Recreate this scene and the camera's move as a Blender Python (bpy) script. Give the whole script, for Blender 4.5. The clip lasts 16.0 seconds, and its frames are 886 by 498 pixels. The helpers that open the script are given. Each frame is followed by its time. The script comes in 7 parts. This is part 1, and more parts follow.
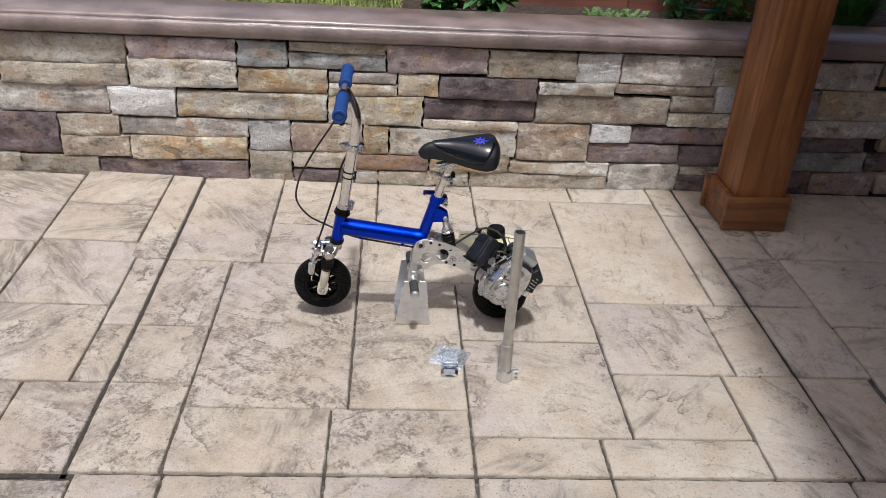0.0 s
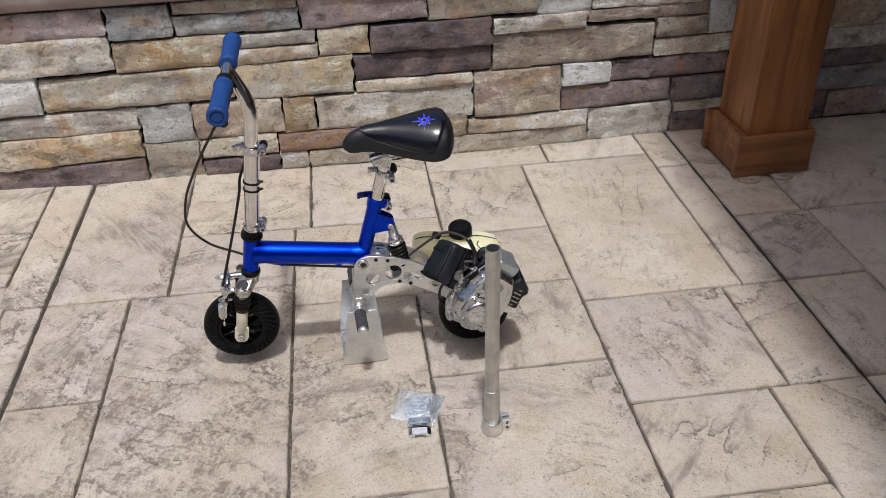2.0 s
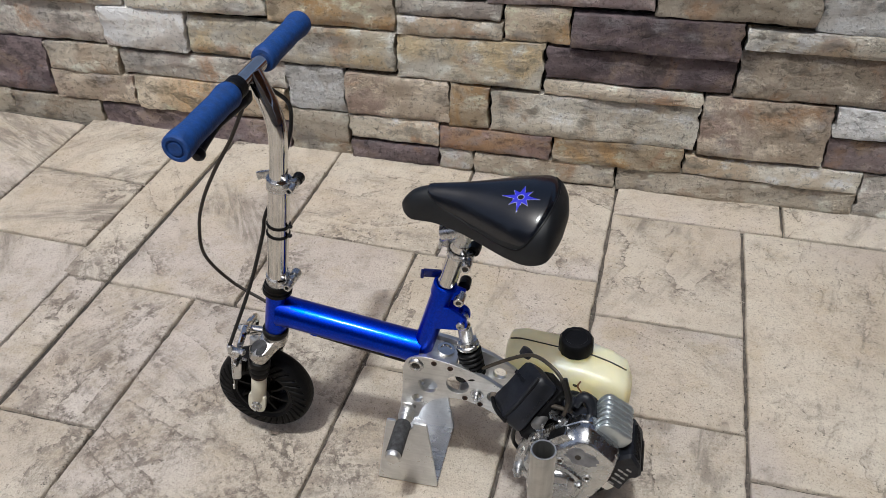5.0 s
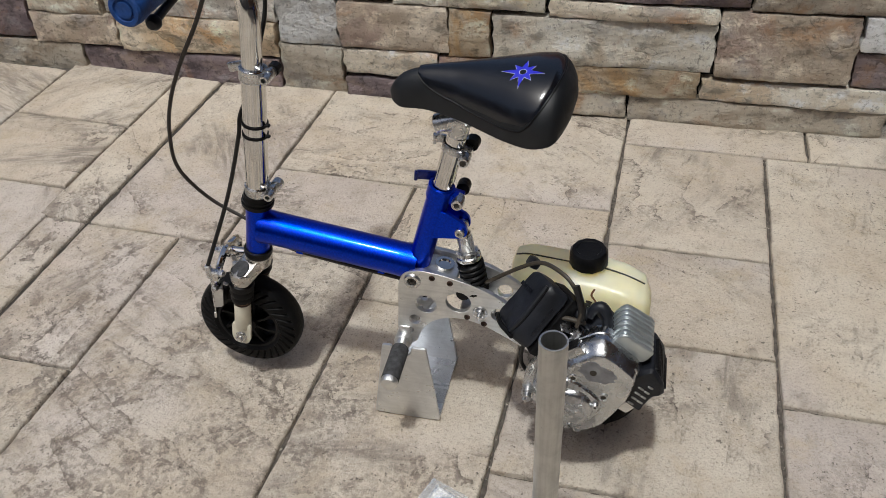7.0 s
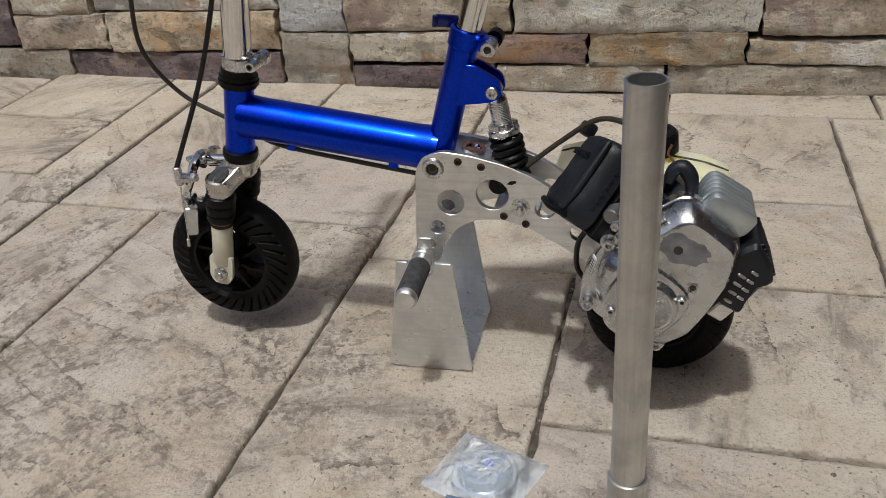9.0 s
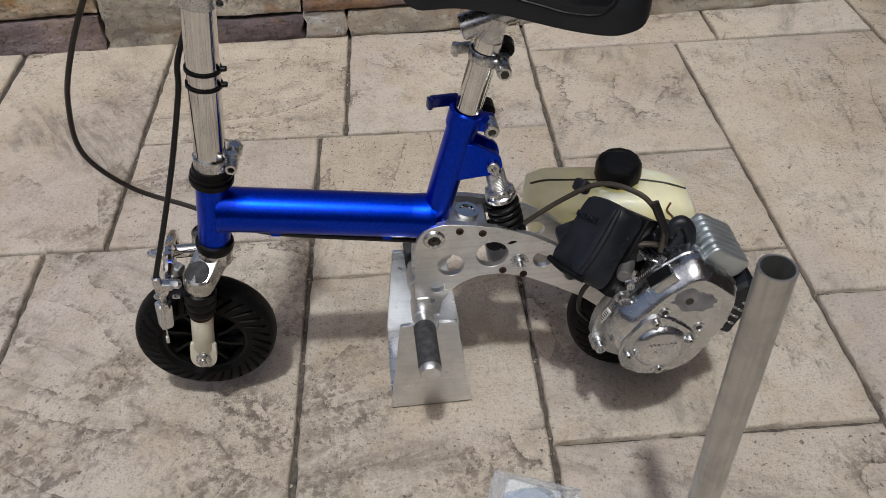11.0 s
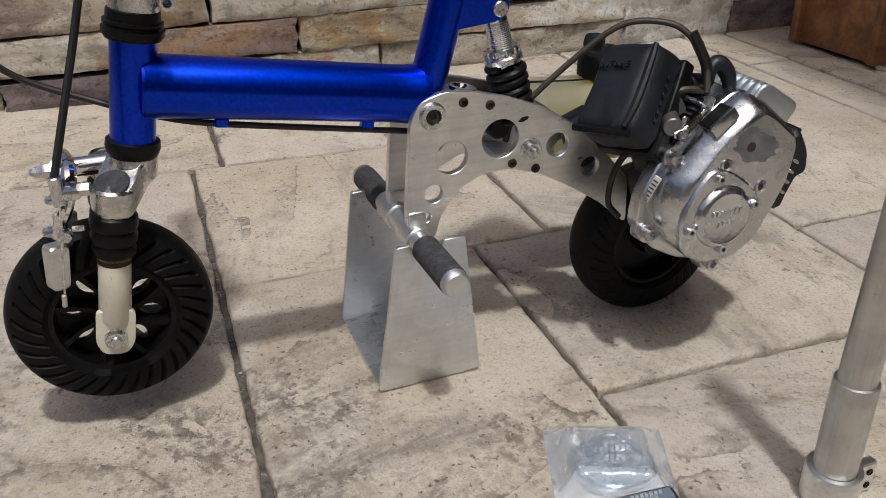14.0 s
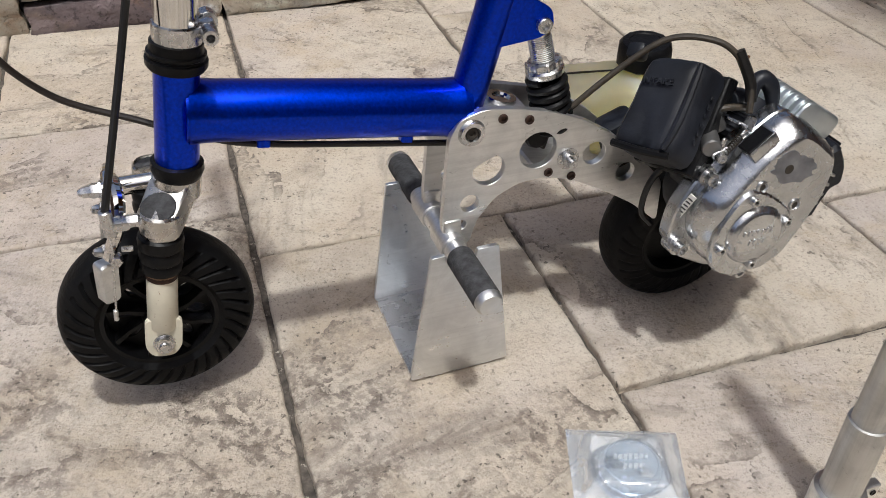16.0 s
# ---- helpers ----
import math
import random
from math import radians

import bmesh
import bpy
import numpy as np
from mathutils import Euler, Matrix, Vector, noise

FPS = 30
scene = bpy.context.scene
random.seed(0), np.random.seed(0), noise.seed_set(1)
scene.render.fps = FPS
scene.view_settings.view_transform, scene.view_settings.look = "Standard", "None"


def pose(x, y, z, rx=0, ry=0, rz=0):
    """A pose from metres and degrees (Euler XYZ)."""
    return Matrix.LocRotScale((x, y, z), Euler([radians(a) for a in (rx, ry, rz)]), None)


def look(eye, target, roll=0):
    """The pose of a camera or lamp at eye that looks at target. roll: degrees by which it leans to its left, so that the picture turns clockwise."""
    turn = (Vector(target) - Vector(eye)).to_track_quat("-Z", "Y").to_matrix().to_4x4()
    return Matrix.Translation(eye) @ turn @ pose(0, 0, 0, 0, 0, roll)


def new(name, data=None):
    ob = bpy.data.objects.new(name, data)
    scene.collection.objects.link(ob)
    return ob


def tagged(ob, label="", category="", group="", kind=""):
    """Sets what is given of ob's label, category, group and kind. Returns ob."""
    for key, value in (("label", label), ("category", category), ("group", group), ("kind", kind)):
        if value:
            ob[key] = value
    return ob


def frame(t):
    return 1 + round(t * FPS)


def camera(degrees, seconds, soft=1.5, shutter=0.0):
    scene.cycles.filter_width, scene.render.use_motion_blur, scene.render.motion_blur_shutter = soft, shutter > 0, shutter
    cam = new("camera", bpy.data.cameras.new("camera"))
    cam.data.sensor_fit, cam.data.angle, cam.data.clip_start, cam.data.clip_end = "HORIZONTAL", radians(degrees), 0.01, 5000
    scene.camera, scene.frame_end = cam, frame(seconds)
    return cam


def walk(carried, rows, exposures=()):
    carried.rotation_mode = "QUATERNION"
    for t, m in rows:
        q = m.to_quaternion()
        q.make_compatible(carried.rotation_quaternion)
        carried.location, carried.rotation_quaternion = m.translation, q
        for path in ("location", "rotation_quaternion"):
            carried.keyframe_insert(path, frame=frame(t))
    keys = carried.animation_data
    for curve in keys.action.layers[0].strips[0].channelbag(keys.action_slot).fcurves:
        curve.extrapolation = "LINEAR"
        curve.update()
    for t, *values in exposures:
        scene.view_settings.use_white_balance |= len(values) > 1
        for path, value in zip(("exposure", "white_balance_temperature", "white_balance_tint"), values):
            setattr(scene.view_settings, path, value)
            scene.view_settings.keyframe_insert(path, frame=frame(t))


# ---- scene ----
cam = camera(55.6, 16.0, soft=0.7)
PATH = [
    (0, (-0.144, -1.945, 1.286), (0.05, -0.199, 0.329), 3.7),
    (0.5, (-0.147, -1.804, 1.261), (0.053, -0.074, 0.277), 3.5),
    (1, (-0.041, -1.661, 1.237), (0.167, 0.064, 0.246), 3.5),
    (1.5, (-0.005, -1.543, 1.195), (0.218, 0.174, 0.194), 1.3),
    (2, (-0.035, -1.395, 1.17), (0.213, 0.258, 0.072), -1.9),
    (2.5, (-0.032, -1.256, 1.158), (0.244, 0.362, 0.015), -2.1),
    (3, (0.056, -1.165, 1.149), (0.223, 0.458, -0.008), -0.4),
    (3.5, (0.163, -1.101, 1.139), (0.086, 0.517, -0.033), -1.4),
    (4, (0.203, -1.022, 1.125), (-0.006, 0.578, -0.056), -2.9),
    (4.2, (0.207, -0.967, 1.11), (-0.014, 0.639, -0.061), -2.0),
    (6.3, (0.319, -0.778, 1.017), (-0.28, 0.67, -0.226), -2.1),
    (6.5, (0.287, -0.79, 1.003), (-0.231, 0.686, -0.243), -2.3),
    (7, (0.257, -0.794, 0.915), (-0.14, 0.74, -0.305), -2.6),
    (7.5, (0.252, -0.766, 0.752), (-0.167, 0.814, -0.4), -3.7),
    (8, (0.255, -0.741, 0.64), (-0.18, 0.908, -0.405), -5.1),
    (8.5, (0.261, -0.75, 0.553), (-0.191, 0.937, -0.422), -4.4),
    (8.7, (0.248, -0.752, 0.555), (-0.21, 0.938, -0.412), -4.4),
    (10.8, (-0.001, -0.689, 0.81), (-0.018, 0.819, -0.503), -3.8),
    (11, (-0.022, -0.643, 0.788), (0.078, 0.845, -0.544), -2.6),
    (11.5, (-0.077, -0.578, 0.767), (0.218, 0.867, -0.584), -1.7),
    (12, (-0.185, -0.581, 0.747), (0.306, 0.813, -0.601), -0.3),
    (12.3, (-0.248, -0.577, 0.735), (0.382, 0.745, -0.628), 1.5),
    (12.5, (-0.268, -0.583, 0.707), (0.398, 0.757, -0.621), 1.8),
    (13, (-0.257, -0.597, 0.588), (0.464, 0.875, -0.557), 0.4),
    (13.5, (-0.225, -0.59, 0.497), (0.45, 1.039, -0.446), -0.4),
    (13.6, (-0.218, -0.588, 0.484), (0.445, 1.054, -0.447), -0.2),
    (14, (-0.208, -0.594, 0.451), (0.433, 1.05, -0.49), -0.6),
    (14.5, (-0.191, -0.588, 0.453), (0.44, 1.07, -0.47), -1.5),
    (15, (-0.178, -0.585, 0.455), (0.418, 1.097, -0.448), -2.5),
    (15.5, (-0.178, -0.565, 0.466), (0.415, 1.109, -0.453), -2.5),
    (16, (-0.205, -0.542, 0.559), (0.34, 0.952, -0.653), 0.4),
]
EXPOSURES = [(0, 0.15, 6130, 10), (1.0, 0.07, 6130, 10), (2.0, 0.04, 6130, 9), (4.0, -0.02, 6080, 7), (6.5, -0.14, 6180, 5), (8.5, -0.23, 6280, 5), (11.0, -0.33, 6200, 7), (12.0, -0.36, 6180, 7), (12.5, -0.26, 6230, 7), (13.5, -0.16, 6230, 7), (14.0, -0.13, 6280, 7), (14.5, 0.01, 6260, 7), (15.5, 0.03, 6230, 7), (16.0, 0.11, 6230, 7)]
walk(cam, [(t, look(eye, target, roll)) for t, eye, target, roll in PATH], EXPOSURES)

# ---------------------------------------------------------------- world and light
world = bpy.data.worlds.new("sky")
scene.world = world
world.use_nodes = True
wn = world.node_tree
sky = wn.nodes.new("ShaderNodeTexSky")
sky.sky_type, sky.sun_disc = "NISHITA", False
SUN_DIR = Vector((-0.03, -0.345, 1.0)).normalized()
sky.sun_elevation = math.asin(SUN_DIR.z)
sky.sun_rotation = math.atan2(SUN_DIR.x, SUN_DIR.y)
sky.air_density, sky.dust_density, sky.ozone_density = 0.6, 5.0, 0.2
wn.links.new(sky.outputs[0], wn.nodes["Background"].inputs[0])
wn.nodes["Background"].inputs[1].default_value = 0.125
sun = new("sun", bpy.data.lights.new("sun", "SUN"))
sun.data.energy, sun.data.angle, sun.data.color = 2.5, radians(3.0), (1.0, 0.985, 0.965)
sun.rotation_euler = SUN_DIR.to_track_quat("Z", "Y").to_euler()
sun.location = (0, 0, 4)
scene.view_settings.exposure = 0.0

# ---------------------------------------------------------------- materials


def mat(name, base=(0.5, 0.5, 0.5), rough=0.5, metal=0.0, coat=0.0, scale=40.0, vary=0.12, bump=0.0, bump_scale=80.0, spread=0.12):
    """A principled material with noise in colour and roughness, at real size, and optional fine relief."""
    m = bpy.data.materials.new(name)
    m.use_nodes = True
    nt = m.node_tree
    p = nt.nodes["Principled BSDF"]
    p.inputs["Metallic"].default_value = metal
    p.inputs["Coat Weight"].default_value = coat
    p.inputs["Coat Roughness"].default_value = 0.08
    tc = nt.nodes.new("ShaderNodeTexCoord")
    n1 = nt.nodes.new("ShaderNodeTexNoise")
    n1.inputs["Scale"].default_value, n1.inputs["Detail"].default_value = scale, 6
    nt.links.new(tc.outputs["Object"], n1.inputs["Vector"])
    ramp = nt.nodes.new("ShaderNodeValToRGB")
    lo = [max(0.0, c * (1 - vary)) for c in base]
    hi = [min(1.0, c * (1 + vary)) for c in base]
    ramp.color_ramp.elements[0].color, ramp.color_ramp.elements[1].color = (*lo, 1), (*hi, 1)
    ramp.color_ramp.elements[0].position, ramp.color_ramp.elements[1].position = 0.3, 0.7
    nt.links.new(n1.outputs["Fac"], ramp.inputs["Fac"])
    nt.links.new(ramp.outputs["Color"], p.inputs["Base Color"])
    mr = nt.nodes.new("ShaderNodeMapRange")
    mr.inputs["To Min"].default_value, mr.inputs["To Max"].default_value = max(0.02, rough - spread), min(1.0, rough + spread)
    n2 = nt.nodes.new("ShaderNodeTexNoise")
    n2.inputs["Scale"].default_value, n2.inputs["Detail"].default_value = scale * 2.7, 4
    nt.links.new(tc.outputs["Object"], n2.inputs["Vector"])
    nt.links.new(n2.outputs["Fac"], mr.inputs["Value"])
    nt.links.new(mr.outputs["Result"], p.inputs["Roughness"])
    if bump:
        n3 = nt.nodes.new("ShaderNodeTexNoise")
        n3.inputs["Scale"].default_value, n3.inputs["Detail"].default_value = bump_scale, 8
        nt.links.new(tc.outputs["Object"], n3.inputs["Vector"])
        b = nt.nodes.new("ShaderNodeBump")
        b.inputs["Strength"].default_value, b.inputs["Distance"].default_value = 1.0, bump
        nt.links.new(n3.outputs["Fac"], b.inputs["Height"])
        nt.links.new(b.outputs["Normal"], p.inputs["Normal"])
    return m


def mix(nt, fac, a, b, mode="MIX"):
    n = nt.nodes.new("ShaderNodeMix")
    n.data_type, n.blend_type = "RGBA", mode
    for sock, v in ((n.inputs[0], fac), (n.inputs[6], a), (n.inputs[7], b)):
        if isinstance(v, (int, float)):
            sock.default_value = v
        elif isinstance(v, tuple):
            sock.default_value = (*v, 1)
        else:
            nt.links.new(v, sock)
    return n.outputs[2]


def noise_node(nt, vec, scale, detail=6, rough=0.55, dist=0.0):
    n = nt.nodes.new("ShaderNodeTexNoise")
    n.inputs["Scale"].default_value, n.inputs["Detail"].default_value = scale, detail
    n.inputs["Roughness"].default_value, n.inputs["Distortion"].default_value = rough, dist
    nt.links.new(vec, n.inputs["Vector"])
    return n.outputs["Fac"]


def noise_colour(nt, vec, scale):
    n = nt.nodes.new("ShaderNodeTexNoise")
    n.inputs["Scale"].default_value, n.inputs["Detail"].default_value = scale, 5
    nt.links.new(vec, n.inputs["Vector"])
    return n.outputs["Color"]


def voronoi_node(nt, vec, scale):
    n = nt.nodes.new("ShaderNodeTexVoronoi")
    n.feature = "F1"
    n.inputs["Scale"].default_value = scale
    nt.links.new(vec, n.inputs["Vector"])
    return n.outputs["Distance"]


def ramp_node(nt, fac, *stops):
    r = nt.nodes.new("ShaderNodeMapRange")
    r.interpolation_type = "SMOOTHSTEP"
    r.inputs["From Min"].default_value, r.inputs["From Max"].default_value = stops[0], stops[1]
    if len(stops) > 2:
        r.inputs["To Min"].default_value, r.inputs["To Max"].default_value = stops[2], stops[3]
    nt.links.new(fac, r.inputs["Value"])
    return r.outputs["Result"]


def math_node(nt, op, a, b=0.0, c=0.0):
    n = nt.nodes.new("ShaderNodeMath")
    n.operation = op
    for sock, v in zip(n.inputs, (a, b, c)):
        if isinstance(v, (int, float)):
            sock.default_value = v
        else:
            nt.links.new(v, sock)
    return n.outputs[0]


def shifted(nt, step=7.0):
    """Object coordinates moved on by each object's own random number."""
    tc, oi = nt.nodes.new("ShaderNodeTexCoord"), nt.nodes.new("ShaderNodeObjectInfo")
    v = nt.nodes.new("ShaderNodeVectorMath")
    v.operation = "MULTIPLY_ADD"
    nt.links.new(oi.outputs["Random"], v.inputs[0])
    v.inputs[1].default_value = (step, step * 1.7, step * 0.6)
    nt.links.new(tc.outputs["Object"], v.inputs[2])
    return v.outputs[0], oi.outputs["Random"]


def paving_material():
    """Stamped concrete with a slate texture: terraced ledges, dark release colour in the hollows, fine pitting."""
    m = bpy.data.materials.new("stamped_concrete")
    m.use_nodes = True
    nt = m.node_tree
    p = nt.nodes["Principled BSDF"]
    vec0, rnd = shifted(nt)
    turn = nt.nodes.new("ShaderNodeVectorRotate")
    turn.rotation_type = "Z_AXIS"
    nt.links.new(vec0, turn.inputs["Vector"])
    nt.links.new(math_node(nt, "MULTIPLY", rnd, 37.0), turn.inputs["Angle"])
    vec = turn.outputs[0]
    st = nt.nodes.new("ShaderNodeMapping")
    st.inputs["Scale"].default_value = (1.0, 0.40, 1.0)
    nt.links.new(vec, st.inputs["Vector"])
    sv = st.outputs[0]
    big = noise_node(nt, vec, 3.4, 4, 0.6, 0.0)
    tint = noise_node(nt, vec, 2.3, 3, 0.5, 0.4)
    patch = noise_node(nt, vec, 5.5, 4, 0.6, 0.2)
    mid = noise_node(nt, vec, 22.0, 7, 0.62, 0.0)
    speck = noise_node(nt, vec, 105.0, 5, 0.72, 0.0)
    fine = noise_node(nt, vec, 290.0, 4, 0.7)
    broad = noise_node(nt, sv, 4.6, 5, 0.46, 0.45)
    # terraces: each level ends in a sharp broken lip, with release colour caught along its foot
    ragged = math_node(nt, "MULTIPLY_ADD", mid, 0.055, broad)
    ragged = math_node(nt, "MULTIPLY_ADD", speck, 0.016, ragged)
    saw = math_node(nt, "FRACT", math_node(nt, "MULTIPLY", ragged, 8.0))
    broken = math_node(nt, "MULTIPLY", ramp_node(nt, mid, 0.42, 0.54), ramp_node(nt, patch, 0.44, 0.54))
    lip = math_node(nt, "MULTIPLY", ramp_node(nt, saw, 0.0, 0.085, 1.0, 0.0), broken)
    # one dirtier stretch round the front wheel, and slabs that took more release colour than others
    tc = nt.nodes.new("ShaderNodeTexCoord")
    far = nt.nodes.new("ShaderNodeVectorMath")
    far.operation = "DISTANCE"
    nt.links.new(tc.outputs["Object"], far.inputs[0])
    far.inputs[1].default_value = (-0.62, -0.26, 0.0)
    dirt = math_node(nt, "ADD", ramp_node(nt, far.outputs["Value"], 1.05, 0.25, 0.0, 0.15), ramp_node(nt, rnd, 0.0, 1.0, -0.10, 0.0))
    dirty = math_node(nt, "ADD", patch, dirt)
    apron = math_node(nt, "MULTIPLY", math_node(nt, "POWER", math_node(nt, "SUBTRACT", 1.0, saw), 3.2), ramp_node(nt, dirty, 0.43, 0.60))
    hollow = math_node(nt, "MAXIMUM", apron, math_node(nt, "MULTIPLY", ramp_node(nt, dirty, 0.52, 0.72, 0.0, 0.75), ramp_node(nt, mid, 0.48, 0.62)))
    stain = math_node(nt, "MULTIPLY", hollow, ramp_node(nt, speck, 0.44, 0.56))
    c = mix(nt, ramp_node(nt, big, 0.34, 0.66), FLOOR_WARM, FLOOR_PALE)
    c = mix(nt, ramp_node(nt, rnd, 0.0, 1.0, 0.0, 0.35), c, FLOOR_GREY)
    c = mix(nt, ramp_node(nt, tint, 0.48, 0.66, 0.0, 0.55), c, (0.50, 0.445, 0.425))
    c = mix(nt, ramp_node(nt, mid, 0.48, 0.68, 0.0, 0.36), c, FLOOR_DIRT)
    yellow = noise_node(nt, vec, 12.0, 6, 0.7)
    c = mix(nt, ramp_node(nt, yellow, 0.50, 0.68, 0.0, 0.50), c, (0.47, 0.375, 0.255))
    c = mix(nt, math_node(nt, "MULTIPLY", hollow, 0.15), c, (0.34, 0.275, 0.225))
    c = mix(nt, math_node(nt, "MULTIPLY", stain, 0.90), c, FLOOR_DARK)
    clump = math_node(nt, "MULTIPLY", ramp_node(nt, noise_node(nt, vec, 46.0, 6, 0.70, 0.3), 0.53, 0.60), ramp_node(nt, dirty, 0.57, 0.70, 0.0, 0.80))
    c = mix(nt, clump, c, FLOOR_DARK)
    c = mix(nt, math_node(nt, "MULTIPLY", lip, 0.60), c, (0.10, 0.078, 0.062))
    worn = math_node(nt, "MULTIPLY", ramp_node(nt, far.outputs["Value"], 1.25, 0.35, 0.0, 0.36), ramp_node(nt, yellow, 0.40, 0.62))
    c = mix(nt, worn, c, (0.36, 0.30, 0.235))
    # smoky washes of release colour, hatched along the cleft; a ramp adds more brown towards the west
    lean = nt.nodes.new("ShaderNodeMapping")
    lean.inputs["Scale"].default_value = (1.0, 0.15, 1.0)
    nt.links.new(vec, lean.inputs["Vector"])
    hatch = noise_node(nt, lean.outputs[0], 64.0, 7, 0.66, 0.9)
    wash = noise_node(nt, sv, 6.5, 5, 0.58, 0.9)
    west = nt.nodes.new("ShaderNodeSeparateXYZ")
    nt.links.new(tc.outputs["Object"], west.inputs[0])
    wash = math_node(nt, "ADD", wash, ramp_node(nt, math_node(nt, "MULTIPLY", west.outputs[0], -1.0), 0.55, 1.10, 0.0, 0.10))
    wash = math_node(nt, "MULTIPLY", ramp_node(nt, wash, 0.53, 0.69), ramp_node(nt, hatch, 0.40, 0.60, 0.20, 0.85))
    c = mix(nt, wash, c, (0.212, 0.178, 0.146))
    # short scratchy strokes of release colour along the cleft
    lay = nt.nodes.new("ShaderNodeMapping")
    lay.inputs["Scale"].default_value = (1.0, 0.34, 1.0)
    nt.links.new(vec, lay.inputs["Vector"])
    stroke = noise_node(nt, lay.outputs[0], 40.0, 8, 0.68, 0.6)
    strokes = math_node(nt, "MULTIPLY", ramp_node(nt, stroke, 0.54, 0.68), ramp_node(nt, big, 0.40, 0.60, 0.06, 0.70))
    strokes = math_node(nt, "MULTIPLY", strokes, ramp_node(nt, speck, 0.42, 0.60, 0.30, 1.0))
    c = mix(nt, strokes, c, (0.165, 0.128, 0.097))
    c = mix(nt, ramp_node(nt, speck, 0.60, 0.68, 0.0, 0.55), c, (0.15, 0.125, 0.105))
    pit = math_node(nt, "MULTIPLY", ramp_node(nt, noise_node(nt, vec, 150.0, 3, 0.62), 0.62, 0.67), ramp_node(nt, patch, 0.40, 0.56, 0.28, 0.85))
    c = mix(nt, pit, c, (0.075, 0.060, 0.048))
    c = mix(nt, ramp_node(nt, fine, 0.52, 0.66, 0.0, 0.48), c, (0.22, 0.180, 0.145))
    c = mix(nt, ramp_node(nt, fine, 0.44, 0.28, 0.0, 0.28), c, (0.66, 0.60, 0.52))
    nt.links.new(c, p.inputs["Base Color"])
    nt.links.new(ramp_node(nt, mid, 0.3, 0.7, 0.50, 0.75), p.inputs["Roughness"])
    h = math_node(nt, "ADD", math_node(nt, "MULTIPLY", saw, 0.34), math_node(nt, "MULTIPLY", broad, 1.4))
    h = math_node(nt, "ADD", h, math_node(nt, "MULTIPLY", mid, 0.55))
    h = math_node(nt, "ADD", h, math_node(nt, "MULTIPLY", speck, 0.30))
    h = math_node(nt, "SUBTRACT", h, math_node(nt, "MULTIPLY", strokes, 0.22))
    h = math_node(nt, "ADD", h, math_node(nt, "MULTIPLY", fine, 0.20))
    h = math_node(nt, "SUBTRACT", h, math_node(nt, "MULTIPLY", pit, 0.10))
    b = nt.nodes.new("ShaderNodeBump")
    b.inputs["Strength"].default_value, b.inputs["Distance"].default_value = 0.9, 0.0095
    nt.links.new(h, b.inputs["Height"])
    nt.links.new(b.outputs["Normal"], p.inputs["Normal"])
    return m


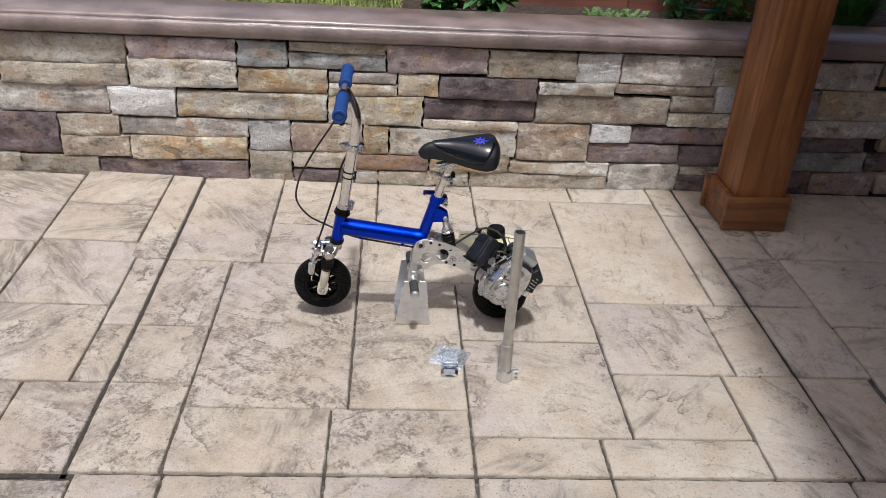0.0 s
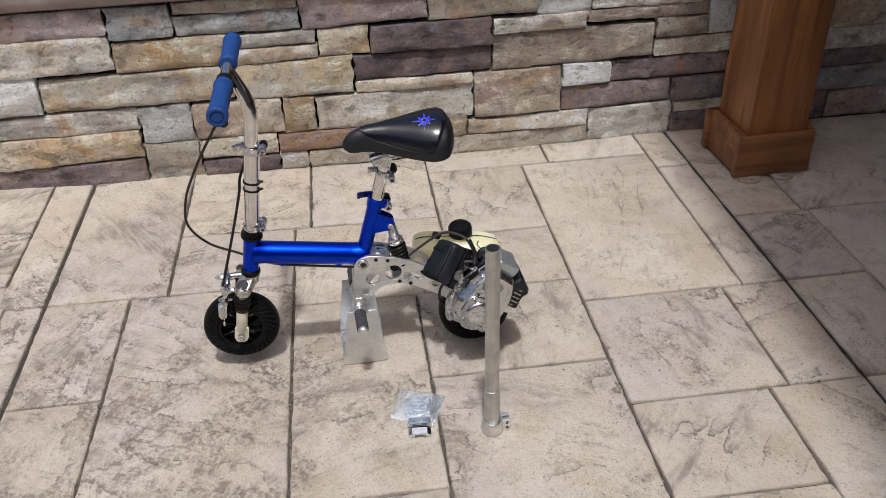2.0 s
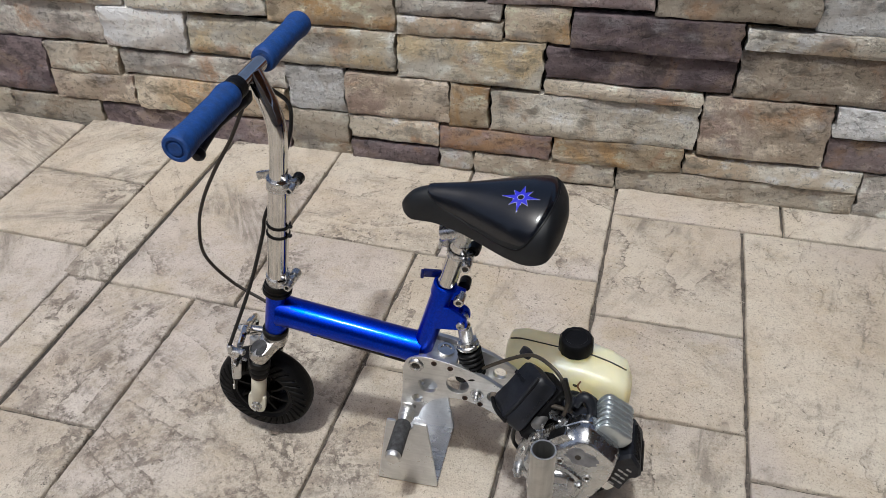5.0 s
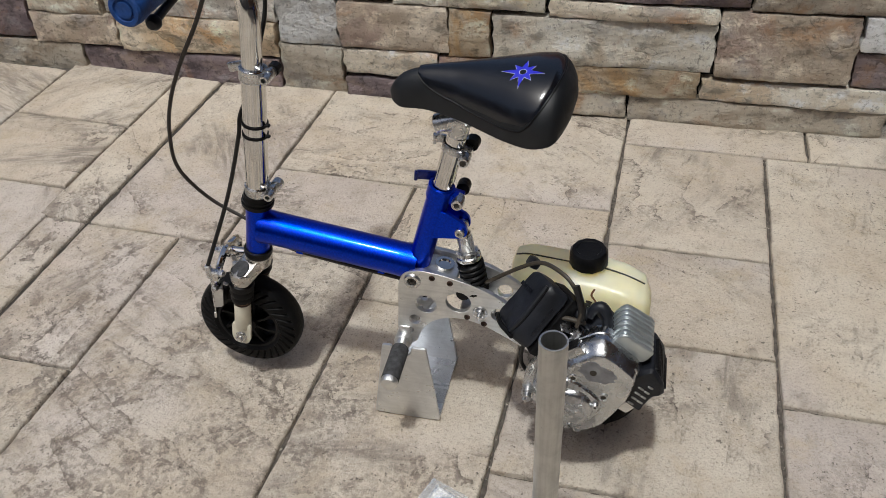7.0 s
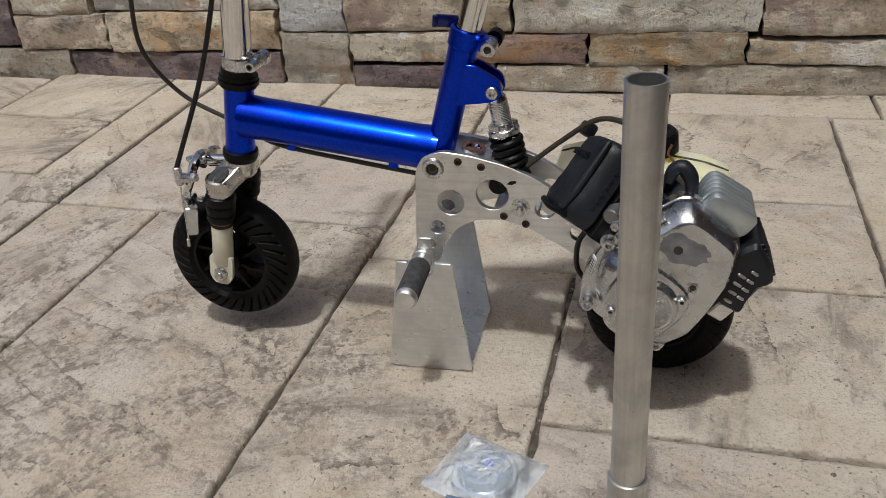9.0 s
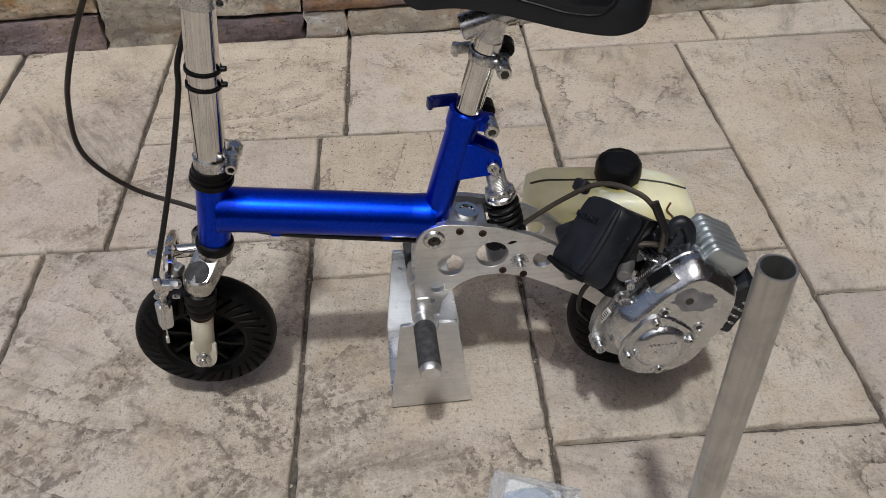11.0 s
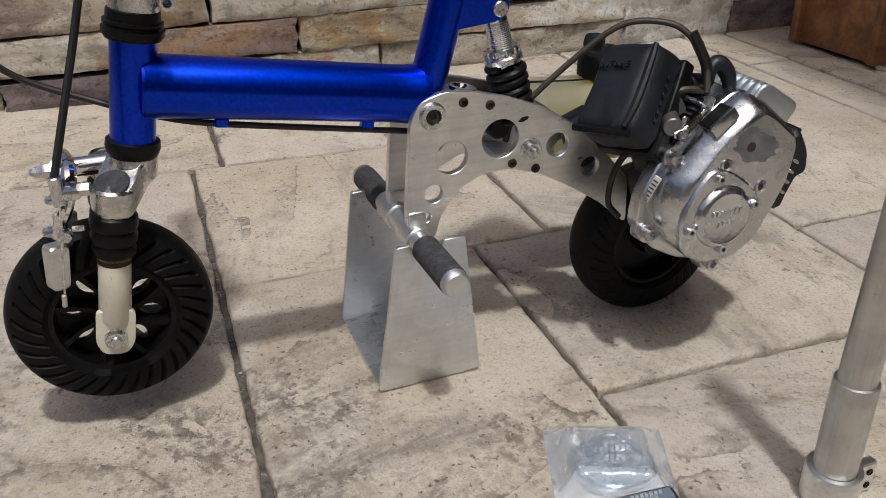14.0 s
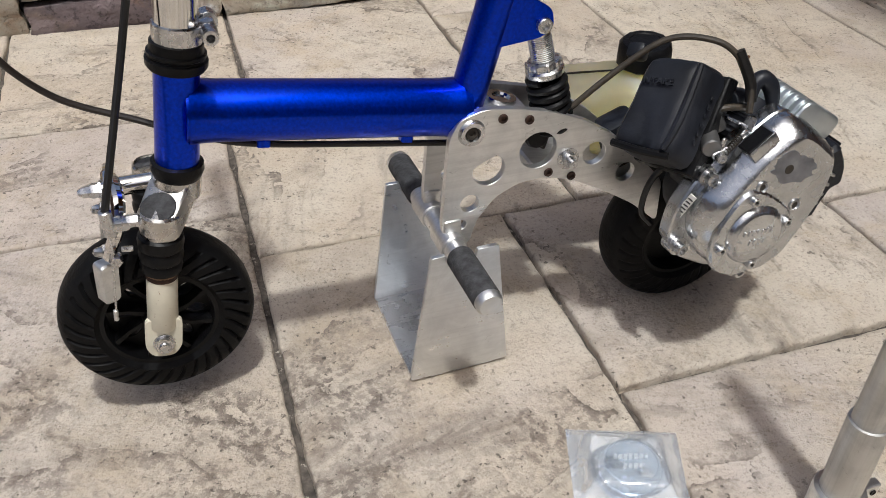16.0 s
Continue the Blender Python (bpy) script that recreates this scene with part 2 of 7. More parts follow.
def stone_material(name, a, b, c):
    """Split stone: broad patches of two colours, stains of a third, chipped cleft relief; chips lit and pits shaded in
    the colour.
    """
    m = bpy.data.materials.new(name)
    m.use_nodes = True
    nt = m.node_tree
    p = nt.nodes["Principled BSDF"]
    a, b, c = (tuple(min(0.85, v * STONE_TONE) for v in q) for q in (a, b, c))
    vec, rnd = shifted(nt, 11.0)
    st = nt.nodes.new("ShaderNodeMapping")
    st.inputs["Scale"].default_value = (1.0, 1.0, 1.5)
    nt.links.new(vec, st.inputs["Vector"])
    sv = st.outputs[0]
    broad = noise_node(nt, vec, 8.0, 5, 0.55, 0.2)
    patch = noise_node(nt, vec, 6.5, 7, 0.60, 0.6)
    cleft = noise_node(nt, sv, 15.0, 9, 0.64, 0.0)
    # broken facets: cells with warped borders
    warp = mix(nt, 0.07, sv, noise_colour(nt, sv, 16.0))
    facet = voronoi_node(nt, warp, 15.0)
    ridge = noise_node(nt, sv, 8.0, 3, 0.45, 0.3)
    grain = noise_node(nt, vec, 110.0, 6, 0.70)
    fine = noise_node(nt, vec, 320.0, 4, 0.7)
    # a few hair-thin splits
    split = ramp_node(nt, math_node(nt, "ABSOLUTE", math_node(nt, "SUBTRACT", ridge, 0.5)), 0.0, 0.010, 1.0, 0.0)
    split = math_node(nt, "MULTIPLY", split, ramp_node(nt, cleft, 0.48, 0.60))
    col = mix(nt, ramp_node(nt, broad, 0.38, 0.62), a, b)
    col = mix(nt, ramp_node(nt, patch, 0.50, 0.64, 0.0, 0.7), col, c)
    iron = noise_node(nt, vec, 7.0, 7, 0.62, 0.5)
    col = mix(nt, ramp_node(nt, iron, 0.56, 0.70, 0.0, 0.66), col, (0.46, 0.265, 0.14))
    cool = noise_node(nt, sv, 9.0, 6, 0.6, 0.3)
    col = mix(nt, ramp_node(nt, cool, 0.54, 0.68, 0.0, 0.55), col, (0.37, 0.36, 0.365))
    # cleft noise paints shade into the crevices and light onto the chipped edges
    col = mix(nt, ramp_node(nt, cleft, 0.53, 0.66, 0.0, 0.72), col, tuple(v * 0.36 for v in a))
    col = mix(nt, ramp_node(nt, cleft, 0.47, 0.34, 0.0, 0.80), col, tuple(min(0.88, v * 1.42 + 0.03) for v in b))
    col = mix(nt, math_node(nt, "MULTIPLY", split, 0.6), col, tuple(v * 0.25 for v in a))
    col = mix(nt, ramp_node(nt, grain, 0.53, 0.66, 0.0, 0.62), col, tuple(v * 0.36 for v in a))
    blush = noise_node(nt, vec, 4.6, 6, 0.62, 0.4)
    col = mix(nt, ramp_node(nt, blush, 0.63, 0.74, 0.0, 0.55), col, (0.56, 0.27, 0.15))
    hsv = nt.nodes.new("ShaderNodeHueSaturation")
    nt.links.new(col, hsv.inputs["Color"])
    hsv.inputs["Saturation"].default_value, hsv.inputs["Hue"].default_value = 1.10, 0.499
    nt.links.new(ramp_node(nt, rnd, 0.0, 1.0, 0.78, 1.28), hsv.inputs["Value"])
    nt.links.new(hsv.outputs[0], p.inputs["Base Color"])
    p.inputs["Roughness"].default_value = 0.8
    h = math_node(nt, "ADD", math_node(nt, "MULTIPLY", cleft, 0.62), math_node(nt, "MULTIPLY", grain, 0.46))
    h = math_node(nt, "SUBTRACT", h, math_node(nt, "MULTIPLY", facet, 0.36))
    h = math_node(nt, "SUBTRACT", h, math_node(nt, "MULTIPLY", split, 0.10))
    h = math_node(nt, "ADD", h, math_node(nt, "MULTIPLY", fine, 0.17))
    bp = nt.nodes.new("ShaderNodeBump")
    bp.inputs["Strength"].default_value, bp.inputs["Distance"].default_value = 1.0, 0.027
    nt.links.new(h, bp.inputs["Height"])
    nt.links.new(bp.outputs["Normal"], p.inputs["Normal"])
    return m


def wood_material(name, dark, light, rough=0.4, axis=2):
    m = bpy.data.materials.new(name)
    m.use_nodes = True
    nt = m.node_tree
    p = nt.nodes["Principled BSDF"]
    vec, rnd = shifted(nt, 5.0)
    mp = nt.nodes.new("ShaderNodeMapping")
    s = [22.0, 22.0, 22.0]
    s[axis] = 1.4
    mp.inputs["Scale"].default_value = s
    nt.links.new(vec, mp.inputs["Vector"])
    g = noise_node(nt, mp.outputs[0], 1.0, 8, 0.6, 0.5)
    f = noise_node(nt, mp.outputs[0], 6.0, 6, 0.7)
    big = noise_node(nt, vec, 3.5, 3)
    col = mix(nt, ramp_node(nt, g, 0.3, 0.7), dark, light)
    col = mix(nt, ramp_node(nt, f, 0.52, 0.75, 0.0, 0.5), col, tuple(v * 0.4 for v in dark))
    col = mix(nt, ramp_node(nt, big, 0.42, 0.66, 0.0, 0.55), col, tuple(v * 0.45 for v in light))
    nt.links.new(col, p.inputs["Base Color"])
    nt.links.new(ramp_node(nt, f, 0.3, 0.7, rough - 0.08, rough + 0.15), p.inputs["Roughness"])
    bp = nt.nodes.new("ShaderNodeBump")
    bp.inputs["Strength"].default_value, bp.inputs["Distance"].default_value = 0.5, 0.002
    nt.links.new(f, bp.inputs["Height"])
    nt.links.new(bp.outputs["Normal"], p.inputs["Normal"])
    return m


FLOOR_WARM, FLOOR_PALE, FLOOR_GREY = (0.515, 0.432, 0.335), (0.610, 0.545, 0.450), (0.495, 0.440, 0.378)
FLOOR_DIRT, FLOOR_DARK = (0.31, 0.25, 0.195), (0.115, 0.090, 0.075)
def add_specks(m, colour, scale, lo, hi):
    """Small specks of a second colour over a material."""
    nt = m.node_tree
    p = nt.nodes["Principled BSDF"]
    old = p.inputs["Base Color"].links[0].from_socket
    tc = nt.nodes.new("ShaderNodeTexCoord")
    f = noise_node(nt, tc.outputs["Object"], scale, 5, 0.7)
    nt.links.new(mix(nt, ramp_node(nt, f, lo, hi), old, colour), p.inputs["Base Color"])


STONE_TONE = 1.32
PAVING = paving_material()
CONTROL_JOINT = mat("control_joint_sealant", (0.045, 0.038, 0.032), 0.9, scale=70, vary=0.5, bump=0.002, bump_scale=180)
JOINT = mat("joint_mortar", (0.085, 0.072, 0.060), 0.9, scale=130, vary=0.6, bump=0.003, bump_scale=220)
add_specks(JOINT, (0.42, 0.38, 0.32), 150.0, 0.60, 0.66)
# mortar near black: the shade between the stones is in its colour
SHADED_MORTAR = mat("shaded_wall_mortar", (0.016, 0.014, 0.012), 0.95, scale=50, vary=0.35, bump=0.004, bump_scale=120)
STONES = {
    "c": stone_material("cream_stone", (0.54, 0.49, 0.41), (0.65, 0.615, 0.55), (0.40, 0.31, 0.21)),
    "t": stone_material("tan_stone", (0.43, 0.375, 0.30), (0.52, 0.47, 0.395), (0.34, 0.265, 0.195)),
    "g": stone_material("grey_stone", (0.40, 0.375, 0.34), (0.50, 0.465, 0.42), (0.30, 0.25, 0.225)),
    "p": stone_material("plum_stone", (0.130, 0.100, 0.108), (0.205, 0.162, 0.165), (0.30, 0.235, 0.19)),
    "o": stone_material("ochre_stone", (0.44, 0.355, 0.25), (0.52, 0.455, 0.365), (0.46, 0.285, 0.13)),
    "b": stone_material("bluegrey_stone", (0.29, 0.30, 0.31), (0.40, 0.415, 0.41), (0.50, 0.47, 0.42)),
    "w": stone_material("white_stone", (0.62, 0.605, 0.58), (0.70, 0.69, 0.665), (0.42, 0.385, 0.35)),
    "y": stone_material("yellow_stone", (0.50, 0.45, 0.355), (0.50, 0.475, 0.42), (0.52, 0.41, 0.24)),
    "d": stone_material("dusk_stone", (0.255, 0.203, 0.205), (0.345, 0.29, 0.28), (0.44, 0.32, 0.20)),
    "r": stone_material("rust_stone", (0.30, 0.20, 0.165), (0.25, 0.185, 0.175), (0.44, 0.29, 0.17)),
    "k": stone_material("brown_stone", (0.37, 0.31, 0.245), (0.46, 0.405, 0.335), (0.27, 0.195, 0.17)),
}
CAPSTONE = mat("sealed_cap_concrete", (0.215, 0.167, 0.152), 0.33, coat=0.35, scale=9, vary=0.35, bump=0.0020, bump_scale=80)
PAD_METAL = mat("galvanised_pad", (0.46, 0.40, 0.32), 0.5, metal=0.4, scale=60, vary=0.3)
POST_WOOD = wood_material("stained_cedar", (0.135, 0.046, 0.014), (0.40, 0.165, 0.054), 0.40, 2)
TRIM_WOOD = wood_material("stained_cedar_trim", (0.13, 0.048, 0.017), (0.30, 0.125, 0.046), 0.42, 0)
FENCE_WOOD = wood_material("red_fence_board", (0.19, 0.066, 0.045), (0.29, 0.11, 0.07), 0.7, 0)
UNSEEN_FENCE = wood_material("unseen_fence_board", (0.14, 0.07, 0.045), (0.24, 0.13, 0.08), 0.75, 2)
SOIL = mat("soil", (0.05, 0.035, 0.025), 0.95, scale=30, vary=0.5, bump=0.02, bump_scale=40)
LAWN = mat("lawn_blades", (0.30, 0.36, 0.10), 0.6, scale=8, vary=0.4)
LEAF = mat("leaf", (0.055, 0.16, 0.035), 0.45, scale=12, vary=0.5)
LEAF_LIGHT = mat("young_leaf", (0.10, 0.20, 0.035), 0.45, scale=12, vary=0.45)
BLADE = mat("grass_blade", (0.06, 0.19, 0.03), 0.45, scale=9, vary=0.5)
STAKE = mat("teal_coated_wire", (0.05, 0.30, 0.28), 0.5, scale=30)
HOUSE = mat("house_render", (0.42, 0.38, 0.33), 0.85, scale=3, vary=0.2, bump=0.004, bump_scale=60)
ROOF_BOARD = wood_material("roof_board", (0.24, 0.1, 0.04), (0.38, 0.17, 0.07), 0.55, 1)
BLUE = mat("metallic_blue_paint", (0.0, 0.034, 0.57), 0.31, metal=0.98, coat=0.2, scale=400, vary=0.22, spread=0.04)
BLUE_DARK = mat("dark_blue_paint", (0.004, 0.010, 0.12), 0.3, metal=0.6, coat=0.5, scale=200, vary=0.2)
CAST_PATCH = mat("oxidised_patch", (0.30, 0.31, 0.34), 0.48, metal=0.95, scale=60, vary=0.3)
CHROME = mat("chrome", (0.72, 0.71, 0.69), 0.085, metal=1.0, scale=60, vary=0.08, spread=0.05)
STEEL = mat("zinc_steel", (0.60, 0.60, 0.60), 0.28, metal=1.0, scale=90, vary=0.18)


def drawn_metal(name, base, rough, along, dull=0.26):
    """Bare aluminium: fine streaks along one axis, dull blotches, a few dark scratches."""
    m = bpy.data.materials.new(name)
    m.use_nodes = True
    nt = m.node_tree
    p = nt.nodes["Principled BSDF"]
    p.inputs["Metallic"].default_value = 1.0
    tc = nt.nodes.new("ShaderNodeTexCoord")
    mp = nt.nodes.new("ShaderNodeMapping")
    s = [260.0, 260.0, 260.0]
    s[along] = 9.0
    mp.inputs["Scale"].default_value = s
    nt.links.new(tc.outputs["Object"], mp.inputs["Vector"])
    streak = noise_node(nt, mp.outputs[0], 1.0, 5, 0.6)
    blot = noise_node(nt, tc.outputs["Object"], 28.0, 6, 0.65, 0.6)
    mark = noise_node(nt, tc.outputs["Object"], 75.0, 6, 0.7, 1.5)
    c = mix(nt, ramp_node(nt, blot, 0.35, 0.68), base, tuple(v * 0.84 for v in base))
    c = mix(nt, ramp_node(nt, streak, 0.40, 0.70, 0.0, dull), c, tuple(v * 0.55 for v in base))
    c = mix(nt, ramp_node(nt, mark, 0.63, 0.72, 0.0, 0.55), c, tuple(v * 0.35 for v in base))
    nt.links.new(c, p.inputs["Base Color"])
    r = math_node(nt, "ADD", ramp_node(nt, blot, 0.3, 0.7, rough - 0.07, rough + 0.12), ramp_node(nt, streak, 0.3, 0.7, -0.04, 0.06))
    nt.links.new(r, p.inputs["Roughness"])
    bp = nt.nodes.new("ShaderNodeBump")
    bp.inputs["Strength"].default_value, bp.inputs["Distance"].default_value = 0.5, 0.0003
    nt.links.new(streak, bp.inputs["Height"])
    nt.links.new(bp.outputs["Normal"], p.inputs["Normal"])
    return m


ALU = drawn_metal("brushed_aluminium", (0.82, 0.82, 0.81), 0.36, 0)
ALU_SHEET = drawn_metal("sheet_aluminium", (0.76, 0.78, 0.80), 0.33, 0, 0.14)
# paler, bluer sheet for the stand's base: the sky's reflection is in its colour
ALU_SKYLIT = drawn_metal("skylit_sheet_aluminium", (0.84, 0.87, 0.91), 0.24, 0, 0.10)
ALU_DULL = drawn_metal("dull_aluminium_tube", (0.60, 0.595, 0.575), 0.40, 2)
CAST_FORK = mat("worn_cast_fork", (0.62, 0.60, 0.57), 0.28, metal=1.0, scale=45, vary=0.3, spread=0.14, bump=0.0006, bump_scale=90)
CAST = mat("polished_cast_aluminium", (0.58, 0.59, 0.60), 0.26, metal=1.0, scale=30, vary=0.12, spread=0.1, bump=0.0006, bump_scale=90)
CAST_WORN = mat("oxidised_aluminium", (0.20, 0.195, 0.19), 0.45, metal=0.8, scale=60, vary=0.25)
RUBBER = mat("tyre_rubber", (0.0040, 0.0040, 0.0044), 0.55, scale=60, vary=0.4, bump=0.0006, bump_scale=200)
BLACK = mat("black_plastic", (0.0045, 0.0045, 0.005), 0.42, scale=50, vary=0.35, bump=0.0005, bump_scale=250)
BLACK_DUSTY = mat("dusty_black_plastic", (0.0095, 0.0108, 0.0150), 0.46, scale=35, vary=0.5, bump=0.0005, bump_scale=140)
VINYL = mat("black_vinyl", (0.0030, 0.0042, 0.0075), 0.22, scale=40, vary=0.3, bump=0.00008, bump_scale=600)
VINYL_SIDE = mat("grained_vinyl", (0.0075, 0.0085, 0.0105), 0.50, scale=40, vary=0.3, bump=0.00018, bump_scale=900)
FOAM = mat("blue_foam_grip", (0.004, 0.046, 0.205), 0.66, scale=120, vary=0.25, bump=0.0008, bump_scale=380)
GRIPTAPE = mat("charcoal_peg_rubber", (0.04, 0.04, 0.042), 0.85, scale=150, vary=0.5, bump=0.001, bump_scale=500)
IVORY = mat("ivory_fork_paint", (0.66, 0.62, 0.50), 0.4, scale=50, vary=0.12)


add_specks(IVORY, (0.22, 0.12, 0.05), 240.0, 0.64, 0.72)
RUST_STAIN = mat("rust_stain", (0.20, 0.115, 0.055), 0.7, scale=160, vary=0.5)
RUST = mat("rust_brown_screw", (0.055, 0.032, 0.024), 0.6, metal=0.6, scale=200, vary=0.4)
add_specks(RUST, (0.02, 0.015, 0.012), 300.0, 0.5, 0.7)
TANK = mat("aged_tank_plastic", (0.78, 0.72, 0.48), 0.35, scale=20, vary=0.14, bump=0.0006, bump_scale=90)
TANK.node_tree.nodes["Principled BSDF"].inputs["Subsurface Weight"].default_value = 1.0
TANK.node_tree.nodes["Principled BSDF"].inputs["Subsurface Scale"].default_value = 1.0
TANK.node_tree.nodes["Principled BSDF"].inputs["Subsurface Radius"].default_value = (0.09, 0.08, 0.05)
for m, q in ((RUBBER, 0.14), (BLACK, 0.19), (BLACK_DUSTY, 0.36), (VINYL_SIDE, 0.45), (VINYL, 0.75)):
    m.node_tree.nodes["Principled BSDF"].inputs["Specular IOR Level"].default_value = q
# black for oily grime, and for the plugs that darken screw sockets like shade
GRIME_AND_SHADE = mat("oily_grime_and_socket_shade", (0.03, 0.024, 0.018), 0.6, scale=80, vary=0.5)
CABLE = mat("black_cable", (0.007, 0.0065, 0.006), 0.45, scale=200, vary=0.3)
CABLE_BROWN = mat("dark_brown_cable", (0.018, 0.013, 0.010), 0.45, scale=200, vary=0.3)
CABLE_OLIVE = mat("olive_cable", (0.040, 0.031, 0.021), 0.5, scale=200, vary=0.3)
STAR = mat("blue_print", (0.02, 0.022, 0.50), 0.4, scale=300)
STAR_EDGE = mat("white_print", (0.55, 0.55, 0.75), 0.4, scale=300)
SCRIPT = mat("silver_script", (0.55, 0.58, 0.60), 0.35, metal=0.6, scale=300)
WHITE_LABEL = mat("white_label", (0.75, 0.74, 0.70), 0.5, scale=300)
INK = mat("label_ink", (0.03, 0.03, 0.03), 0.6)
SHIELD = mat("pale_heat_shield", (0.56, 0.60, 0.61), 0.42, metal=0.9, scale=40, vary=0.12)
AMBER = mat("amber_plastic", (0.42, 0.13, 0.03), 0.3, scale=200)
COPPER = mat("copper_wire", (0.20, 0.10, 0.05), 0.5, metal=0.5, scale=200)
BADGE_BLUE = mat("blue_chrome_face", (0.34, 0.43, 0.53), 0.26, metal=0.7, scale=40, spread=0.06)
BADGE_RIM = mat("bright_chrome_rim", (0.74, 0.79, 0.85), 0.16, metal=1.0, scale=60, spread=0.06)


def bag_material():
    """Thin clear film: mostly transparent, with a sharp gloss."""
    m = bpy.data.materials.new("clear_film")
    m.use_nodes = True
    nt = m.node_tree
    nt.nodes.remove(nt.nodes["Principled BSDF"])
    tr, gl, df = nt.nodes.new("ShaderNodeBsdfTransparent"), nt.nodes.new("ShaderNodeBsdfGlossy"), nt.nodes.new("ShaderNodeBsdfDiffuse")
    gl.inputs["Roughness"].default_value = 0.1
    df.inputs["Color"].default_value = (0.82, 0.88, 0.95, 1)
    lw = nt.nodes.new("ShaderNodeFresnel")
    lw.inputs[0].default_value = 1.5
    tc = nt.nodes.new("ShaderNodeTexCoord")
    f = noise_node(nt, tc.outputs["Object"], 34.0, 3, 0.5, 0.8)
    b = nt.nodes.new("ShaderNodeBump")
    b.inputs["Strength"].default_value, b.inputs["Distance"].default_value = 1.0, 0.0024
    nt.links.new(f, b.inputs["Height"])
    nt.links.new(b.outputs[0], gl.inputs["Normal"])
    m1, m2 = nt.nodes.new("ShaderNodeMixShader"), nt.nodes.new("ShaderNodeMixShader")
    m1.inputs[0].default_value = 0.28
    nt.links.new(tr.outputs[0], m1.inputs[1])
    nt.links.new(df.outputs[0], m1.inputs[2])
    nt.links.new(math_node(nt, "MULTIPLY_ADD", lw.outputs[0], 0.4, 0.03), m2.inputs[0])
    nt.links.new(m1.outputs[0], m2.inputs[1])
    nt.links.new(gl.outputs[0], m2.inputs[2])
    nt.links.new(m2.outputs[0], nt.nodes["Material Output"].inputs[0])
    return m


FILM = bag_material()

# ---------------------------------------------------------------- mesh helpers


def finish(ob_name, bm, material, smooth=35.0):
    me = bpy.data.meshes.new(ob_name)
    bm.normal_update()
    bm.to_mesh(me)
    bm.free()
    for m in material if isinstance(material, (list, tuple)) else [material]:
        me.materials.append(m)
    if smooth:
        for f in me.polygons:
            f.use_smooth = True
        me.set_sharp_from_angle(angle=radians(smooth))
    return new(ob_name, me)


def part(name, bm, material, parent, label="", smooth=35.0):
    """Links a bmesh, drawn in world places, as one mesh object under a thing or a part."""
    ob = finish(name, bm, material, smooth)
    ob.parent = parent
    if parent.parent is None:
        ob.matrix_parent_inverse = Matrix.Translation(-parent.location)
    return tagged(ob, label)


def thing(name, at, label, category, group="", kind=""):
    """An empty at a thing's base, which carries its parts."""
    ob = new(name)
    ob.empty_display_size = 0.02
    ob.location = at
    return tagged(ob, label, category, group, kind)


def frame_of(d):
    d = Vector(d).normalized()
    a = d.orthogonal().normalized()
    return a, d.cross(a), d


def add_cyl(bm, p0, p1, r0, r1=None, seg=20, caps=True, bevel=0.0):
    """A round bar from p0 to p1, with softened rims."""
    p0, p1 = Vector(p0), Vector(p1)
    r1 = r0 if r1 is None else r1
    a, b, d = frame_of(p1 - p0)
    rows = [(p0, r0), (p1, r1)]
    if bevel:
        rows = [(p0, r0 - bevel), (p0 + d * bevel, r0), (p1 - d * bevel, r1), (p1, r1 - bevel)]
    rings = []
    for c, r in rows:
        rings.append([bm.verts.new(c + (a * math.cos(t) + b * math.sin(t)) * r) for t in (2 * math.pi * k / seg for k in range(seg))])
    for u, v in zip(rings, rings[1:]):
        for k in range(seg):
            bm.faces.new((u[k], u[(k + 1) % seg], v[(k + 1) % seg], v[k]))
    if caps:
        bm.faces.new(rings[0][::-1])
        bm.faces.new(rings[-1])
    return bm


def add_turned(bm, p0, axis, profile, seg=28):
    """A turned form: profile of (distance along the axis, radius) from p0; radius 0 closes the end."""
    p0 = Vector(p0)
    a, b, d = frame_of(axis)
    rings = []
    for s, r in profile:
        if r <= 1e-6:
            rings.append([bm.verts.new(p0 + d * s)])
        else:
            rings.append([bm.verts.new(p0 + d * s + (a * math.cos(t) + b * math.sin(t)) * r) for t in (2 * math.pi * k / seg for k in range(seg))])
    for u, v in zip(rings, rings[1:]):
        for k in range(seg):
            if len(u) == 1 and len(v) > 1:
                bm.faces.new((u[0], v[(k + 1) % seg], v[k]))
            elif len(v) == 1 and len(u) > 1:
                bm.faces.new((u[k], u[(k + 1) % seg], v[0]))
            elif len(u) > 1:
                bm.faces.new((u[k], u[(k + 1) % seg], v[(k + 1) % seg], v[k]))
    return bm


def add_pipe(bm, p0, p1, r, wall, seg=28):
    """A hollow tube with open ends."""
    L = (Vector(p1) - Vector(p0)).length
    return add_turned(bm, p0, Vector(p1) - Vector(p0), [(0.0, r - wall), (0.0, r), (L, r), (L, r - wall), (0.0, r - wall)], seg)


def smooth_path(pts, n=8):
    """Catmull-Rom through the points."""
    P = [Vector(p) for p in pts]
    P = [P[0] * 2 - P[1]] + P + [P[-1] * 2 - P[-2]]
    out = []
    for i in range(1, len(P) - 2):
        for k in range(n):
            t = k / n
            a, b, c, d = P[i - 1], P[i], P[i + 1], P[i + 2]
            out.append(0.5 * (2 * b + (c - a) * t + (2 * a - 5 * b + 4 * c - d) * t * t + (3 * b - a - 3 * c + d) * t ** 3))
    return out + [P[-2]]


